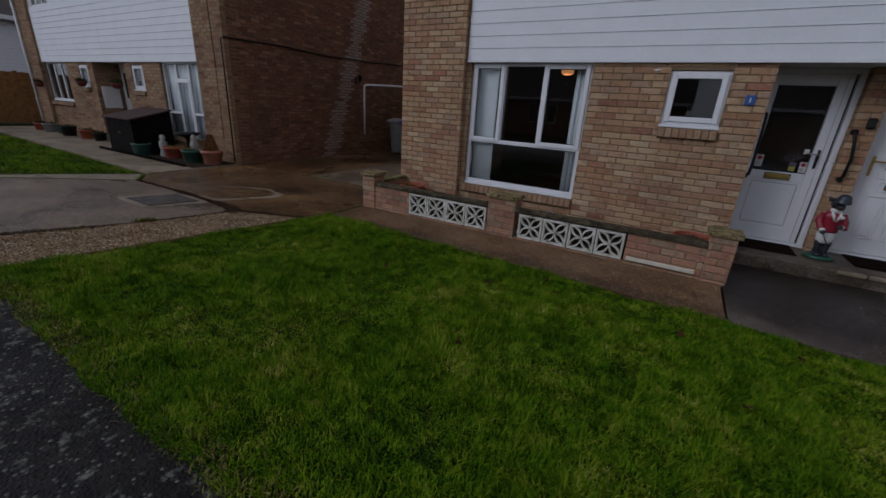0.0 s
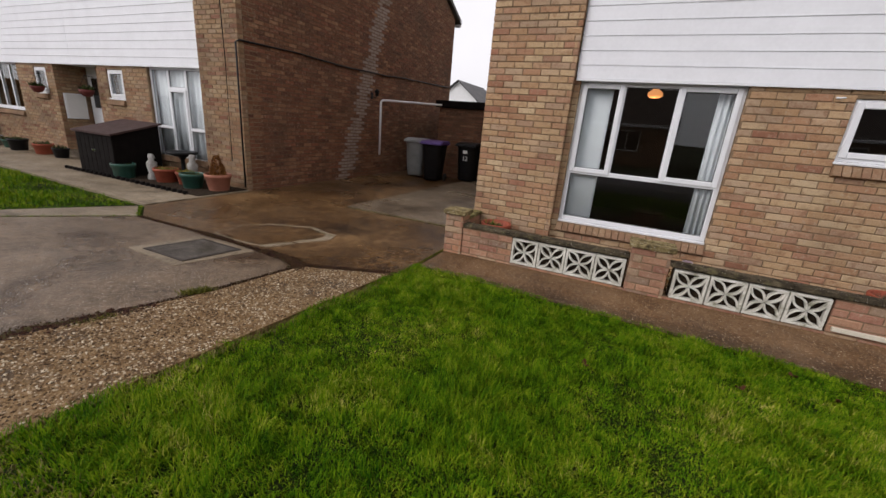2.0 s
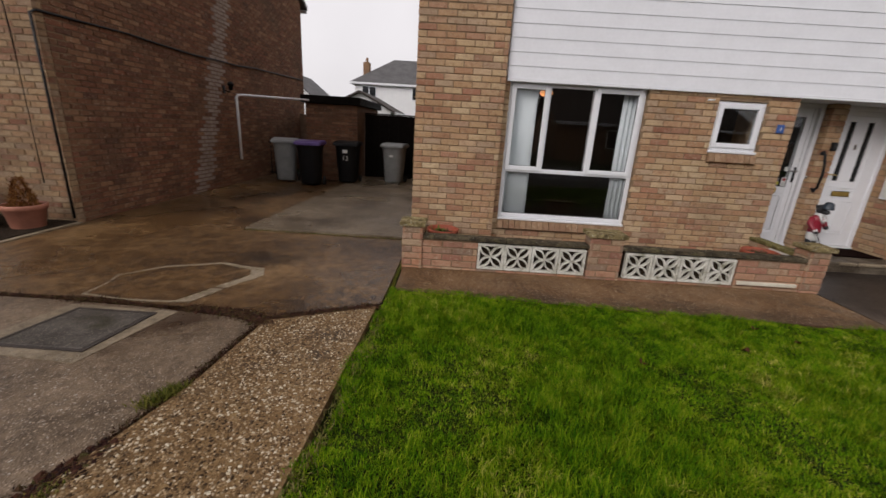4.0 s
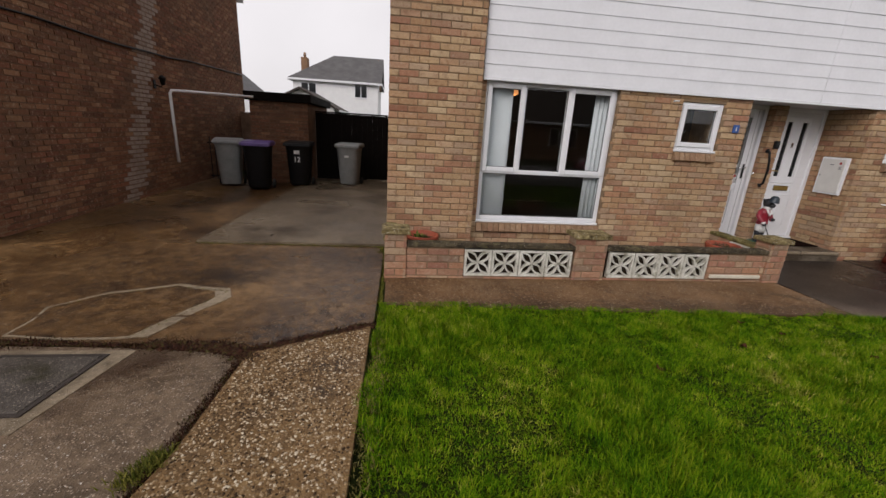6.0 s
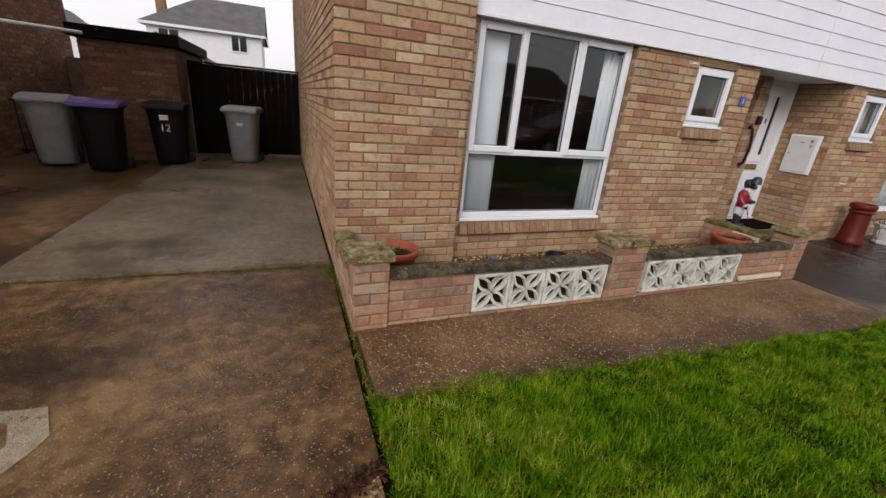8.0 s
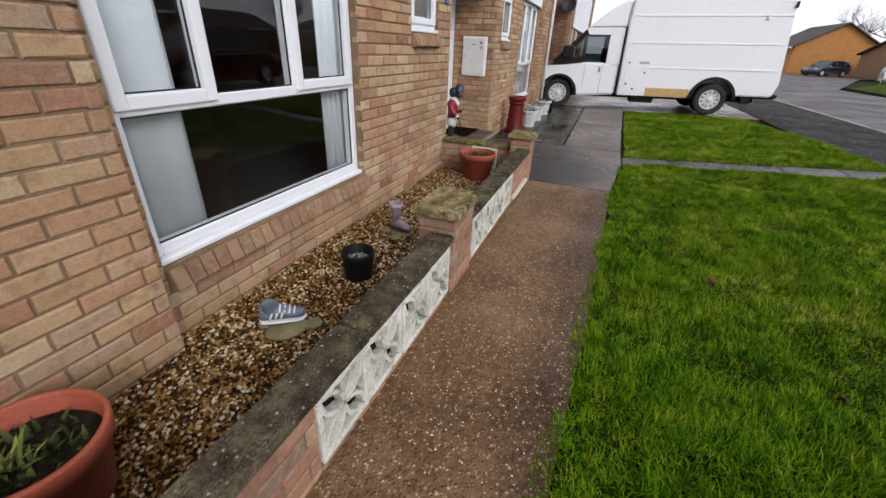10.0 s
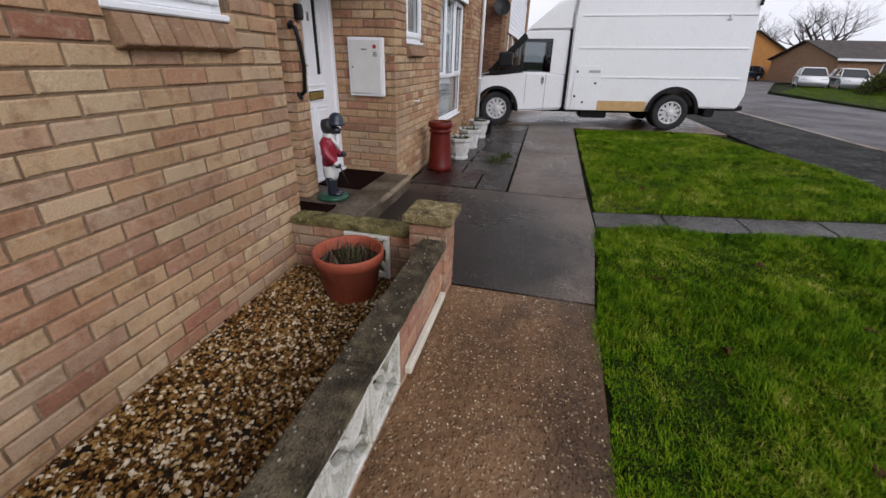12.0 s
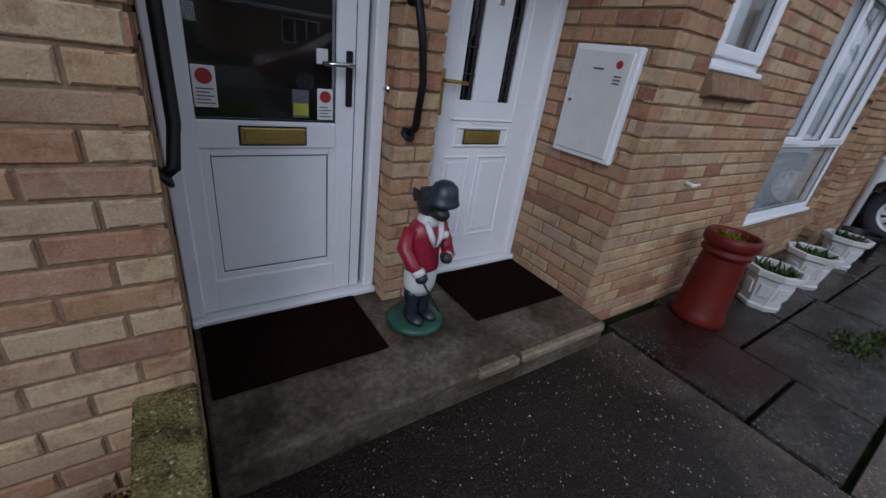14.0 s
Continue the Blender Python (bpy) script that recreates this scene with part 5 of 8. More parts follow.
def pebbles(count, place, size, name, material, parent=None, flat=0.6):
    """Loose stones: uneven eight-sided lumps in one mesh."""
    base = [(1, 0, 0), (0.1, 1, 0.1), (-1, 0.1, 0), (0, -1, 0), (0.1, 0, 1), (0, 0.1, -1)]
    tri = [(0, 1, 4), (1, 2, 4), (2, 3, 4), (3, 0, 4), (1, 0, 5), (2, 1, 5), (3, 2, 5), (0, 3, 5)]
    vs, fs = [], []
    for _ in range(count):
        o = Vector(place())
        s = size * random.uniform(0.55, 1.5)
        e = Euler((random.uniform(-0.5, 0.5), random.uniform(-0.5, 0.5), random.uniform(0, 6.3)))
        b = len(vs)
        for q in base:
            p = Vector((q[0] * random.uniform(0.7, 1.2), q[1] * random.uniform(0.5, 1.0), q[2] * flat * random.uniform(0.7, 1.1))) * s
            p.rotate(e)
            vs.append(o + p)
        fs += [tuple(b + i for i in t) for t in tri]
    me = bpy.data.meshes.new(name)
    me.from_pydata(vs, [], fs)
    me.materials.append(material)
    ob = new(name, me)
    ob.parent = parent
    return ob


def disc_place(r, z, wave=0.01):
    def at():
        a, q = random.uniform(0, 2 * math.pi), r * math.sqrt(random.random())
        return q * math.cos(a), q * math.sin(a), z + random.uniform(-wave, wave)
    return at


M_TENDER = leafy("tender_leaf", [(0.06, 0.09, 0.02), (0.13, 0.17, 0.03), (0.20, 0.20, 0.05)], 9)
M_POTLEAF = leafy("pot_leaf", [(0.02, 0.035, 0.012), (0.04, 0.06, 0.02), (0.09, 0.10, 0.03)], 9)
p1 = flowerpot(-3.64, 5.27, BED, 0.192, 0.285, M_TERRA, "terracotta plastic pot of dark soil and small weeds in the gravel")
blades(90, disc_place(0.13, 0.22), 0.055, 0.016, 1.1, M_POTLEAF, "weed_growth", p1)
blades(26, lambda: (random.gauss(0.05, 0.035), random.gauss(-0.04, 0.03), 0.225), 0.10, 0.022, 1.0, M_TENDER, "young_growth", p1)
pebbles(90, disc_place(0.15, 0.225), 0.016, "soil_surface", M_SOIL, p1)
p2 = flowerpot(0.22, 5.13, BED, 0.195, 0.29, M_TERRA, "terracotta pot of dead dry stems standing in the gravel")
blades(330, disc_place(0.155, 0.215), 0.085, 0.006, 0.9, M_DRY, "dead_growth", p2)
blades(60, disc_place(0.07, 0.215), 0.09, 0.006, 0.7, M_POTLEAF, "green_growth", p2)
p3 = flowerpot(-2.11, 5.17, BED, 0.100, 0.180, M_BLACK, "small black plastic pot half filled with gravel", 0.82, False, "", "plastic_pot")
bm = bmesh.new()
lathe(bm, [(0.088, 0.11), (0.05, 0.118), (0.001, 0.12)], 20, cap=False)
part("gravel_fill", bm, M_SOIL, p3)


def bed_place():
    x, y = random.uniform(-3.94, 0.42), random.uniform(FY + 0.11, FACE + 0.0)
    if x < -2.99:
        y = FY + 0.11 + (y - FY - 0.11) * (PIER - FY - 0.11) / (FACE - FY - 0.11)
    return x, y, -0.193 + 0.012 * noise.noise(Vector((x * 3, y * 3, 0))) + random.uniform(-0.008, 0.010)


bm = bmesh.new()
box(bm, -3.955, 0.435, FY + 0.101, FACE + 0.018, -0.212, -0.200)
setting("gravel_base", bm, M_SOIL, "dark packed grit below the loose gravel", "gravel")
tagged(pebbles(34000, bed_place, 0.0105, "planter_gravel", M_PEBBLE), "golden brown loose gravel filling the planter", "gravel", kind="stuff")
pebbles(160, disc_place(0.078, 0.122, 0.003), 0.009, "pot_gravel", leafy("grey_grit", [(0.05, 0.05, 0.045), (0.17, 0.17, 0.15), (0.36, 0.36, 0.32)], 9), p3)

M_SHOE = plain("silver_glaze", (0.15, 0.18, 0.24), 0.25, vary=0.4, scale=30)
M_PINK = plain("pink_glaze", (0.36, 0.24, 0.28), 0.25, vary=0.35, scale=25)
M_STONE = rough_mineral("stepping_stone", [(0.14, 0.12, 0.06), (0.20, 0.17, 0.09), (0.26, 0.23, 0.13)], 8, 0.4)


def shoe_body(bm, length, width, height, ankle, lift=0.0):
    """A hollow shoe or boot lofted from heel to toe and up round the ankle."""
    ns = 14
    rings = []
    for i in range(ns + 1):
        u = i / ns
        x = -length / 2 + length * u
        w = width / 2 * (0.80 + 0.22 * math.sin(u * math.pi)) * (1.0 if u < 0.85 else math.sqrt(max(0.02, 1 - ((u - 0.85) / 0.16) ** 2)))
        if u < 0.06:
            w *= 0.75
        top = height * (1.0 if u < 0.42 else 1.0 - 0.48 * smooth(0.42, 0.95, u))
        rings.append([bm.verts.new((x, w * math.cos(a) * (1.0 if math.sin(a) < 0.3 else 0.86), lift + max(0.0, top * (0.5 + 0.5 * math.sin(a))))) for a in [2 * math.pi * k / 14 for k in range(14)]])
    for a, b in zip(rings, rings[1:]):
        for k in range(14):
            bm.faces.new((a[k], a[(k + 1) % 14], b[(k + 1) % 14], b[k])).smooth = True
    bm.faces.new(rings[0][::-1])
    bm.faces.new(rings[-1])
    if ankle:
        m = Matrix.Translation((-length * 0.27, 0, 0))
        lathe(bm, [(width * 0.46, height * 0.55), (width * 0.44, height * 0.9), (width * 0.46, ankle * 0.97), (width * 0.49, ankle), (width * 0.40, ankle), (width * 0.36, height * 0.9), (width * 0.30, height * 0.7)], 18, m, cap=False, squash=0.95)


def stone_lobes(x, y, rot):
    st = thing("stepping_stone", "flat buff paw-shaped stone lying on the gravel", "stepping stone", "ornament stones", pose(x, y, -0.186, 0, 0, rot))
    bm = bmesh.new()
    lathe(bm, [(0.001, 0), (0.10, 0), (0.105, 0.008), (0.10, 0.016), (0.001, 0.018)], 24, cap=False, squash=0.8)
    for a in (0, 70, 140):
        lathe(bm, [(0.001, 0), (0.042, 0), (0.044, 0.010), (0.04, 0.0155), (0.001, 0.017)], 16, Matrix.Translation((0.13 * math.cos(radians(a - 20)), 0.11 * math.sin(radians(a - 20)), 0)), cap=False)
    part("slab", bm, M_STONE, st)


stone_lobes(-2.71, 5.21, -30)
stone_lobes(-1.43, 5.22, 60)
shoe = thing("shoe_planter", "silver glazed pottery trainer shoe on a flat stone", "ornament", m=pose(-2.665, 5.265, -0.168, 0, 0, -52))
bm = bmesh.new()
shoe_body(bm, 0.21, 0.085, 0.075, 0.105, 0.012)
part("upper", bm, M_SHOE, shoe)
# Shallow dish in dark grey paints the shade down inside the shoe.
bm = bmesh.new()
lathe(bm, [(0.033, 0.097), (0.020, 0.090), (0.001, 0.088)], 18, Matrix.Translation((-0.0567, 0, 0)), cap=False)
part("hollow_shade", bm, M_INK, shoe, "dark dish standing in for the shaded hollow of the shoe")
bm = bmesh.new()
shoe_body(bm, 0.22, 0.095, 0.020, 0)
part("sole", bm, M_UPVC, shoe)
bm = bmesh.new()
for k in range(4):
    x = -0.01 + k * 0.022
    tube(bm, [(x, -0.034, 0.068 - k * 0.006), (x + 0.004, 0, 0.090 - k * 0.009), (x, 0.034, 0.068 - k * 0.006)], 0.004, 6)
part("laces", bm, M_STICKER, shoe)
for sg in (-1, 1):
    for k in range(3):
        bm = bmesh.new()
        tube(bm, [(-0.06 + k * 0.025, sg * 0.043, 0.03), (-0.045 + k * 0.025, sg * 0.043, 0.065)], 0.005, 6)
        part("stripe", bm, M_STICKER, shoe)
boot = thing("boot_planter", "pink and purple glazed pottery boot on a flat stone", "ornament", m=pose(-1.43, 5.22, -0.168, 0, 0, -98))
bm = bmesh.new()
shoe_body(bm, 0.17, 0.075, 0.075, 0.0, 0.01)
part("foot", bm, M_PINK, boot)
bm = bmesh.new()
lathe(bm, [(0.03, 0.05), (0.034, 0.10), (0.036, 0.16), (0.047, 0.195), (0.050, 0.205), (0.040, 0.205), (0.030, 0.16)], 20, Matrix.Translation((-0.045, 0, 0)), cap=False)
part("shaft", bm, M_PINK, boot)
bm = bmesh.new()
lathe(bm, [(0.051, 0.188), (0.054, 0.20), (0.051, 0.210)], 20, Matrix.Translation((-0.045, 0, 0)), cap=False)
part("cuff", bm, plain("pale_glaze", (0.5, 0.45, 0.5), 0.3), boot)
bm = bmesh.new()
shoe_body(bm, 0.18, 0.085, 0.016, 0)
part("sole", bm, plain("purple_glaze", (0.10, 0.05, 0.09), 0.3), boot)

# ---- standing animal figure, chimney pot, white planters ----
def figure():
    """A painted garden statue of a huntsman animal: one plain mesh with painted areas."""
    bm = bmesh.new()
    idx = []

    def mark(k):
        while len(idx) < len(bm.faces):
            idx.append(k)
    lathe(bm, [(0.001, 0), (0.118, 0), (0.124, 0.012), (0.112, 0.030), (0.06, 0.036), (0.001, 0.036)], 24, cap=False)
    mark(0)
    for sx in (-0.028, 0.028):
        lathe(bm, [(0.026, 0.03), (0.030, 0.06), (0.026, 0.10), (0.036, 0.16), (0.034, 0.19)], 12, pose(sx, 0.0, 0, 0, sx * 60))
        lathe(bm, [(0.001, 0.034), (0.030, 0.034), (0.030, 0.05), (0.015, 0.066), (0.001, 0.07)], 12, Matrix.Translation((sx * 1.2, -0.035, 0)), cap=False, squash=1.6)
    mark(1)
    lathe(bm, [(0.058, 0.165), (0.070, 0.20), (0.074, 0.25), (0.066, 0.30), (0.055, 0.33)], 20, squash=0.8)
    mark(2)
    lathe(bm, [(0.074, 0.285), (0.076, 0.30), (0.070, 0.36), (0.080, 0.43), (0.084, 0.46), (0.058, 0.50), (0.036, 0.515)], 22, squash=0.75)
    for sg in (-1, 1):
        tube(bm, [(sg * 0.072, 0.0, 0.475), (sg * 0.102, -0.005, 0.40), (sg * 0.088, -0.05, 0.335) if sg < 0 else (sg * 0.094, -0.05, 0.345), (sg * 0.075, -0.075, 0.315) if sg < 0 else (sg * 0.04, -0.085, 0.365)], [0.030, 0.031, 0.026, 0.022], 12)
    mark(3)
    lathe(bm, [(0.042, 0.49), (0.046, 0.51), (0.036, 0.535), (0.03, 0.545)], 16, Matrix.Translation((0, -0.008, 0)))
    for sg in (-1, 1):
        tube(bm, [(sg * 0.035, -0.040, 0.515), (sg * 0.022, -0.066, 0.455), (sg * 0.006, -0.068, 0.41)], [0.012, 0.013, 0.005], 8)
    tube(bm, [(-0.079, -0.068, 0.325), (-0.073, -0.082, 0.305)], 0.026, 12)
    tube(bm, [(0.058, -0.078, 0.358), (0.046, -0.090, 0.364)], 0.024, 12)
    lathe(bm, [(0.001, 0), (0.020, 0.004), (0.012, 0.012), (0.001, 0.014)], 10, Matrix.Translation((0.045, -0.062, 0.455)) @ pose(0, 0, 0, 90), cap=False)
    mark(2)
    for c in ((-0.07, -0.088, 0.295), (0.036, -0.098, 0.366)):
        lathe(bm, [(0.001, -0.024), (0.02, -0.016), (0.025, 0), (0.02, 0.016), (0.001, 0.024)], 12, Matrix.Translation(c), cap=False)
    tube(bm, [(-0.085, -0.098, 0.31), (-0.03, -0.118, 0.20), (0.01, -0.125, 0.13)], 0.005, 6)
    lathe(bm, [(0.001, 0.525), (0.042, 0.54), (0.053, 0.575), (0.053, 0.605), (0.044, 0.635), (0.001, 0.65)], 20, Matrix.Translation((0, -0.008, 0)), cap=False, squash=1.0)
    lathe(bm, [(0.001, 0.0), (0.034, 0.006), (0.030, 0.04), (0.020, 0.06), (0.001, 0.064)], 14, Matrix.Translation((0, -0.04, 0.565)) @ pose(0, 0, 0, 100), cap=False)
    for sg in (-1, 1):
        lathe(bm, [(0.022, 0), (0.016, 0.03), (0.001, 0.055)], 10, Matrix.Translation((sg * 0.052, 0.004, 0.605)) @ pose(0, 0, 0, 0, sg * 32), cap=False, squash=0.5)
    mark(4)
    lathe(bm, [(0.056, 0.606), (0.063, 0.615), (0.056, 0.624), (0.052, 0.65), (0.044, 0.678), (0.025, 0.694), (0.001, 0.698)], 22, Matrix.Translation((0, -0.008, 0)) @ pose(0, 0, 0, 6), cap=False)
    mark(5)
    ob = new("statue", bpy.data.meshes.new("statue"))
    bm.to_mesh(ob.data)
    bm.free()
    for m in (plain("statue_green", (0.015, 0.075, 0.045), 0.4, vary=0.2, scale=20), plain("statue_boot", (0.014, 0.017, 0.026), 0.35), plain("statue_white", (0.62, 0.62, 0.60), 0.4, vary=0.06),
              plain("statue_red", (0.26, 0.014, 0.03), 0.35, vary=0.15, scale=20), plain("statue_fur", (0.02, 0.02, 0.022), 0.45), plain("statue_hat", (0.02, 0.032, 0.045), 0.35)):
        ob.data.materials.append(m)
    for f, k in zip(ob.data.polygons, idx):
        f.material_index = k
        f.use_smooth = True
    return tagged(ob, "painted garden statue in a red jacket on a green base", "statue")


figure().matrix_basis = pose(1.475, 5.895, STEP_Z + 0.001, 0, 0, 8) @ Matrix.Diagonal((1.12, 1.12, 1.05, 1))
cp = thing("chimney_pot", "old red clay chimney pot standing on the paving as a planter", "chimney pot", m=Matrix.Translation((3.30, 5.37, -0.212)))
bm = bmesh.new()
SLIM = Matrix.Diagonal((0.9, 0.9, 1, 1))
lathe(bm, [(0.001, 0.0), (0.172, 0.0), (0.178, 0.03), (0.168, 0.07), (0.158, 0.09), (0.146, 0.30), (0.134, 0.44), (0.133, 0.46), (0.152, 0.466), (0.156, 0.478), (0.152, 0.490), (0.138, 0.497), (0.140, 0.512), (0.160, 0.520), (0.168, 0.540), (0.168, 0.572), (0.158, 0.588), (0.143, 0.59), (0.133, 0.565), (0.128, 0.50)], 32, SLIM, cap=False)
part("pot", bm, M_OXIDE, cp)
bm = bmesh.new()
lathe(bm, [(0.134, 0.535), (0.08, 0.55), (0.001, 0.555)], 20, SLIM, cap=False)
part("mossy_fill", bm, M_MOSS, cp)
blades(150, disc_place(0.12, 0.545), 0.035, 0.008, 0.8, M_GRASS, "moss_tufts", cp)


def stone_planter(x, y, rot):
    w = thing("white_planter", "white eight-sided stone-effect planter with a dark plant", "planter", "white planters", pose(x, y, -0.212, 0, 0, rot))
    bm = bmesh.new()
    rim = lambda s, z: [(s * math.cos(radians(22.5 + 45 * k)), s * math.sin(radians(22.5 + 45 * k)), z) for k in range(8)]
    rings = [[bm.verts.new(p) for p in rim(s, z)] for s, z in ((0.125, 0.0), (0.135, 0.03), (0.12, 0.04), (0.155, 0.24), (0.185, 0.255), (0.19, 0.295), (0.175, 0.30), (0.155, 0.295), (0.145, 0.25))]
    for a, b in zip(rings, rings[1:]):
        for k in range(8):
            bm.faces.new((a[k], a[(k + 1) % 8], b[(k + 1) % 8], b[k]))
    bm.faces.new(rings[0][::-1])
    part("tub", bm, plain("white_stone_tub", (0.55, 0.54, 0.52), 0.7, vary=0.15, scale=12, grain=0.4), w)
    relief = plain("white_relief", (0.56, 0.55, 0.53), 0.7)
    for k in range(8):
        bm = bmesh.new()
        a = radians(45 * k)
        soft_box(bm, -0.03, 0.03, -0.006, 0.008, -0.05, 0.05, 0.004, 1, Matrix.Translation((0.131 * math.cos(a), 0.131 * math.sin(a), 0.145)) @ pose(0, 0, 0, 0, 0, 45 * k + 90) @ pose(0, 0, 0, 9))
        part("relief_panel", bm, relief, w)
    bm = bmesh.new()
    lathe(bm, [(0.15, 0.25), (0.001, 0.262)], 8, cap=False)
    part("soil", bm, M_SOIL, w)
    blades(110, disc_place(0.12, 0.25), 0.09, 0.02, 1.2, M_POTLEAF, "plant", w)


stone_planter(3.98, 5.25, 10)
stone_planter(4.78, 5.25, 22)
stone_planter(5.75, 5.25, 0)
bp = flowerpot(6.35, 5.25, -0.212, 0.17, 0.26, M_BLACK, "black plastic tub standing by the corner pier", 0.8, True, "", "plastic_tub")
for x, y, r in ((4.05, 4.72, 0.20), (4.35, 4.62, 0.13)):
    weeds = blades(240, (lambda x=x, y=y, r=r: (x + random.gauss(0, r * 0.5), y + random.gauss(0, r * 0.3), -0.212)), 0.05, 0.012, 1.3, M_POTLEAF, "weed_clump")
    tagged(weeds, "low dark weeds spreading over the paving joint", "weeds", kind="stuff")
# ---- vehicles ----
M_TYRE = plain("tyre", (0.016, 0.016, 0.017), 0.75)
M_ALLOY = plain("wheel_silver", (0.62, 0.62, 0.62), 0.45, 0.2)
M_CARGLASS = plain("dark_car_glass", (0.012, 0.014, 0.016), 0.06)
M_LAMP_R = plain("tail_lamp", (0.25, 0.01, 0.01), 0.15)
M_LAMP_W = plain("head_lamp", (0.55, 0.55, 0.55), 0.1)
M_TAN = plain("tan_panel", (0.52, 0.33, 0.14), 0.6, vary=0.12)


def wheel(parent, x, y, r, w, side, spokes=6):
    """A wheel at the ground: tyre, rim with holes between the spokes, hub cap. side: +1 faces +y."""
    m = Matrix.Translation((x, y, r)) @ pose(0, 0, 0, -90 * side)
    bm = bmesh.new()
    lathe(bm, [(r * 0.60, -w), (r * 0.90, -w), (r * 0.985, -w * 0.85), (r, -w * 0.6), (r, -w * 0.2), (r * 0.985, -0.012), (r * 0.90, 0.0), (r * 0.66, 0.0), (r * 0.62, -0.015), (r * 0.60, -0.04)], 36, m, cap=False)
    wh = part("wheel", bm, M_TYRE, parent)
    bm = bmesh.new()
    lathe(bm, [(r * 0.63, -0.004), (r * 0.60, 0.004), (r * 0.56, -0.006), (r * 0.52, -0.05), (r * 0.50, -0.10)], 32, m, cap=False)
    for k in range(spokes):
        soft_box(bm, r * 0.12, r * 0.55, -r * 0.09, r * 0.09, -0.045, -0.018, 0.008, 1, m @ pose(0, 0, 0, 0, 0, 360 * k / spokes))
    part("rim", bm, M_ALLOY, wh)
    bm = bmesh.new()
    lathe(bm, [(0.001, -0.10), (r * 0.52, -0.10)], 24, m, cap=False)
    part("brake_disc", bm, M_BLACK, wh)
    bm = bmesh.new()
    lathe(bm, [(r * 0.22, -0.04), (r * 0.20, -0.008), (r * 0.10, 0.0), (0.001, 0.002)], 20, m, cap=False)
    part("hub_cap", bm, M_ALLOY, wh)


def arch_profile(cx, cz, r, a0, a1, n=10):
    return [(cx + r * math.cos(radians(a0 + (a1 - a0) * i / n)), cz + r * math.sin(radians(a0 + (a1 - a0) * i / n))) for i in range(n + 1)]


def van():
    """A white box van: local x forward from the rear axle, near side at y = 0, body towards -y."""
    v = thing("box_van", "white box van with a tan skirt panel on the drive", "van", m=Matrix.Translation((7.65, 1.66, -0.140)) @ pose(0, 0, 0, 0, 1.3, 95.0))
    W, R = 2.02, 0.345
    # box body
    bm = bmesh.new()
    out = [(2.08, 0.36), (2.10, 1.98), (2.06, 2.40), (1.86, 2.46), (-1.04, 2.65), (-1.28, 0.72), (-1.20, 0.45), (-0.47, 0.45)] + arch_profile(0, R, 0.46, 165, 15) + [(0.46, 0.36)]
    tmp = bmesh.new()
    prism(tmp, out, -W - 0.06, 0.0, "y")
    edges = [e for e in tmp.edges if e.calc_face_angle(0) > 0.3]
    bmesh.ops.bevel(tmp, geom=edges, offset=0.025, segments=3, affect="EDGES")
    join(bm, tmp)
    part("box_body", bm, M_VAN, v)
    for z in (0.98, 1.50, 2.05):
        bm = bmesh.new()
        soft_box(bm, -1.10, 1.95, -0.002, 0.012, z, z + 0.035, 0.006, 2)
        part("body_seam", bm, M_VAN, v)
    bm = bmesh.new()
    prism(bm, [(2.09, 1.82), (3.0, 1.80), (2.88, 1.92), (2.66, 2.10), (2.42, 2.29), (2.22, 2.38), (2.07, 2.41)], -W + 0.1, -0.06, "y")
    bmesh.ops.bevel(bm, geom=[e for e in bm.edges if e.calc_face_angle(0) > 0.5], offset=0.05, segments=3, affect="EDGES")
    part("roof_fairing", bm, M_VAN, v)
    bm = bmesh.new()
    soft_box(bm, 0.50, 1.50, -0.004, 0.006, 0.365, 0.555, 0.004, 1)
    part("skirt_panel", bm, M_TAN, v, "tan unpainted skirt panel")
    bm = bmesh.new()
    rect_frame_y(bm, 1.45, 1.98, 0.37, 1.20)
    lk = part("locker_door", bm, M_VAN, v)
    for x, z in ((1.92, 1.09), (1.92, 0.63), (1.75, 0.52), (1.55, 0.88)):
        bm = bmesh.new()
        lathe(bm, [(0.022, 0), (0.022, 0.006), (0.001, 0.008)], 12, Matrix.Translation((x, 0.010, z)) @ pose(0, 0, 0, -90), cap=False)
        part("catch", bm, M_BLACK, lk)
    bm = bmesh.new()
    soft_box(bm, 1.48, 1.70, 0.008, 0.012, 1.07, 1.12, 0.001, 1)
    part("label", bm, plain("grey_label", (0.4, 0.38, 0.38), 0.5), lk)
    bm = bmesh.new()
    soft_box(bm, -0.66, -0.62, 0.0, 0.03, 1.98, 2.06, 0.005, 1)
    soft_box(bm, -0.66, -0.58, 0.0, 0.012, 1.97, 1.99, 0.004, 1)
    part("side_catch", bm, M_CHROME, v)
    # arch trim
    for cx in (0.0,):
        bm = bmesh.new()
        o, i = arch_profile(cx, R, 0.50, 178, 2, 16), arch_profile(cx, R, 0.44, 178, 2, 16)
        prism(bm, o + i[::-1], -0.10, 0.035, "y")
        part("wheel_arch", bm, M_BLACK, v, "black plastic wheel arch")
    # cab
    bm = bmesh.new()
    low = [(2.14, 0.36), (2.14, 1.05), (3.35, 1.10), (3.75, 1.02), (4.30, 0.88), (4.44, 0.70), (4.46, 0.42), (4.40, 0.30), (3.96, 0.30)] + arch_profile(3.50, R, 0.42, -5, 185, 12) + [(3.04, 0.30)]
    tmp = bmesh.new()
    prism(tmp, low, -W + 0.06, -0.06, "y")
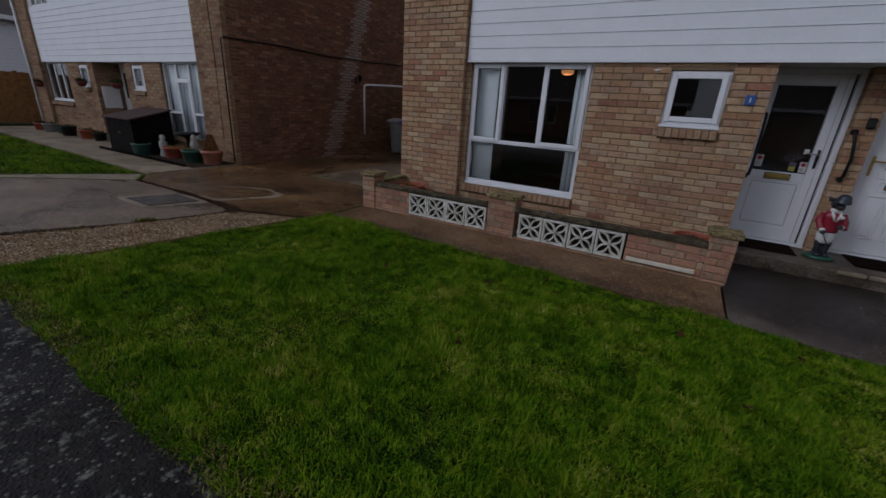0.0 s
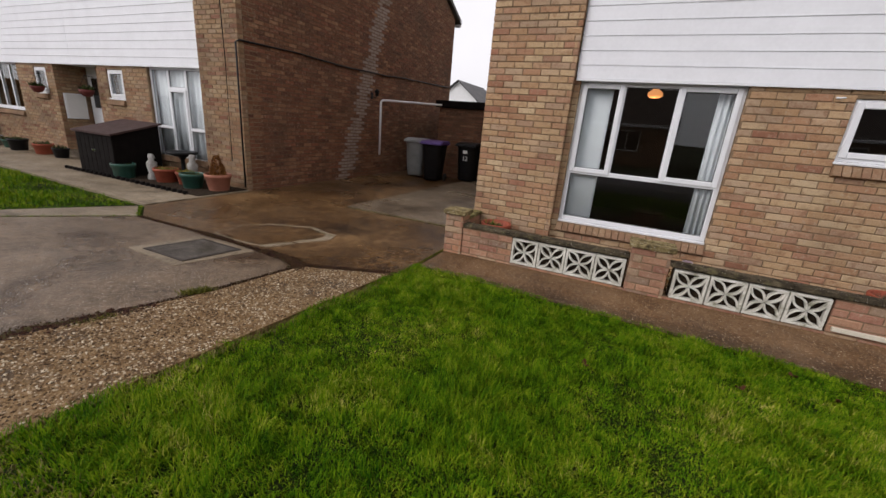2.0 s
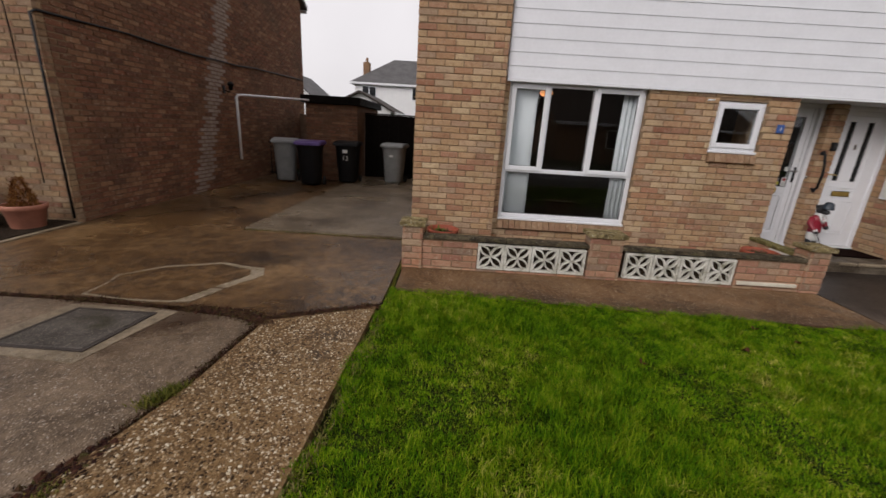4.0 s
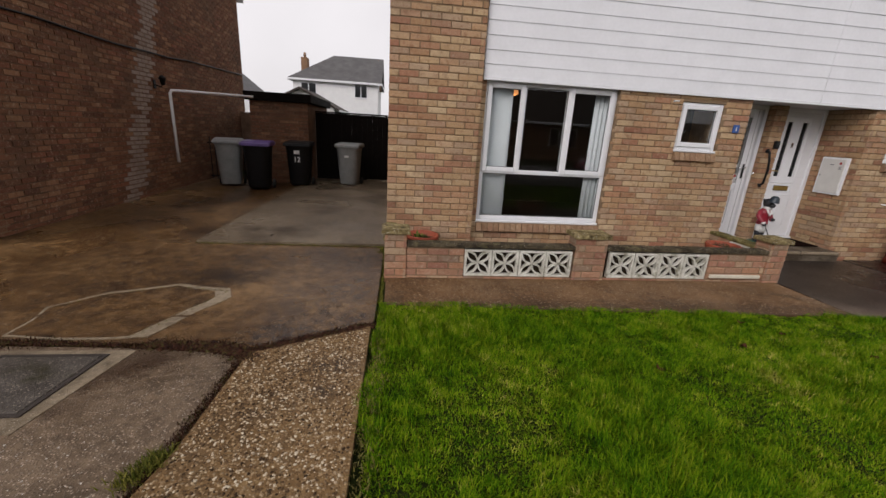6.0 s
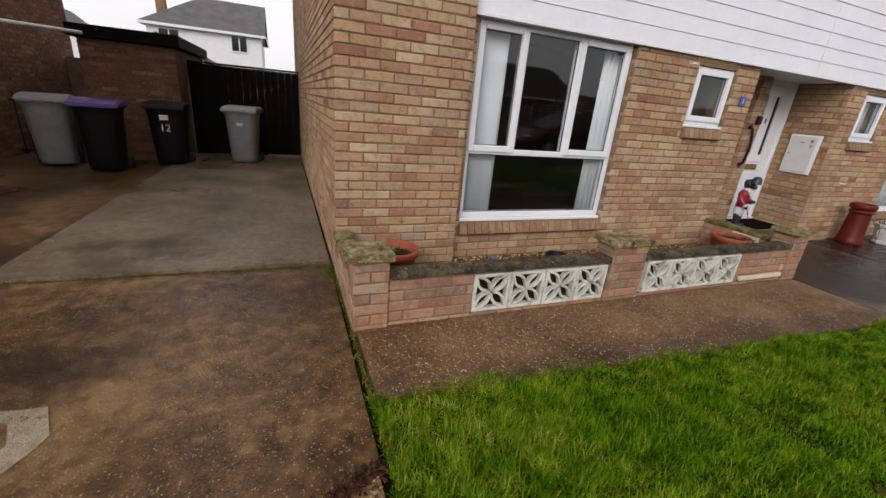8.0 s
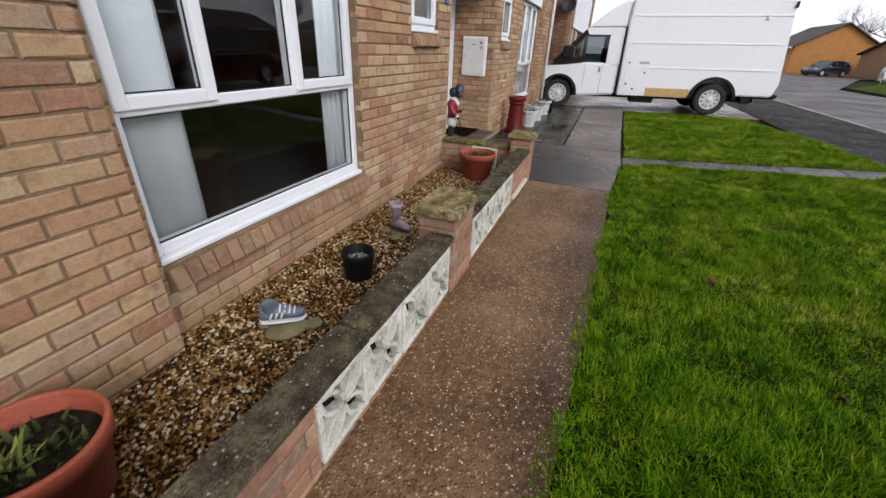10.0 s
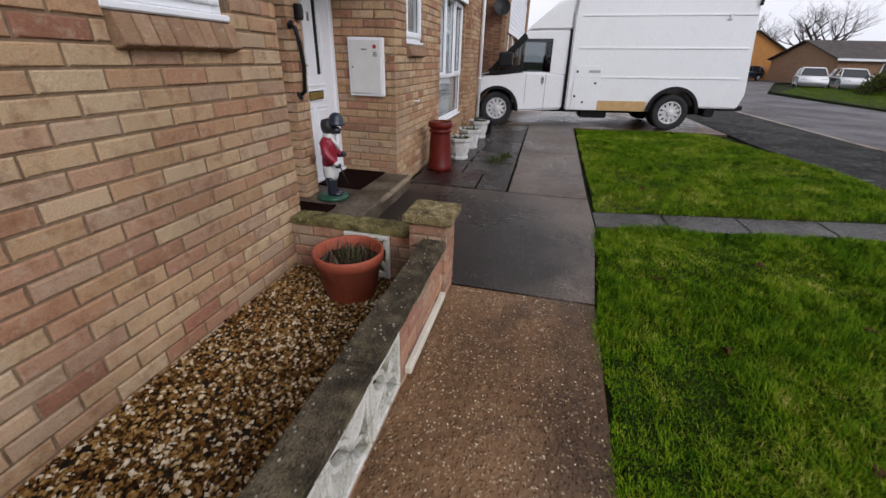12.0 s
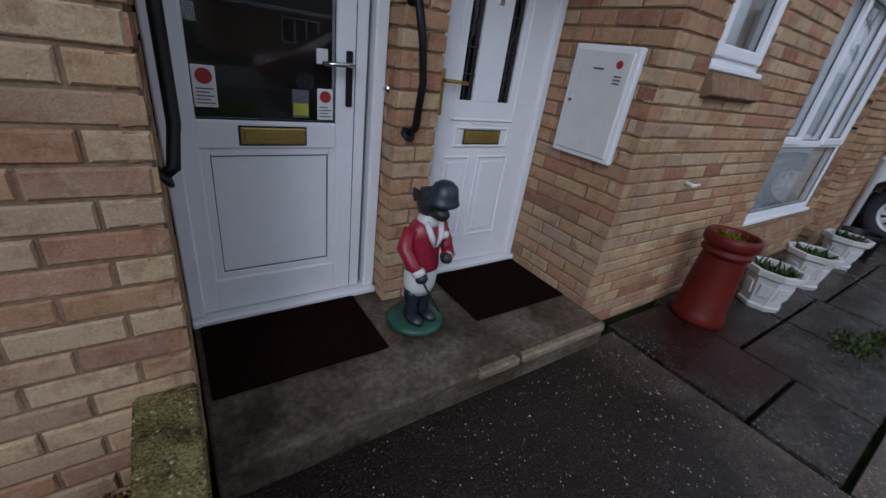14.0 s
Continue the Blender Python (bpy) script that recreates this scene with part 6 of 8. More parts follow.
    bmesh.ops.bevel(tmp, geom=[e for e in tmp.edges if e.calc_face_angle(0) > 0.3], offset=0.04, segments=3, affect="EDGES")
    join(bm, tmp)
    part("cab_lower", bm, M_VAN, v)
    bm = bmesh.new()
    for ya, yb in ((-0.12, -0.08), (-W + 0.08, -W + 0.12)):
        prism(bm, [(2.14, 1.03), (2.14, 1.80), (2.45, 1.80), (2.45, 1.07)], ya, yb, "y")
        prism(bm, [(2.45, 1.68), (2.45, 1.80), (3.0, 1.79), (2.94, 1.68)], ya, yb, "y")
    soft_box(bm, 2.14, 2.98, -W + 0.10, -0.10, 1.76, 1.83, 0.03, 2)
    part("cab_upper", bm, M_VAN, v)
    for ya, yb in ((-0.12, -0.085), (-W + 0.085, -W + 0.12)):
        bm = bmesh.new()
        prism(bm, [(2.94, 1.68), (3.0, 1.79), (3.74, 1.07), (3.64, 1.05)], ya, yb, "y")
        part("windscreen_pillar", bm, M_BLACK, v, "black windscreen pillar")
    bm = bmesh.new()
    prism(bm, [(2.45, 1.08), (2.45, 1.68), (2.94, 1.68), (3.64, 1.06)], -0.105, -0.095, "y")
    part("side_window", bm, M_DARKGLASS, v)
    bm = bmesh.new()
    prism(bm, [(2.98, 1.78), (3.72, 1.06), (3.74, 1.07), (3.0, 1.80)], -W + 0.122, -0.122, "y")
    part("windscreen", bm, M_DARKGLASS, v)
    bm = bmesh.new()
    soft_box(bm, 2.16, 2.30, -W + 0.12, -0.12, 0.9, 1.75, 0.02, 1)
    soft_box(bm, 2.9, 3.5, -W + 0.15, -0.15, 1.0, 1.12, 0.02, 1)
    part("cab_inside", bm, M_BLACK, v)
    for y in (-0.55, -1.45):
        bm = bmesh.new()
        soft_box(bm, 2.35, 2.50, y - 0.25, y + 0.25, 0.95, 1.42, 0.05, 2)
        soft_box(bm, 2.36, 2.48, y - 0.12, y + 0.12, 1.43, 1.64, 0.04, 2)
        part("seat", bm, M_RUBBER, v)
    bm = bmesh.new()
    prism(bm, [(3.0, 1.06), (3.02, 1.20), (3.08, 1.20), (3.66, 1.06), (3.9, 1.0), (3.55, 1.0)], -0.094, -0.05, "y")
    part("mirror_panel", bm, M_BLACK, v, "black panel below the side glass")
    bm = bmesh.new()
    soft_box(bm, 3.22, 3.50, -0.06, 0.10, 1.16, 1.44, 0.04, 3)
    mir = part("wing_mirror", bm, M_BLACK, v, "black wing mirror")
    bm = bmesh.new()
    soft_box(bm, 3.215, 3.225, -0.04, 0.08, 1.19, 1.41, 0.003, 1)
    part("mirror_glass", bm, M_CHROME, mir)
    bm = bmesh.new()
    for q in ((2.135, 2.145, 0.40, 1.78), (2.52, 2.526, 0.36, 1.04), (2.92, 2.926, 0.48, 1.04)):
        box(bm, q[0], q[1], -0.062, -0.057, q[2], q[3])
    part("door_gap", bm, M_BLACK, v)
    bm = bmesh.new()
    box(bm, 2.085, 2.14, -W + 0.1, -0.08, 0.40, 1.84)
    part("cab_gap", bm, M_BLACK, v, "dark gap between cab and box")
    bm = bmesh.new()
    soft_box(bm, 2.56, 2.60, -0.06, -0.03, 0.86, 0.99, 0.01, 2)
    part("door_handle", bm, M_CHROME, v)
    bm = bmesh.new()
    o, i = arch_profile(3.50, R, 0.46, 185, -5, 16), arch_profile(3.50, R, 0.40, 185, -5, 16)
    prism(bm, o + i[::-1], -0.12, -0.035, "y")
    part("wheel_arch", bm, M_BLACK, v)
    bm = bmesh.new()
    soft_box(bm, 4.05, 4.42, -0.3, -0.045, 0.66, 0.86, 0.04, 2)
    part("headlamp", bm, M_LAMP_W, v)
    bm = bmesh.new()
    soft_box(bm, 4.36, 4.52, -W + 0.06, -0.06, 0.28, 0.56, 0.05, 2)
    part("bumper", bm, M_BLACK, v)
    # chassis
    bm = bmesh.new()
    soft_box(bm, -1.1, 3.9, -1.4, -0.62, 0.26, 0.42, 0.02, 1)
    soft_box(bm, 1.2, 1.75, -0.5, -0.12, 0.20, 0.37, 0.03, 1)
    soft_box(bm, -1.32, -0.9, -1.9, -0.1, 0.40, 0.47, 0.02, 1)
    soft_box(bm, -0.85, -0.65, -0.35, -0.08, 0.28, 0.45, 0.02, 1)
    part("chassis", bm, M_BLACK, v)
    bm = bmesh.new()
    box(bm, -1.35, -1.25, -1.9, -0.1, 0.42, 0.50)
    part("tow_step", bm, M_BLACK, v)
    bm = bmesh.new()
    soft_box(bm, -1.10, -1.06, 0.0, 0.05, 2.2, 2.32, 0.006, 1)
    part("rear_hinge", bm, M_BLACK, v)
    wheel(v, 0.0, -0.03, R, 0.20, 1, 11)
    wheel(v, 0.0, -0.30, R, 0.20, 1, 11)
    wheel(v, 3.50, -0.12, R, 0.20, 1, 11)
    wheel(v, 0.0, -W + 0.03, R, 0.20, -1, 11)
    wheel(v, 3.50, -W + 0.12, R, 0.20, -1, 11)


def rect_frame_y(bm, x0, x1, z0, z1):
    """A thin raised hatch on the side at y = 0."""
    soft_box(bm, x0, x1, 0.0, 0.010, z0, z1, 0.006, 2)


van()


def hatchback(label, m, paint, estate=False):
    """A small car: local x forward, middle at the origin, on the ground."""
    c = thing("car", label, "car", "parked cars", m)
    L, W, R = 2.02, 0.87, 0.31
    body = [(-L, 0.42), (-L - 0.02, 0.62), (-L + 0.05, 0.88), (-1.5, 0.94), (0.0, 0.90), (0.85, 0.90), (1.55, 0.78), (1.92, 0.66), (L, 0.48), (L - 0.02, 0.30), (1.58, 0.20)] + arch_profile(1.24, R, 0.37, 10 - 30, 180 + 20, 12) + [(0.85, 0.20), (-0.85, 0.20)] + arch_profile(-1.24, R, 0.37, -20, 200, 12) + [(-1.7, 0.24), (-1.95, 0.30)]
    bm = bmesh.new()
    tmp = bmesh.new()
    prism(tmp, body, -W, W, "y")
    bmesh.ops.bevel(tmp, geom=[e for e in tmp.edges if e.calc_face_angle(0) > 0.9], offset=0.06, segments=3, affect="EDGES")
    for f in tmp.faces:
        f.smooth = True
    join(bm, tmp)
    part("body", bm, paint, c)
    tail = -1.85 if estate else -1.72
    roof = [(tail, 0.90), (-1.50, 1.36), (-0.9, 1.46), (-0.1, 1.46), (0.25, 1.40), (1.02, 0.90)]

    def cabin(bm, prof, inset):
        n = len(prof)
        rows = []
        for y, k in ((-W + 0.05, 0), (W - 0.05, 1)):
            rows.append([bm.verts.new((x, y * (1 - inset * max(0, z - 0.9) / 0.56), z)) for x, z in prof])
        bm.faces.new(rows[0])
        bm.faces.new(rows[1][::-1])
        for i in range(n):
            f = bm.faces.new((rows[0][i], rows[1][i], rows[1][(i + 1) % n], rows[0][(i + 1) % n]))
        bmesh.ops.recalc_face_normals(bm, faces=bm.faces[:])
    bm = bmesh.new()
    cabin(bm, roof, 0.24)
    part("windows", bm, M_CARGLASS, c, "dark glazed cabin")
    bm = bmesh.new()
    for sg in (-1, 1):
        def P(x, z):
            return (x, sg * ((W - 0.05) * (1 - 0.24 * max(0, z - 0.9) / 0.56) + 0.006), z)
        for path in ([P(1.04, 0.91), P(0.26, 1.40)], [P(-0.15, 0.92), P(-0.2, 1.44)], [P(-1.2, 0.93), P(-1.32, 1.38)], [P(tail, 0.93), P(-1.52, 1.36)]):
            tube(bm, path, 0.032 if path[0][0] > -1 else 0.06, 6)
    cabin(bm, [(-1.52, 1.365), (-0.9, 1.468), (-0.1, 1.468), (0.27, 1.405), (-0.1, 1.44), (-0.9, 1.44)], 0.22)
    part("roof", bm, paint, c)
    bm = bmesh.new()
    for sg in (-1, 1):
        tube(bm, [(tail + 0.1, sg * (W - 0.02), 0.935), (-0.2, sg * (W - 0.03), 0.915), (1.0, sg * (W - 0.04), 0.915)], 0.011, 6)
    part("window_trim", bm, M_CHROME, c)
    for sg in (-1, 1):
        bm = bmesh.new()
        soft_box(bm, -L - 0.02, -L + 0.20, sg * 0.62 - 0.22, sg * 0.62 + 0.22, 0.72, 0.88, 0.04, 2)
        part("tail_lamp", bm, M_LAMP_R, c)
        bm = bmesh.new()
        soft_box(bm, 1.62, L - 0.08, sg * 0.60 - 0.2, sg * 0.60 + 0.2, 0.56, 0.70, 0.04, 2)
        part("headlamp", bm, M_LAMP_W, c)
        bm = bmesh.new()
        soft_box(bm, 0.62, 0.78, sg * (W + 0.08) - 0.09, sg * (W + 0.08) + 0.09, 0.92, 1.04, 0.03, 2)
        part("wing_mirror", bm, paint, c)
        bm = bmesh.new()
        for x in (-0.20, 0.88, -1.0):
            box(bm, x, x + 0.008, sg * W - 0.003, sg * W + 0.003, 0.32, 0.90)
        part("door_gap", bm, M_BLACK, c)
        for x in (-0.05, -0.95):
            bm = bmesh.new()
            soft_box(bm, x, x + 0.16, sg * W - 0.005, sg * W + 0.028, 0.78, 0.81, 0.008, 1)
            part("door_handle", bm, paint, c)
        for x in (-1.24, 1.24):
            wheel(c, x, sg * (W - 0.01), R, 0.19, sg, 7)
    bm = bmesh.new()
    box(bm, -L - 0.03, -L - 0.015, -0.26, 0.26, 0.50, 0.61)
    part("number_plate", bm, M_STICKYEL, c)
    return c


hatchback("dark red hatchback parked at the kerb", pose(4.55, -2.55, ground_z(4.5, -2.5) - 0.10, 0, 0, 180), M_RED)
hatchback("dark red hatchback parked beyond the far lawn", pose(-19.2, 1.6, -0.02, 0, 0, 78), M_RED)
M_WHITECAR = plain("white_car_paint", (0.72, 0.72, 0.72), 0.25, vary=0.03)
hatchback("white hatchback parked across the road", pose(37.5, -15.6, -0.20, 0, 0, 160), M_WHITECAR)
hatchback("white hatchback parked across the road", pose(36.5, -17.6, -0.20, 0, 0, 165), M_WHITECAR)
hatchback("dark blue estate car parked at the far corner", pose(52, -16.5, -0.18, 0, 0, 120), plain("blue_grey_paint", (0.05, 0.065, 0.10), 0.25), True)

# ---- side passage: bins, outhouse, gate, pipe, lamp ----
def wheelie_bin(x, y, rot, body, lid, label):
    b = thing("wheelie_bin", label, "wheelie bin", "wheelie bins", pose(x, y, ground_z(x, y) - 0.01, 0, 0, rot))
    bm = bmesh.new()
    rings = []
    for z, sx, sy in ((0.05, 0.20, 0.22), (0.10, 0.215, 0.245), (0.85, 0.26, 0.31), (0.93, 0.275, 0.33), (0.95, 0.29, 0.345)):
        pts = []
        for k in range(20):
            a = 2 * math.pi * k / 20
            c, s = math.cos(a), math.sin(a)
            q = (abs(c) ** 5 + abs(s) ** 5) ** -0.2
            pts.append(bm.verts.new((c * q * sx, s * q * sy, z)))
        rings.append(pts)
    for p, q in zip(rings, rings[1:]):
        for k in range(20):
            bm.faces.new((p[k], p[(k + 1) % 20], q[(k + 1) % 20], q[k])).smooth = True
    bm.faces.new(rings[0][::-1])
    part("body", bm, body, b)
    bm = bmesh.new()
    prism(bm, [(-0.37, 0.955), (-0.36, 1.0), (-0.2, 1.045), (0.25, 1.06), (0.37, 1.03), (0.38, 0.955)], -0.30, 0.30, "x")
    bmesh.ops.bevel(bm, geom=[e for e in bm.edges if e.calc_face_angle(0) > 0.5], offset=0.02, segments=2, affect="EDGES")
    part("lid", bm, lid, b)
    bm = bmesh.new()
    tube(bm, [(-0.22, 0.40, 0.98), (0.22, 0.40, 0.98)], 0.016)
    for sx in (-0.22, 0.22):
        tube(bm, [(sx, 0.34, 0.95), (sx, 0.40, 0.98)], 0.016)
    part("handle", bm, body, b)
    for sx in (-0.25, 0.25):
        bm = bmesh.new()
        lathe(bm, [(0.001, -0.025), (0.095, -0.025), (0.10, 0), (0.095, 0.025), (0.001, 0.025)], 20, Matrix.Translation((sx, 0.24, 0.10)) @ pose(0, 0, 0, 0, 90), cap=False)
        part("wheel", bm, M_RUBBER, b)
    return b


wheelie_bin(-7.72, 10.42, 15, M_GREYBIN, M_GREYBIN, "grey wheelie bin with a grey lid standing by the wall")
wheelie_bin(-6.98, 10.05, 5, M_BLACK, M_PURPLE, "black wheelie bin with a purple lid")
nb = wheelie_bin(-6.25, 10.72, 0, M_BLACK, M_BLACK, "black wheelie bin with a white number on its front")
text_on(nb, "12", 0.16, pose(0, -0.305, 0.60, 86), M_STICKER)
bm = bmesh.new()
box(bm, -0.06, 0.06, -0.325, -0.31, 0.78, 0.86)
part("emblem", bm, M_STICKER, nb, "white printed emblem")
gb = wheelie_bin(-5.13, 11.15, -8, M_GREYBIN, M_GREYBIN, "pale grey wheelie bin before the dark gate")
bm = bmesh.new()
box(bm, -0.05, 0.05, -0.325, -0.31, 0.72, 0.77)
part("emblem", bm, M_STICKER, gb)

bm = bmesh.new()
box(bm, -7.45, -6.12, 11.158, 14.0, -0.3, 1.70)
oh = setting("wall_outhouse", bm, M_MORTAR_DARK, "brown brick outhouse wall", "wall")
lay_bricks(oh, brick_cells(-7.46, -6.11, -0.28, 1.70, [], shift=-7.46), 0, 11.15, None, M_BRICK, M_BROWN_J)
bm = bmesh.new()
soft_box(bm, -7.55, -6.02, 11.05, 14.1, 1.71, 1.90, 0.01, 1)
setting("roof_outhouse", bm, M_DARKWOOD, "flat black felt roof of the outhouse", "roof")
rail = thing("iron_railing", "low black iron railing beside the outhouse", "railing", m=Matrix.Translation((-8.56, 11.3, -0.25)))
for i in range(10):
    bm = bmesh.new()
    tube(bm, [(0.06 + i * 0.11, 0, 0.05), (0.06 + i * 0.11, 0, 1.05)], [0.012, 0.010], 6)
    part("bar", bm, M_BLACK, rail)
bm = bmesh.new()
soft_box(bm, 0, 1.10, -0.012, 0.012, 0.90, 0.93, 0.004, 1)
soft_box(bm, 0, 1.10, -0.012, 0.012, 0.10, 0.13, 0.004, 1)
part("cross_rail", bm, M_BLACK, rail)
bm = bmesh.new()
box(bm, -8.58, -7.45, 13.7, 13.8, -0.3, 1.45)
setting("wall_yard", bm, M_MORTAR_DARK, "dark wall at the end of the yard", "wall")
gate = thing("side_gate", "tall dark stained timber gate and fence across the passage", "gate", m=Matrix.Translation((-6.10, 12.0, -0.25)))
for i in range(15):
    bm = bmesh.new()
    soft_box(bm, i * 0.135, i * 0.135 + 0.134, 0.006 * (i % 2), 0.022, 0.05, 1.78, 0.004, 1)
    part("board", bm, M_DARKWOOD, gate)
for z in (0.3, 1.5):
    bm = bmesh.new()
    soft_box(bm, 0, 2.02, 0.024, 0.07, z, z + 0.09, 0.005, 1)
    part("rail", bm, M_DARKWOOD, gate)
bm = bmesh.new()
soft_box(bm, 0.0, 2.03, -0.03, 0.04, 1.785, 1.82, 0.006, 1)
part("cap_rail", bm, M_DARKWOOD, gate)
bm = bmesh.new()
box(bm, -4.75, -4.09, 11.85, 12.0, -0.3, -0.16)
setting("step_gate", bm, M_CONC_PALE, "low concrete step below the gate", "step")

wp = thing("waste_pipe", "white plastic pipe bent along the gable wall", "pipe", m=Matrix.Translation((-8.40, 9.57, 0.34)))
bm = bmesh.new()
tube(bm, [(0, 0, 0), (0, 0, 1.33), (0.02, 0.03, 1.38), (0.10, 0.13, 1.39), (1.10, 1.38, 1.42)], 0.028, 10)
part("pipe", bm, M_UPVC, wp)
wl = thing("wall_lantern", "small black lantern on the gable wall", "wall light", m=pose(-8.60, 9.44, 1.75))
bm = bmesh.new()
soft_box(bm, 0, 0.02, -0.04, 0.04, -0.02, 0.14, 0.005, 1)
tube(bm, [(0.01, 0, 0.05), (0.12, 0, 0.02), (0.16, 0, 0.06)], 0.010)
part("bracket", bm, M_BLACK, wl)
bm = bmesh.new()
lathe(bm, [(0.035, 0.05), (0.06, 0.16), (0.08, 0.165), (0.03, 0.22), (0.001, 0.23)], 6, Matrix.Translation((0.16, 0, 0)))
part("lantern", bm, M_BLACK, wl)
cab = thing("wall_cable", "thin black cable running along the gable bricks", "cable", m=Matrix.Translation((-8.595, 5.5, 0)))
bm = bmesh.new()
tube(bm, [(0.012, -0.02, -0.15), (0.012, -0.02, 2.30), (0.012, 0.05, 2.34)] + [(0.014, 0.6 + i * 0.8, 2.35 + 0.02 * math.sin(i * 1.7)) for i in range(6)] + [(0.014, 5.3, 2.42), (0.012, 8.6, 2.5)], 0.016, 6)
part("run", bm, M_BLACK, cab)
bm = bmesh.new()
tube(bm, [(-0.30, -0.03 + 0.015, 0.3), (-0.28, -0.03 + 0.015, 2.0), (-0.32, -0.03 + 0.015, 3.4)], 0.008, 6)
part("branch", bm, M_BLACK, cab)

# ---- next door's front ----
ch = thing("storage_chest", "dark brown timber storage chest with a sloping lid", "storage chest", m=Matrix.Translation((-11.62, 5.05, ground_z(-11.6, 5.0))))
bm = bmesh.new()
prism(bm, [(-0.42, 0.0), (0.42, 0.0), (0.42, 0.98), (-0.42, 0.78)], -0.62, 0.62, "x")
part("body", bm, M_DARKWOOD, ch)
bm = bmesh.new()
prism(bm, [(-0.48, 0.775), (0.46, 0.995), (0.46, 1.03), (-0.48, 0.81)], -0.68, 0.68, "x")
part("lid", bm, plain("red_brown_felt", (0.05, 0.022, 0.018), 0.85, vary=0.2, grain=0.5), ch, "reddish felt lid")
for i in range(8):
    bm = bmesh.new()
    soft_box(bm, -0.62 + i * 0.155, -0.62 + i * 0.155 + 0.148, -0.435, -0.421, 0.02, 0.76, 0.003, 1)
    part("board", bm, M_DARKWOOD, ch)
bm = bmesh.new()
soft_box(bm, -0.08, 0.04, -0.45, -0.434, 0.44, 0.48, 0.004, 1)
part("latch", bm, M_CHROME, ch)
M_GREENPOT = plain("green_glazed_pot", (0.03, 0.10, 0.075), 0.4, vary=0.2)
M_PINKPOT = plain("pink_terracotta", (0.42, 0.17, 0.11), 0.6, vary=0.15)
GY = ground_z(-9, 5)
pp = flowerpot(-8.88, 5.16, GY, 0.22, 0.30, M_PINKPOT, "pink terracotta pot with a rusty dwarf conifer", 0.7, True, "pots next door")
bm_leaf = leafy("rusty_conifer", [(0.10, 0.035, 0.012), (0.18, 0.07, 0.02), (0.22, 0.11, 0.03)], 8)


def cone_place(r, z0, h):
    def at():
        u = random.random() ** 1.5
        a = random.uniform(0, 6.283)
        q = r * (1 - u * 0.75) * random.uniform(0.7, 1.0)
        return q * math.cos(a), q * math.sin(a), z0 + u * h
    return at


blades(900, cone_place(0.17, 0.24, 0.36), 0.07, 0.012, 0.8, bm_leaf, "conifer", pp)
g1 = flowerpot(-9.33, 4.98, GY, 0.20, 0.27, M_GREENPOT, "green glazed pot of low leafy plants", 0.7, True, "pots next door")
blades(160, disc_place(0.16, 0.22), 0.07, 0.02, 1.0, M_POTLEAF, "plant", g1)
r1 = flowerpot(-9.72, 5.12, GY, 0.17, 0.24, M_TERRA, "red pot with yellow-green bedding plants", 0.7, True, "pots next door")
M_YELLEAF = leafy("yellow_leaf", [(0.10, 0.09, 0.02), (0.22, 0.18, 0.04), (0.12, 0.14, 0.03)], 9)
blades(220, disc_place(0.14, 0.2), 0.08, 0.02, 1.0, M_YELLEAF, "plant", r1)
r2 = flowerpot(-10.15, 5.02, GY, 0.21, 0.26, M_TERRA, "brick red bowl of yellow winter plants", 0.75, True, "pots next door")
blades(260, disc_place(0.17, 0.2), 0.09, 0.02, 1.0, M_YELLEAF, "plant", r2)
g2 = flowerpot(-10.95, 4.72, GY, 0.20, 0.28, M_GREENPOT, "dark green pot before the storage chest", 0.75, True, "pots next door")
blades(120, disc_place(0.16, 0.22), 0.06, 0.02, 1.0, M_POTLEAF, "plant", g2)
M_GREYSTONE = rough_mineral("grey_cast_stone", [(0.22, 0.21, 0.19), (0.32, 0.31, 0.29), (0.42, 0.41, 0.39)], 8, 0.4)
for x, y, h, label in ((-9.75, 5.28, 0.55, "pale grey cast stone garden ornament among the pots"), (-10.5, 4.98, 0.50, "weathered stone animal ornament among the pots")):
    s_o = new("statue", bpy.data.meshes.new("statue"))
    bm = bmesh.new()
    lathe(bm, [(0.10, 0), (0.11, 0.05), (0.07, h * 0.3), (0.095, h * 0.5), (0.10, h * 0.65), (0.05, h * 0.76), (0.065, h * 0.88), (0.045, h * 0.98), (0.001, h)], 16, cap=False, squash=0.85)
    for v in bm.verts:
        v.co += noise.noise_vector(v.co * 18) * 0.012
    bm.to_mesh(s_o.data)
    bm.free()
    s_o.data.materials.append(M_GREYSTONE)
    s_o.matrix_basis = Matrix.Translation((x, y, GY))
    tagged(s_o, label, "statue")
bb = thing("bird_bath", "black plastic bird bath on a stem", "bird bath", m=Matrix.Translation((-10.15, 5.36, GY)))
bm = bmesh.new()
lathe(bm, [(0.14, 0), (0.13, 0.03), (0.04, 0.08), (0.035, 0.40), (0.08, 0.46), (0.27, 0.52), (0.28, 0.56), (0.25, 0.55), (0.05, 0.49), (0.001, 0.485)], 24, cap=False)
part("basin", bm, M_BLACK, bb)
edg = thing("bed_edging", "low dark log edging round the pot bed", "edging", m=Matrix.Translation((-8.7, 4.55, GY)))
for i in range(26):
    bm = bmesh.new()
    lathe(bm, [(0.040, -0.02), (0.040, 0.045), (0.032, 0.055), (0.001, 0.057)], 10, Matrix.Translation((-0.2 - i * 0.15, -0.0 + 0.004 * (i % 3), 0)), cap=False)
    part("log", bm, M_DARKWOOD, edg)
bm = bmesh.new()
box(bm, -12.4, -8.62, 4.58, FACE, GY - 0.05, GY + 0.012)
setting("bed_next_door", bm, M_SOIL, "narrow soil bed before the house next door", "soil")
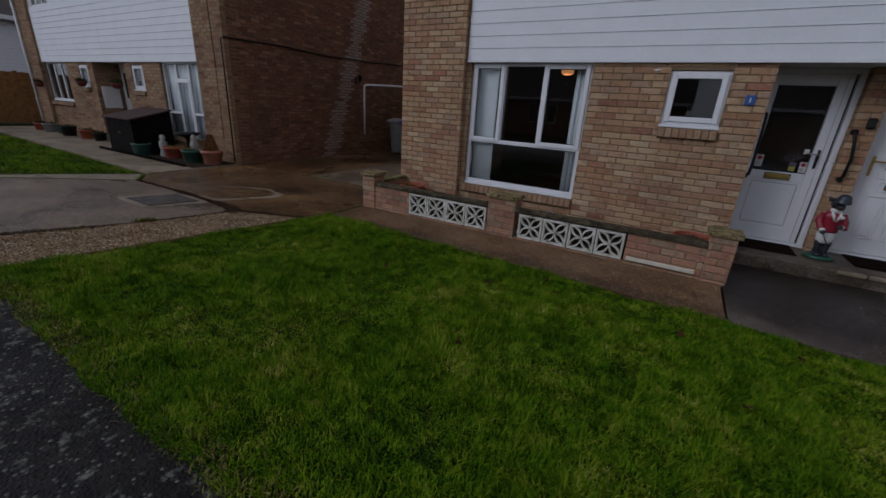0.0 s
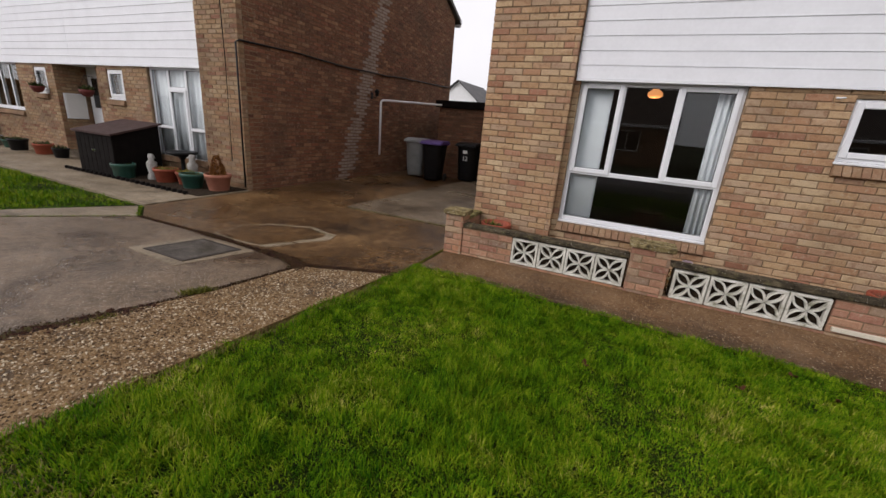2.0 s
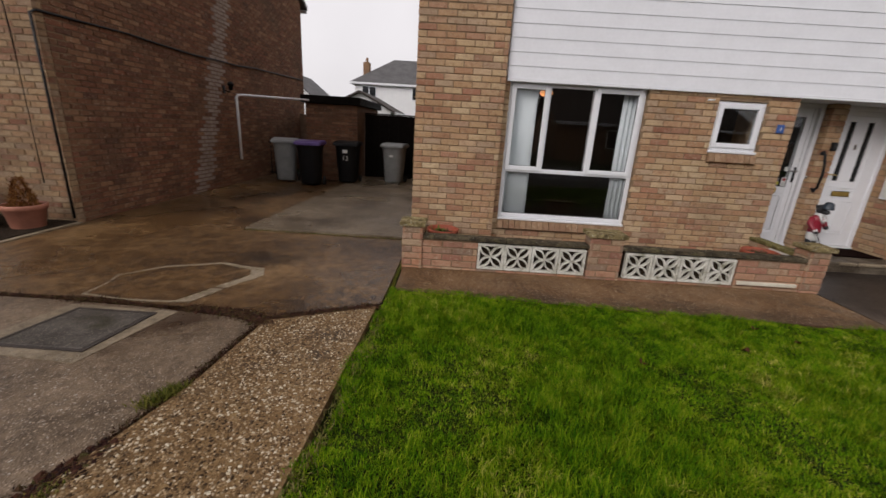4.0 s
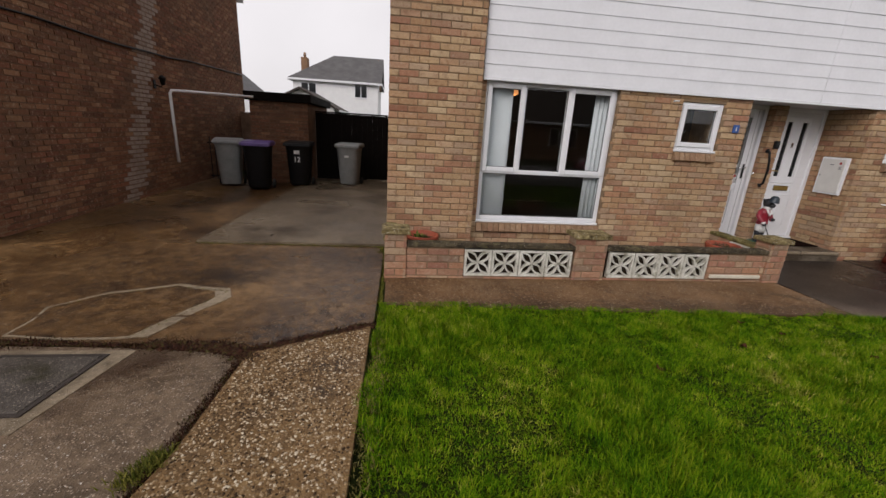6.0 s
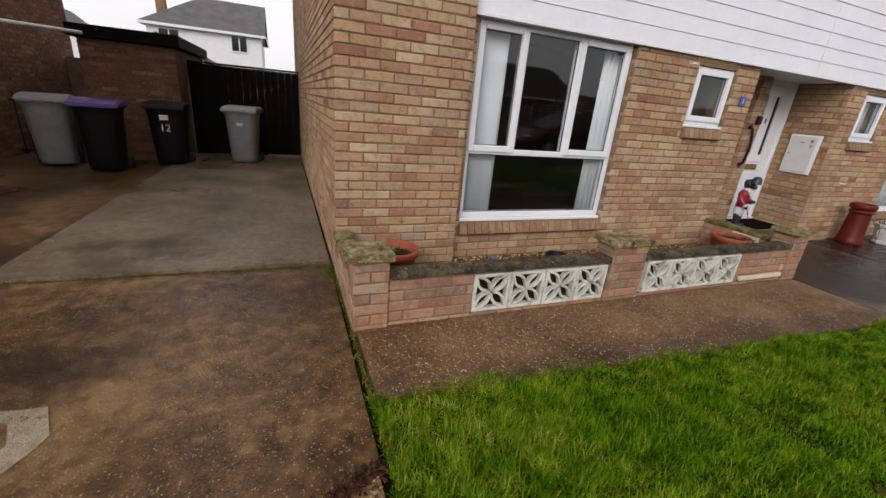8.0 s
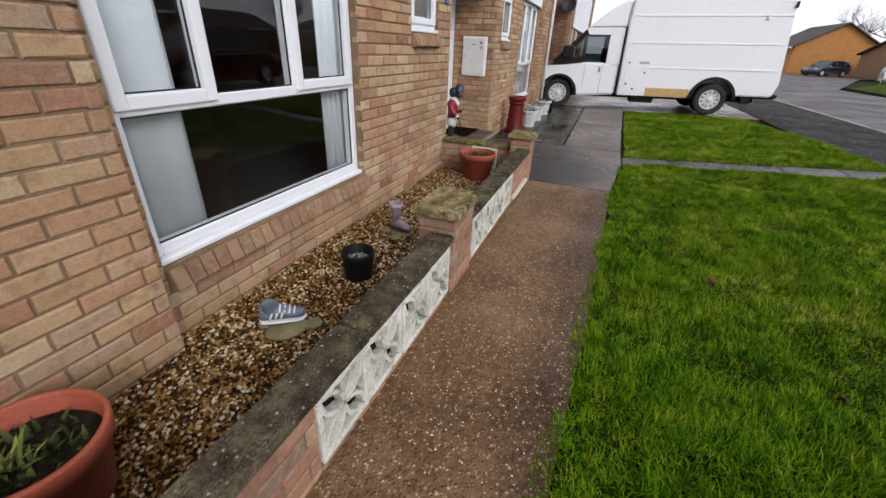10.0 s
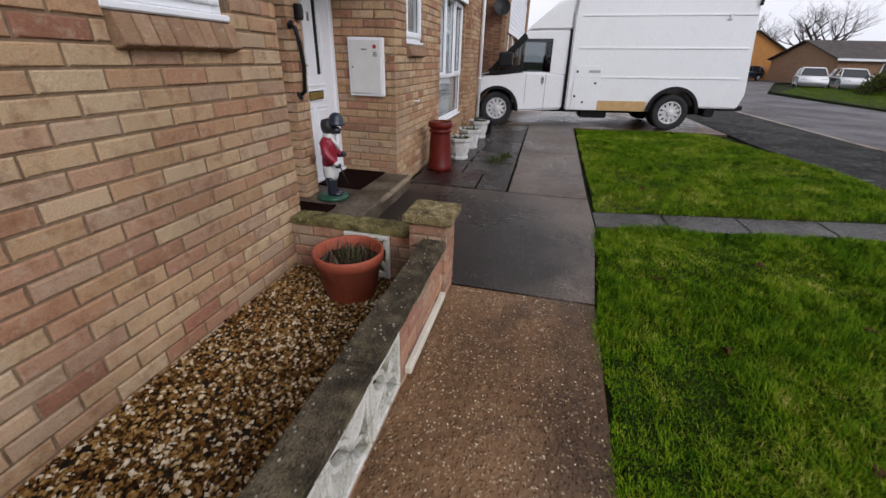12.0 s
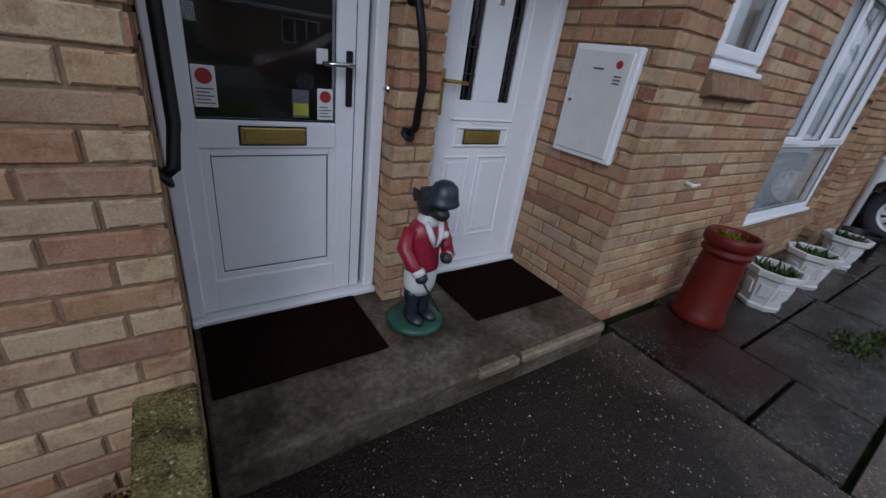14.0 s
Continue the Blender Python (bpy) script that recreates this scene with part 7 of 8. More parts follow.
for i, (x, y, r, h) in enumerate(((-14.4, 5.2, 0.16, 0.22), (-15.2, 5.2, 0.2, 0.25), (-16.2, 5.1, 0.2, 0.28), (-16.9, 5.2, 0.17, 0.2), (-17.6, 5.1, 0.2, 0.25), (-18.4, 5.1, 0.18, 0.22))):
    p = flowerpot(x, y, GY, r, h, (M_BLACK, M_TERRA, M_BLACK, M_GREENPOT, M_GREYBIN, M_TERRA)[i], ("black tub", "brick red trough pot", "black bucket pot", "green pot", "grey pot", "red pot")[i] + " of winter plants along the far house wall", 0.75, True, "pots next door")
    blades(100, disc_place(r * 0.8, h * 0.8), 0.12, 0.025, 1.0, M_POTLEAF, "plant", p)
for x, z in ((-13.42, 1.35), (-15.6, 1.35), (-18.9, 1.25)):
    hb = thing("hanging_basket", "dark red hanging basket of plants on the wall", "hanging basket", "hanging baskets", pose(x, FACE - 0.16, z))
    bm = bmesh.new()
    lathe(bm, [(0.001, -0.15), (0.08, -0.13), (0.13, -0.05), (0.145, 0.0), (0.13, 0.005)], 18, cap=False)
    part("basket", bm, plain("red_basket", (0.14, 0.025, 0.02), 0.7), hb)
    bm = bmesh.new()
    tube(bm, [(0, 0.16, 0.28), (0, 0.0, 0.30)], 0.008, 6)
    for a in (0, 120, 240):
        tube(bm, [(0.13 * math.cos(radians(a)), 0.13 * math.sin(radians(a)), 0), (0, 0, 0.29)], 0.003, 4)
    part("bracket", bm, M_BLACK, hb)
    blades(140, disc_place(0.13, 0.0), 0.12, 0.02, 1.3, M_POTLEAF, "plant", hb)
mb2 = thing("meter_box", "white plastic meter box on the far porch wall", "meter box", m=Matrix.Translation((-15.09, 5.95, 0.95)))
bm = bmesh.new()
soft_box(bm, 0.002, 0.045, -0.22, 0.22, -0.30, 0.30, 0.008, 2)
part("frame", bm, M_UPVC, mb2)
bm = bmesh.new()
soft_box(bm, 0.043, 0.055, -0.19, 0.19, -0.27, 0.27, 0.006, 2)
part("door", bm, M_STICKER, mb2)
for x0, x1 in ((-15.05, -14.28), (-14.06, -13.29)):
    fd = thing("front_door", "plain white front door in the porch next door", "door", "doors next door", Matrix.Translation((x0, 6.27, -0.2)), )
    bm = bmesh.new()
    soft_box(bm, 0, x1 - x0, 0, 0.06, 0.0, 2.09, 0.006, 1)
    part("leaf", bm, M_UPVC, fd)
    bm = bmesh.new()
    soft_box(bm, 0.18, x1 - x0 - 0.18, -0.01, 0.01, 1.15, 1.85, 0.006, 1)
    part("pane", bm, M_CARGLASS, fd)
bm = bmesh.new()
box(bm, -15.1, -13.24, 5.5, 6.36, -0.3, -0.1)
setting("step_next_door", bm, M_STEP, "concrete doorstep of the house next door", "step")

fence = thing("timber_fence", "orange-brown close-boarded timber fence", "fence", m=pose(-21.6, 3.9, -0.25, 0, 0, 90))
for i in range(28):
    bm = bmesh.new()
    soft_box(bm, i * 0.125, i * 0.125 + 0.13, -0.012 * (i % 2), 0.02, 0.03, 1.80 + random.uniform(-0.01, 0.01), 0.004, 1)
    part("board", bm, M_FENCE, fence)
for i in range(3):
    bm = bmesh.new()
    soft_box(bm, i * 1.72, i * 1.72 + 0.09, 0.03, 0.12, 0, 1.85, 0.006, 1)
    part("post", bm, M_FENCE, fence)
bm = bmesh.new()
box(bm, -21.8, -21.6, -1.0, 3.9, -0.3, 1.35)
setting("wall_garden", bm, M_RENDER, "pale rendered garden wall beyond the lawn", "wall")


def plain_house(name, label, x0, x1, y0, y1, z_eave, z_ridge, wall_mat, roof_mat, hip, ridge_axis, windows, base=-0.3, clad=None):
    """A house further off: walls, roof, windows with frames."""
    h = thing(name, label, "house", m=Matrix.Translation(((x0 + x1) / 2, (y0 + y1) / 2, base)))
    cx, cy = (x1 - x0) / 2, (y1 - y0) / 2
    ze, zr = z_eave - base, z_ridge - base
    bm = bmesh.new()
    box(bm, -cx, cx, -cy, cy, 0, ze)
    if not hip:
        if ridge_axis == "x":
            for a, b in ((-cx, -cx + 0.2), (cx - 0.2, cx)):
                prism(bm, [(-cy, ze), (cy, ze), (0, zr - 0.1)], a, b, "x")
        else:
            for a, b in ((-cy, -cy + 0.2), (cy - 0.2, cy)):
                prism(bm, [(-cx, ze), (cx, ze), (0, zr - 0.1)], a, b, "y")
    part("wall", bm, wall_mat, h)
    bm = bmesh.new()
    o = 0.35
    ez = ze - 0.1
    if ridge_axis == "x":
        k = cy * 0.9 if hip else -o
        A = [(-cx - o, -cy - o, ez), (cx + o, -cy - o, ez), (cx + o, cy + o, ez), (-cx - o, cy + o, ez)]
        Rr = [(-cx + k, 0, zr), (cx - (k if hip is True else -o), 0, zr)]
        faces = ((0, 1, 5, 4), (2, 3, 4, 5)) + (((1, 2, 5),) if hip is True else ()) + (((3, 0, 4),) if hip else ())
        if hip == "half":
            gable = bmesh.new()
            prism(gable, [(-cy, ze), (cy, ze), (0, zr - 0.1)], cx - 0.2, cx, "x")
            part("gable", gable, wall_mat, h)
    else:
        k = cx * 0.9 if hip else -o
        A = [(-cx - o, -cy - o, ez), (cx + o, -cy - o, ez), (cx + o, cy + o, ez), (-cx - o, cy + o, ez)]
        Rr = [(0, -cy + k, zr), (0, cy - k, zr)]
        faces = ((1, 2, 5, 4), (3, 0, 4, 5)) + (((0, 1, 4), (2, 3, 5)) if hip else ())
    vs = [bm.verts.new(p) for p in A + Rr]
    for q in faces:
        bm.faces.new([vs[i] for i in q])
    ob = part("roof", bm, roof_mat, h)
    mod = ob.modifiers.new("thick", "SOLIDIFY")
    mod.thickness, mod.offset = 0.12, 0
    bm = bmesh.new()
    for q in ((-cx - o, cx + o, -cy - o - 0.03, -cy - o), (-cx - o, cx + o, cy + o, cy + o + 0.03), (-cx - o - 0.03, -cx - o, -cy - o, cy + o), (cx + o, cx + o + 0.03, -cy - o, cy + o)):
        if hip or (ridge_axis == "x") == (q[1] - q[0] > 1):
            box(bm, *q, ez - 0.12, ez + 0.06)
    part("gutter", bm, M_UPVC, h)
    for face, u, z, w, t in windows:
        win = new("window")
        win.parent = h
        turn = {"s": 0, "e": 90, "n": 180, "w": -90}[face]
        d = cy if face in "sn" else cx
        m = pose(0, 0, 0, 0, 0, turn) @ Matrix.Translation((u, -d - 0.02, z - base))
        bm = bmesh.new()
        n = max(1, round(w / 0.6))
        for i in range(n + 1):
            x = -w / 2 + w * i / n
            box(bm, x - 0.035, x + 0.035, -0.03, 0.03, -t / 2 + 0.036, t / 2 - 0.036, m)
        box(bm, -w / 2 - 0.035, w / 2 + 0.035, -0.03, 0.03, t / 2 - 0.035, t / 2 + 0.035, m)
        box(bm, -w / 2 - 0.06, w / 2 + 0.06, -0.06, 0.03, -t / 2 - 0.035, -t / 2 + 0.035, m)
        part("frame", bm, M_UPVC, win)
        bm = bmesh.new()
        box(bm, -w / 2, w / 2, -0.004, 0.015, -t / 2, t / 2, m)
        part("pane", bm, M_CARGLASS, win)
    if clad:
        face, u, z0, z1, w = clad
        turn = {"s": 0, "e": 90, "n": 180, "w": -90}[face]
        d = cy if face in "sn" else cx
        m = pose(0, 0, 0, 0, 0, turn) @ Matrix.Translation((u, -d, -base))
        z = z0
        while z < z1:
            bm = bmesh.new()
            soft_box(bm, -w / 2, w / 2, -0.03, -0.002, z, z + 0.148, 0.006, 1, m)
            part("board", bm, M_CLAD, h)
            z += 0.152
    return h


M_SLATE = plain("slate_roof", (0.10, 0.095, 0.095), 0.7, vary=0.2, scale=1.5, grain=0.4)
M_BROWNROOF = plain("dark_brown_roof", (0.055, 0.042, 0.035), 0.85, vary=0.25, scale=1.5, grain=0.5)
M_FARBRICK = plain("far_brick", (0.26, 0.15, 0.085), 0.9, vary=0.2, scale=4, grain=0.4)
wh = plain_house("rendered_house", "white rendered house with a hipped grey roof behind the gardens", -13.2, -5.7, 40, 47, 4.95, 7.4, M_RENDER, M_SLATE, "half", "x", [("s", -2.4, 4.15, 1.3, 0.9), ("s", 2.2, 4.15, 1.1, 1.1)])
for x, z in ((-3.3, 6.6), (3.6, 6.4)):
    bm = bmesh.new()
    soft_box(bm, x - 0.3, x + 0.3, -0.6, 0.2, z - 1.6, z + 0.75, 0.02, 1)
    lathe(bm, [(0.12, z + 0.75), (0.14, z + 1.0), (0.10, z + 1.2)], 12, Matrix.Translation((x, -0.2, 0)))
    part("chimney", bm, M_FARBRICK, wh)
plain_house("garage", "low white garage with a dark sloping roof in the back gardens", -12.6, -8.2, 30, 36, 2.2, 3.4, M_RENDER, M_BROWNROOF, False, "y", [])
plain_house("rendered_house", "distant white gabled house beyond the back gardens", -25.5, -19.0, 46, 54, 3.4, 6.2, M_RENDER, M_SLATE, False, "y", [("s", 0, 3.4, 1.4, 1.1)])
plain_house("boarded_house", "brick house with a white boarded front beyond the fence", -34, -26.5, 3.4, 16.5, 3.9, 5.9, M_FARBRICK, M_BROWNROOF, False, "y", [("e", -4.3, 3.28, 1.6, 0.8)], clad=("e", 0.35, 1.5, 3.7, 10.8))
plain_house("bungalow", "low brick bungalow with a dark roof on the far corner", 44, 56, -33, -20.5, 2.1, 3.7, M_FARBRICK, M_BROWNROOF, False, "y", [("w", -2, 1.2, 1.8, 1.0), ("w", 2.5, 1.2, 1.6, 1.0)])
plain_house("bungalow", "orange rendered gabled bungalow on the far corner", 58, 68, -23, -15, 2.6, 5.0, M_ORANGE, M_BROWNROOF, False, "x", [("s", 0, 1.4, 1.2, 1.0)])
plain_house("bungalow", "low brick bungalow with a dark roof beyond the hedge", 33, 45, -45, -36, 2.1, 3.9, M_FARBRICK, M_BROWNROOF, False, "x", [("n", 0, 1.2, 1.8, 1.0)])
for x in (-22, -6.5, 9):
    plain_house("bungalow", "low brick bungalow with a dark roof across the road", x - 6, x + 6, -24, -15.5, 2.2, 4.4, M_FARBRICK, M_BROWNROOF, False, "x", [("n", -3.4, 1.2, 2.0, 1.1), ("n", 2.0, 1.2, 1.8, 1.1)])

# dish on the third house
dish = thing("satellite_dish", "dark round satellite dish on a wall bracket", "satellite dish", m=pose(11.36, 5.66, 2.42, 0, 0, -75) @ Matrix.Diagonal((0.78, 0.78, 0.78, 1)))
bm = bmesh.new()
lathe(bm, [(0.001, -0.05), (0.15, -0.035), (0.26, 0.0), (0.30, 0.02), (0.305, 0.015), (0.26, -0.012), (0.15, -0.047), (0.001, -0.062)], 28, pose(0, 0, 0, 75), cap=False)
part("reflector", bm, M_BLACK, dish)
bm = bmesh.new()
tube(bm, [(0, 0.02, -0.05), (0, 0.26, -0.05), (0, 0.28, 0.05)], 0.02)
tube(bm, [(0, -0.02, -0.28), (0, -0.32, -0.08)], 0.012)
part("arm", bm, M_BLACK, dish)

# ---- hedge and bare trees ----
hedge_v, hedge_f = [], []
for _ in range(26000):
    u, a = random.random(), random.uniform(0, math.pi)
    cx, cy = 27 + u * 17, -14.5 - u * 11
    r = 0.95 + 0.45 * noise.noise(Vector((u * 14, 0, 3))) + random.uniform(-0.2, 0.12)
    p = Vector((cx + 0.8 * r * math.cos(a) + random.uniform(-0.2, 0.2), cy + 1.1 * r * math.cos(a), -0.25 + 1.55 * r * math.sin(a) * random.uniform(0.5, 1)))
    q = Euler((random.uniform(0, 6), random.uniform(0, 6), random.uniform(0, 6)))
    b = len(hedge_v)
    for s in ((-0.07, 0, 0), (0, -0.04, 0.01), (0.07, 0, 0), (0, 0.04, 0.01)):
        w = Vector(s)
        w.rotate(q)
        hedge_v.append(p + w)
    hedge_f.append((b, b + 1, b + 2, b + 3))
me = bpy.data.meshes.new("hedge")
me.from_pydata(hedge_v, [], hedge_f)
me.materials.append(M_LEAF)
tagged(new("hedge", me), "loose olive green and russet shrub hedge on the verge", "hedge", kind="stuff")


def bare_tree(x, y, height, spread, seed, label):
    rng = random.Random(seed)
    t = thing("tree", label, "tree", "bare trees", Matrix.Translation((x, y, -0.25)))
    trunk, twigs = bmesh.new(), bmesh.new()

    def grow(p, d, length, rad, level):
        pts, rads = [p], [rad]
        for i in range(4):
            d = (d + Vector((rng.uniform(-1, 1), rng.uniform(-1, 1), rng.uniform(-0.5, 0.8))) * 0.16).normalized()
            p = p + d * length / 4
            pts.append(p)
            rads.append(rad * (1 - 0.13 * (i + 1)))
        tube(trunk if level < 2 else twigs, pts, rads, 8 if level < 1 else (5 if level < 3 else 3))
        if level < 6:
            for _ in range((5, 4, 4, 3, 3, 2)[level]):
                k = rng.randint(2, 4)
                side = Vector((rng.uniform(-1, 1), rng.uniform(-1, 1), rng.uniform(0.0, 0.5))) * spread
                grow(pts[k], (d + side).normalized(), length * rng.uniform(0.55, 0.78), rads[k] * 0.68, level + 1)
    grow(Vector((0, 0, 0)), Vector((0, 0, 1)), height * 0.36, height * 0.034, 0)
    part("trunk", trunk, M_BARK, t)
    part("crown", twigs, M_BARK, t)


bare_tree(44, -3.2, 13.0, 1.3, 3, "leafless tree with upright grey limbs beyond the houses")
bare_tree(66, -30, 14.0, 1.5, 5, "rounded leafless winter tree behind the bungalow")
bare_tree(76, -27, 12.0, 1.5, 8, "leafless winter tree behind the bungalow roof")
bare_tree(60, -46, 12.0, 1.5, 11, "leafless winter tree beyond the bungalows")
bare_tree(-2, -26, 10.0, 1.1, 14, "leafless tree behind the bungalows across the road")

# ---- room lamp ----
lampshade = thing("ceiling_light", "lit pendant ceiling light glowing warm in the room", "ceiling light", m=Matrix.Translation((-2.08, 7.59, 1.99)))
bm = bmesh.new()
lathe(bm, [(0.03, 0.05), (0.10, -0.01), (0.11, -0.05), (0.07, -0.085), (0.001, -0.09)], 24, cap=False)
part("shade", bm, emit("warm_shade", (1.0, 0.40, 0.13), 0.7), lampshade)
glow = new("room_light", bpy.data.lights.new("room_light", "POINT"))
glow.data.energy, glow.data.color, glow.data.shadow_soft_size = 3.0, (1.0, 0.6, 0.3), 0.08
glow.location = (-2.08, 7.59, 1.78)
bm = bmesh.new()
tube(bm, [(0, 0, 0.07), (0, 0, 0.31)], 0.006)
part("flex", bm, M_UPVC, lampshade)

# ---- lawns: blades of grass ----
def lawn_blades(name, outline, count, length, label, lift=-0.014):
    rng = np.random.default_rng(len(name) * 7 + count)
    xs, ys = [p[0] for p in outline], [p[1] for p in outline]
    x = rng.uniform(min(xs) - 0.05, max(xs) + 0.05, count)
    y = rng.uniform(min(ys) - 0.05, max(ys) + 0.05, count)
    keep = np.zeros(count, bool)
    for (xa, ya), (xb, yb) in zip(outline, outline[1:] + outline[:1]):
        if ya != yb:
            keep ^= ((ya > y) != (yb > y)) & (x < (xb - xa) * (y - ya) / (yb - ya) + xa)
    x, y = x[keep], y[keep]
    # heights of land and growth, sampled on a grid of 8 cm
    g = 0.08 if max(xs) - min(xs) < 12 else 0.2
    gx, gy = int((max(xs) - min(xs)) / g) + 4, int((max(ys) - min(ys)) / g) + 4
    ix, iy = ((x - min(xs)) / g + 1).astype(int), ((y - min(ys)) / g + 1).astype(int)
    grid_t, grid_z, grid_a = np.zeros((gx, gy)), np.zeros((gx, gy)), np.zeros((gx, gy))
    for i in range(gx):
        for j in range(gy):
            a, b = min(xs) + (i - 0.5) * g, min(ys) + (j - 0.5) * g
            grid_t[i, j] = 0.75 + 0.9 * max(-0.5, noise.noise(Vector((a * 1.3, b * 1.3, 0)))) + 0.5 * noise.noise(Vector((a * 5, b * 5, 4)))
            grid_z[i, j] = ground_z(a, b)
            grid_a[i, j] = 9.0 * noise.noise(Vector((a * 4.5, b * 4.5, 9)))
    tall = grid_t[ix, iy]
    z = grid_z[ix, iy] + lift
    n = len(x)
    swirl = grid_a[ix, iy]
    ang = np.where(rng.random(n) < 0.55, swirl + rng.normal(0, 0.7, n), rng.uniform(0, 2 * np.pi, n))
    l = length * np.clip(tall, 0.35, 1.9) * rng.uniform(0.55, 1.25, n)
    tilt = rng.uniform(0.05, 1.05, n)
    w = rng.uniform(0.0012, 0.0026, n) * (1 if count > 90000 else 1.8)
    dx, dy = np.cos(ang), np.sin(ang)
    sx, sy = -dy * w, dx * w
    p1 = np.stack([x + dx * l * 0.45 * np.sin(tilt), y + dy * l * 0.45 * np.sin(tilt), z + l * 0.55 * np.cos(tilt)], 1)
    t2 = tilt + rng.uniform(0.2, 0.7, n)
    p2 = p1 + np.stack([dx * l * 0.5 * np.sin(t2), dy * l * 0.5 * np.sin(t2), l * 0.5 * np.cos(t2)], 1)
    p0 = np.stack([x, y, z], 1)
    s = np.stack([sx, sy, np.zeros(n)], 1)
    co = np.stack([p0 - s, p0 + s, p1 + s * 0.8, p1 - s * 0.8, p2], 1).reshape(-1, 3)
    me = bpy.data.meshes.new(name)
    me.vertices.add(n * 5)
    me.vertices.foreach_set("co", co.ravel().astype(np.float32))
    base = np.arange(n)[:, None] * 5
    loops = (base + np.array([[0, 1, 2, 3, 3, 2, 4]])).ravel()
    me.loops.add(n * 7)
    me.loops.foreach_set("vertex_index", loops.astype(np.int32))
    me.polygons.add(n * 2)
    starts = (np.arange(n)[:, None] * 7 + np.array([[0, 4]])).ravel()
    me.polygons.foreach_set("loop_start", starts.astype(np.int32))
    me.update()
    me.validate()
    me.materials.append(M_GRASS)
    return tagged(new(name, me), label, "grass", kind="stuff")


lawn_blades("grass_front", ragged([(-4.17, 0.64), (1.83, 0.56), (1.83, 3.62), (-1.7, 3.84), (-4.06, 4.0)], 0.10, 0.08), 480000, 0.056, "uneven tufted front lawn grass with yellowing patches")
lawn_blades("grass_side", ragged(SIDE_LAWN, 0.06), 200000, 0.060, "green lawn grass beside the garden path")
lawn_blades("grass_far", ragged(FAR_LAWN, 0.06), 70000, 0.075, "green lawn grass before the house next door")
lawn_blades("grass_verge", [(16.5, -8.1), (26.5, -8.8), (40, -16.5), (30, -20), (14, -13)], 60000, 0.10, "grass of the verge across the road", -0.05)


def tuft_line(name, points, count, spread, length, material, label, lift=0.0):
    """Moss and weeds along a joint."""
    def at():
        i = random.randrange(len(points) - 1)
        u = random.random()
        x = points[i][0] + (points[i + 1][0] - points[i][0]) * u + random.gauss(0, spread)
        y = points[i][1] + (points[i + 1][1] - points[i][1]) * u + random.gauss(0, spread)
        return x, y, ground_z(x, y) + lift - 0.004
    return tagged(blades(count, at, length, 0.006, 1.1, material, name), label, "moss", kind="stuff")


M_TUFT = leafy("joint_tuft", [(0.05, 0.06, 0.008), (0.10, 0.10, 0.015), (0.17, 0.15, 0.03)], 6)
M_STRAW = leafy("straw_grass", [(0.06, 0.05, 0.012), (0.13, 0.11, 0.03), (0.22, 0.19, 0.07)], 5)
tuft_line("joint_moss", [(-7.80, 3.24), (-6.60, 3.26), (-5.76, 3.22), (-4.92, 3.12)], 3500, 0.025, 0.018, M_DEADMOSS, "brown moss growing in the concrete joint")
tuft_line("joint_moss", [(-4.92, 3.10), (-4.93, 2.2), (-5.10, 0.82)], 3000, 0.018, 0.02, M_DEADMOSS, "brown moss along the edge of the concrete bay")
tuft_line("joint_moss", [(-5.55, 3.22), (-5.1, 3.17), (-4.85, 3.0)], 2600, 0.05, 0.02, M_DEADMOSS, "thick dark moss where the bays meet")
tuft_line("joint_moss", [(-6.6, 3.24), (-6.1, 3.26)], 900, 0.04, 0.02, M_DEADMOSS, "thick dark moss by the manhole")
tuft_line("joint_moss", [(-4.90, 3.13), (-4.12, 3.54)], 2200, 0.035, 0.022, M_DEADMOSS, "dark moss in the joint beside the lawn")


def moss_pads(points, count, spread, size, label):
    """Soft cushions of moss swelling out of a joint."""
    def at():
        i = random.randrange(len(points) - 1)
        u = random.random()
        x = points[i][0] + (points[i + 1][0] - points[i][0]) * u + random.gauss(0, spread)
        y = points[i][1] + (points[i + 1][1] - points[i][1]) * u + random.gauss(0, spread)
        return x, y, ground_z(x, y) + 0.002
    tagged(pebbles(count, at, size, "moss_pad", M_DEADMOSS, flat=0.45), label, "moss", kind="stuff")


moss_pads([(-5.60, 3.22), (-5.1, 3.17), (-4.85, 3.02)], 900, 0.030, 0.016, "thick reddish-brown moss where the bays meet")
moss_pads([(-4.88, 3.13), (-4.12, 3.54)], 500, 0.022, 0.015, "reddish-brown moss filling the joint by the lawn")
moss_pads([(-7.80, 3.24), (-6.60, 3.26), (-5.76, 3.22)], 600, 0.012, 0.012, "brown moss filling the long joint")
moss_pads([(-4.95, 1.75), (-5.06, 1.2), (-5.13, 0.82)], 900, 0.030, 0.017, "brown moss swelling along the bay edge")
tuft_line("joint_moss", [(-6.40, 5.71), (-4.10, 5.71)], 1400, 0.012, 0.015, M_TUFT, "green moss along the raised bay")
tuft_line("joint_moss", [(-6.62, 3.85), (-6.35, 4.12), (-5.95, 4.30), (-5.46, 4.20), (-5.75, 3.36)], 1500, 0.01, 0.012, M_TUFT, "moss outlining the repair patch")
tuft_line("joint_moss", [(-4.08, 3.95), (-4.08, 4.6), (-4.09, 5.6)], 900, 0.010, 0.018, M_TUFT, "green moss in the joint by the planter")
tuft_line("joint_moss", [(-8.50, 3.64), (-7.84, 3.24), (-8.55, 1.92), (-8.88, 1.1)], 900, 0.015, 0.02, M_GRASS, "moss in the joint near the far lawn")
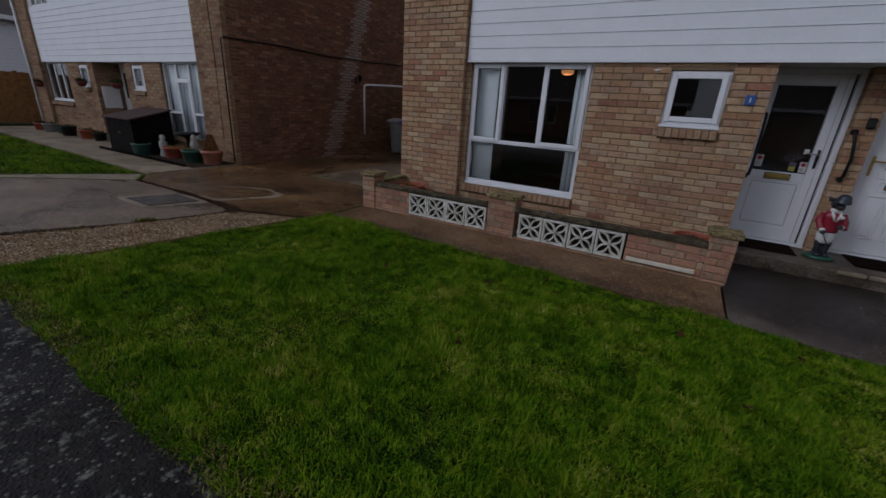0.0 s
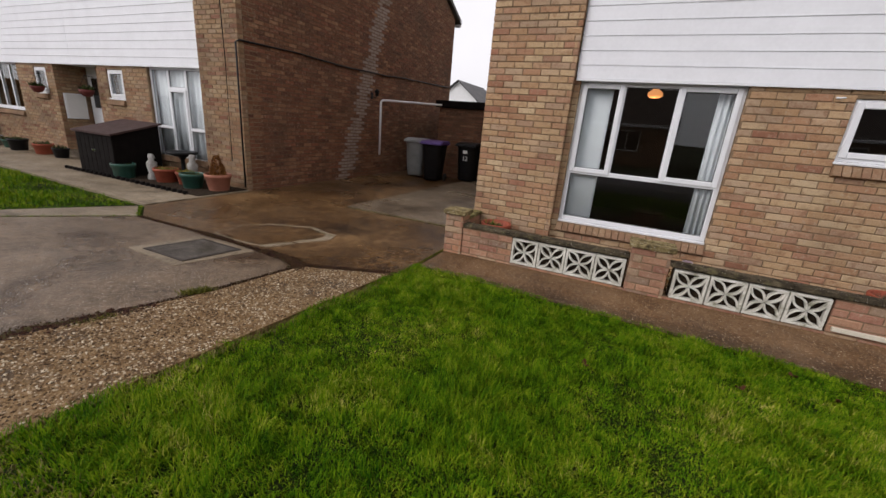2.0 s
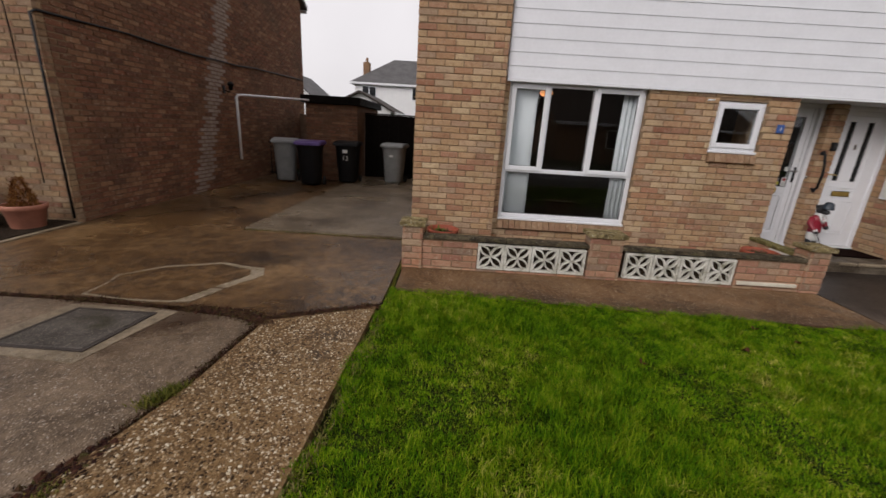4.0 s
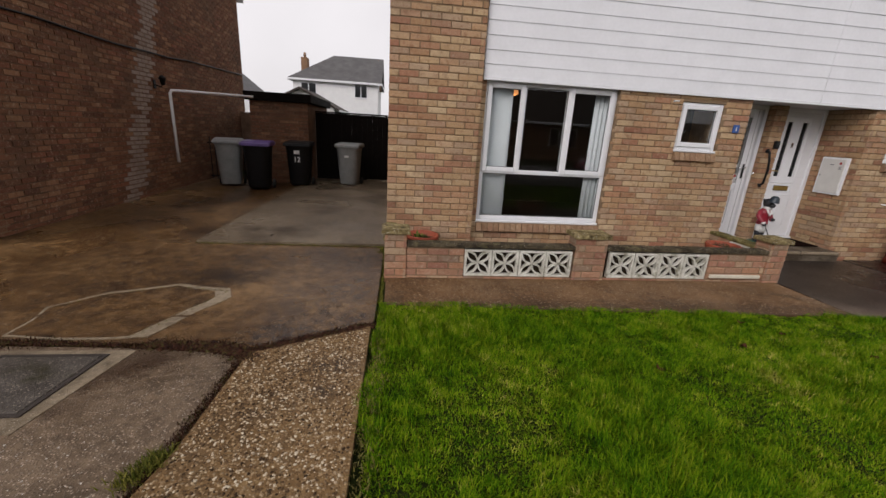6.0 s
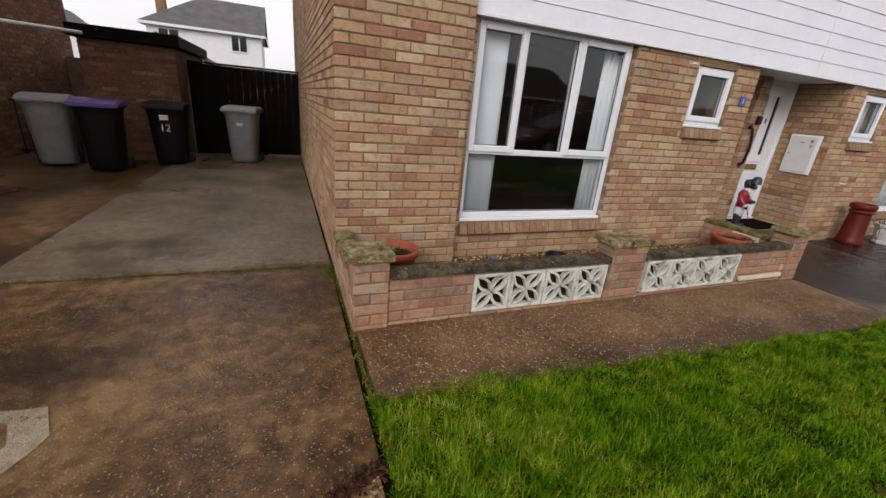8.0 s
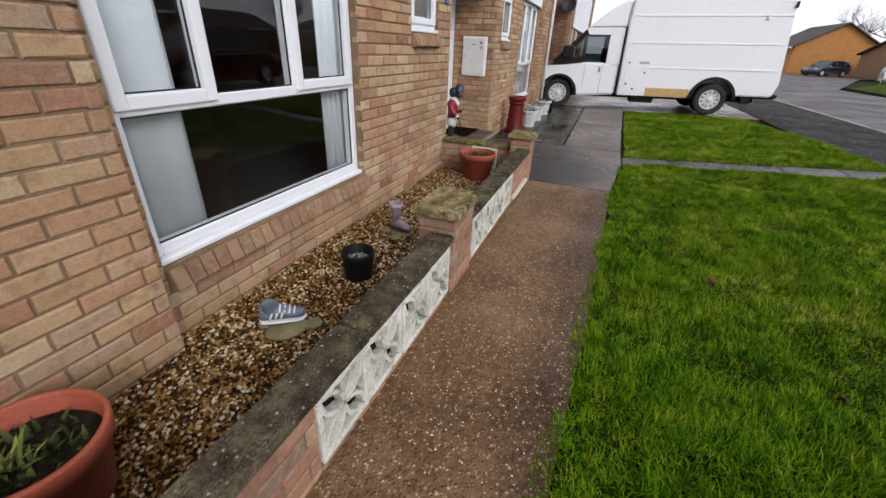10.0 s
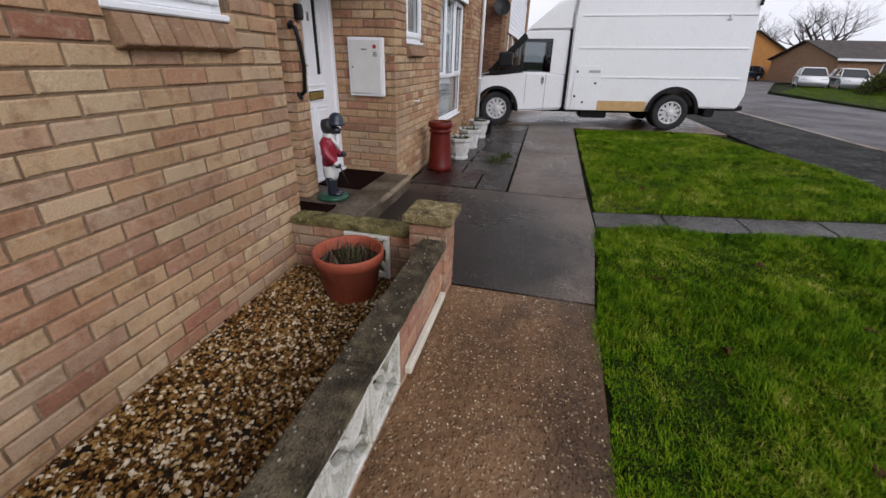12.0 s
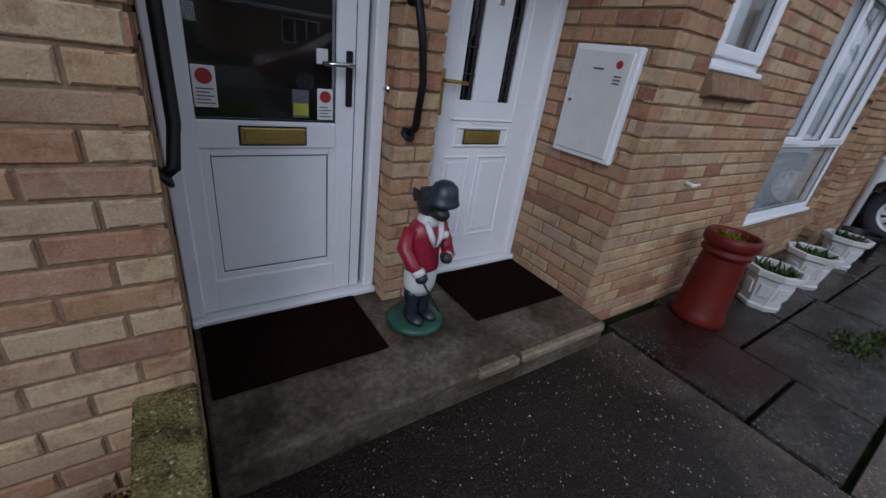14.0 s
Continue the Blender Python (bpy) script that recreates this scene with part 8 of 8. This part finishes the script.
tuft_line("joint_moss", [(-5.03, 1.5), (-5.10, 1.0), (-5.13, 0.82)], 2200, 0.04, 0.02, M_DEADMOSS, "thick brown moss along the bay edge")
tuft_line("grass_tuft", [(-5.00, 2.02), (-4.93, 2.18)], 600, 0.025, 0.045, M_TUFT, "grass tuft growing out of the joint")
tuft_line("grass_tuft", [(-4.95, 1.55), (-4.98, 1.35)], 250, 0.02, 0.03, M_TUFT, "small grass tuft growing out of the joint")
tuft_line("grass_tuft", [(-4.12, 5.45), (-4.10, 5.75)], 300, 0.03, 0.03, M_TUFT, "moss and grass by the planter corner")
tuft_line("edge_grass", [(-4.15, 0.72), (1.8, 0.62)], 2600, 0.05, 0.032, M_STRAW, "dry straw grass along the pavement edge")
tuft_line("edge_grass", [(-4.12, 0.8), (-4.08, 2.2), (-4.06, 3.85)], 1500, 0.03, 0.03, M_STRAW, "dry straw grass along the gravel strip")
M_BROWNLEAF = leafy("fallen_leaf", [(0.012, 0.006, 0.004), (0.03, 0.012, 0.006), (0.06, 0.025, 0.01)], 5)
for x, y in ((-1.3, 3.1), (-0.75, 3.3), (-0.4, 2.9), (0.2, 3.15), (0.9, 3.3), (1.2, 2.6), (0.5, 2.4), (-2.2, 2.8), (-1.0, 2.0), (3.0, 3.0), (-0.9, 3.55), (3.4, 2.6)):
    lf = thing("fallen_leaf", "curled brown fallen leaf on the grass", "leaf", "fallen leaves", pose(x, y, ground_z(x, y) + 0.02, random.uniform(-25, 25), random.uniform(-25, 25), random.uniform(0, 360)))
    bm = bmesh.new()
    pts = [(0.030 * math.cos(a) * (1 + 0.25 * math.sin(5 * a)), 0.022 * math.sin(a), 0.012 * math.cos(2 * a)) for a in [2 * math.pi * k / 14 for k in range(14)]]
    vs = [bm.verts.new(p) for p in pts]
    mid = bm.verts.new((0, 0, -0.006))
    for k in range(14):
        bm.faces.new((vs[k], vs[(k + 1) % 14], mid))
    ob = part("blade", bm, M_BROWNLEAF, lf)
    mod = ob.modifiers.new("thick", "SOLIDIFY")
    mod.thickness = 0.0015
# pebbles standing proud of the exposed aggregate
M_AGGSTONE = leafy("aggregate_stone", [(0.040, 0.024, 0.013), (0.13, 0.078, 0.039), (0.22, 0.137, 0.067), (0.31, 0.215, 0.12), (0.56, 0.49, 0.37)], 5)


def patch_place(outline, lift):
    xs, ys = [p[0] for p in outline], [p[1] for p in outline]

    def at():
        while True:
            x, y = random.uniform(min(xs), max(xs)), random.uniform(min(ys), max(ys))
            if inside(x, y, outline):
                return x, y, ground_z(x, y) + lift
    return at


STRIP = [(-5.08, 0.82), (-4.16, 0.76), (-4.16, 3.46), (-4.88, 3.06), (-4.88, 2.2)]
WALKWAY = [(-4.03, 3.96), (-1.7, 3.82), (0.50, 3.74), (0.50, 4.58), (-4.03, 4.58)]
tagged(pebbles(11000, patch_place(STRIP, 0.006), 0.0085, "aggregate_pebbles", M_AGGSTONE, flat=0.5), "pale pebbles set in the aggregate strip", "pebbles", kind="stuff")
tagged(pebbles(7500, patch_place(WALKWAY, -0.001), 0.0058, "aggregate_pebbles", M_AGGSTONE, flat=0.5), "small pale pebbles set in the path", "pebbles", kind="stuff")
M_FLECK = leafy("pale_fleck", [(0.10, 0.08, 0.06), (0.32, 0.28, 0.23), (0.60, 0.57, 0.52)], 5)
NEAR_BAY = [(-8.0, 1.3), (-5.14, 0.85), (-4.97, 2.2), (-4.97, 3.04), (-5.6, 2.3), (-6.5, 2.3)]
PORCH_BAY = [(0.56, 3.76), (2.55, 3.64), (2.55, 5.44), (0.60, 5.44)]
tagged(pebbles(2600, patch_place(NEAR_BAY, -0.0005), 0.0050, "aggregate_pebbles", M_FLECK, flat=0.4), "pale worn stones showing in the concrete", "pebbles", kind="stuff")
tagged(pebbles(1700, patch_place(PORCH_BAY, 0.0), 0.0042, "aggregate_pebbles", M_FLECK, flat=0.4), "white stone flecks showing in the damp concrete", "pebbles", kind="stuff")
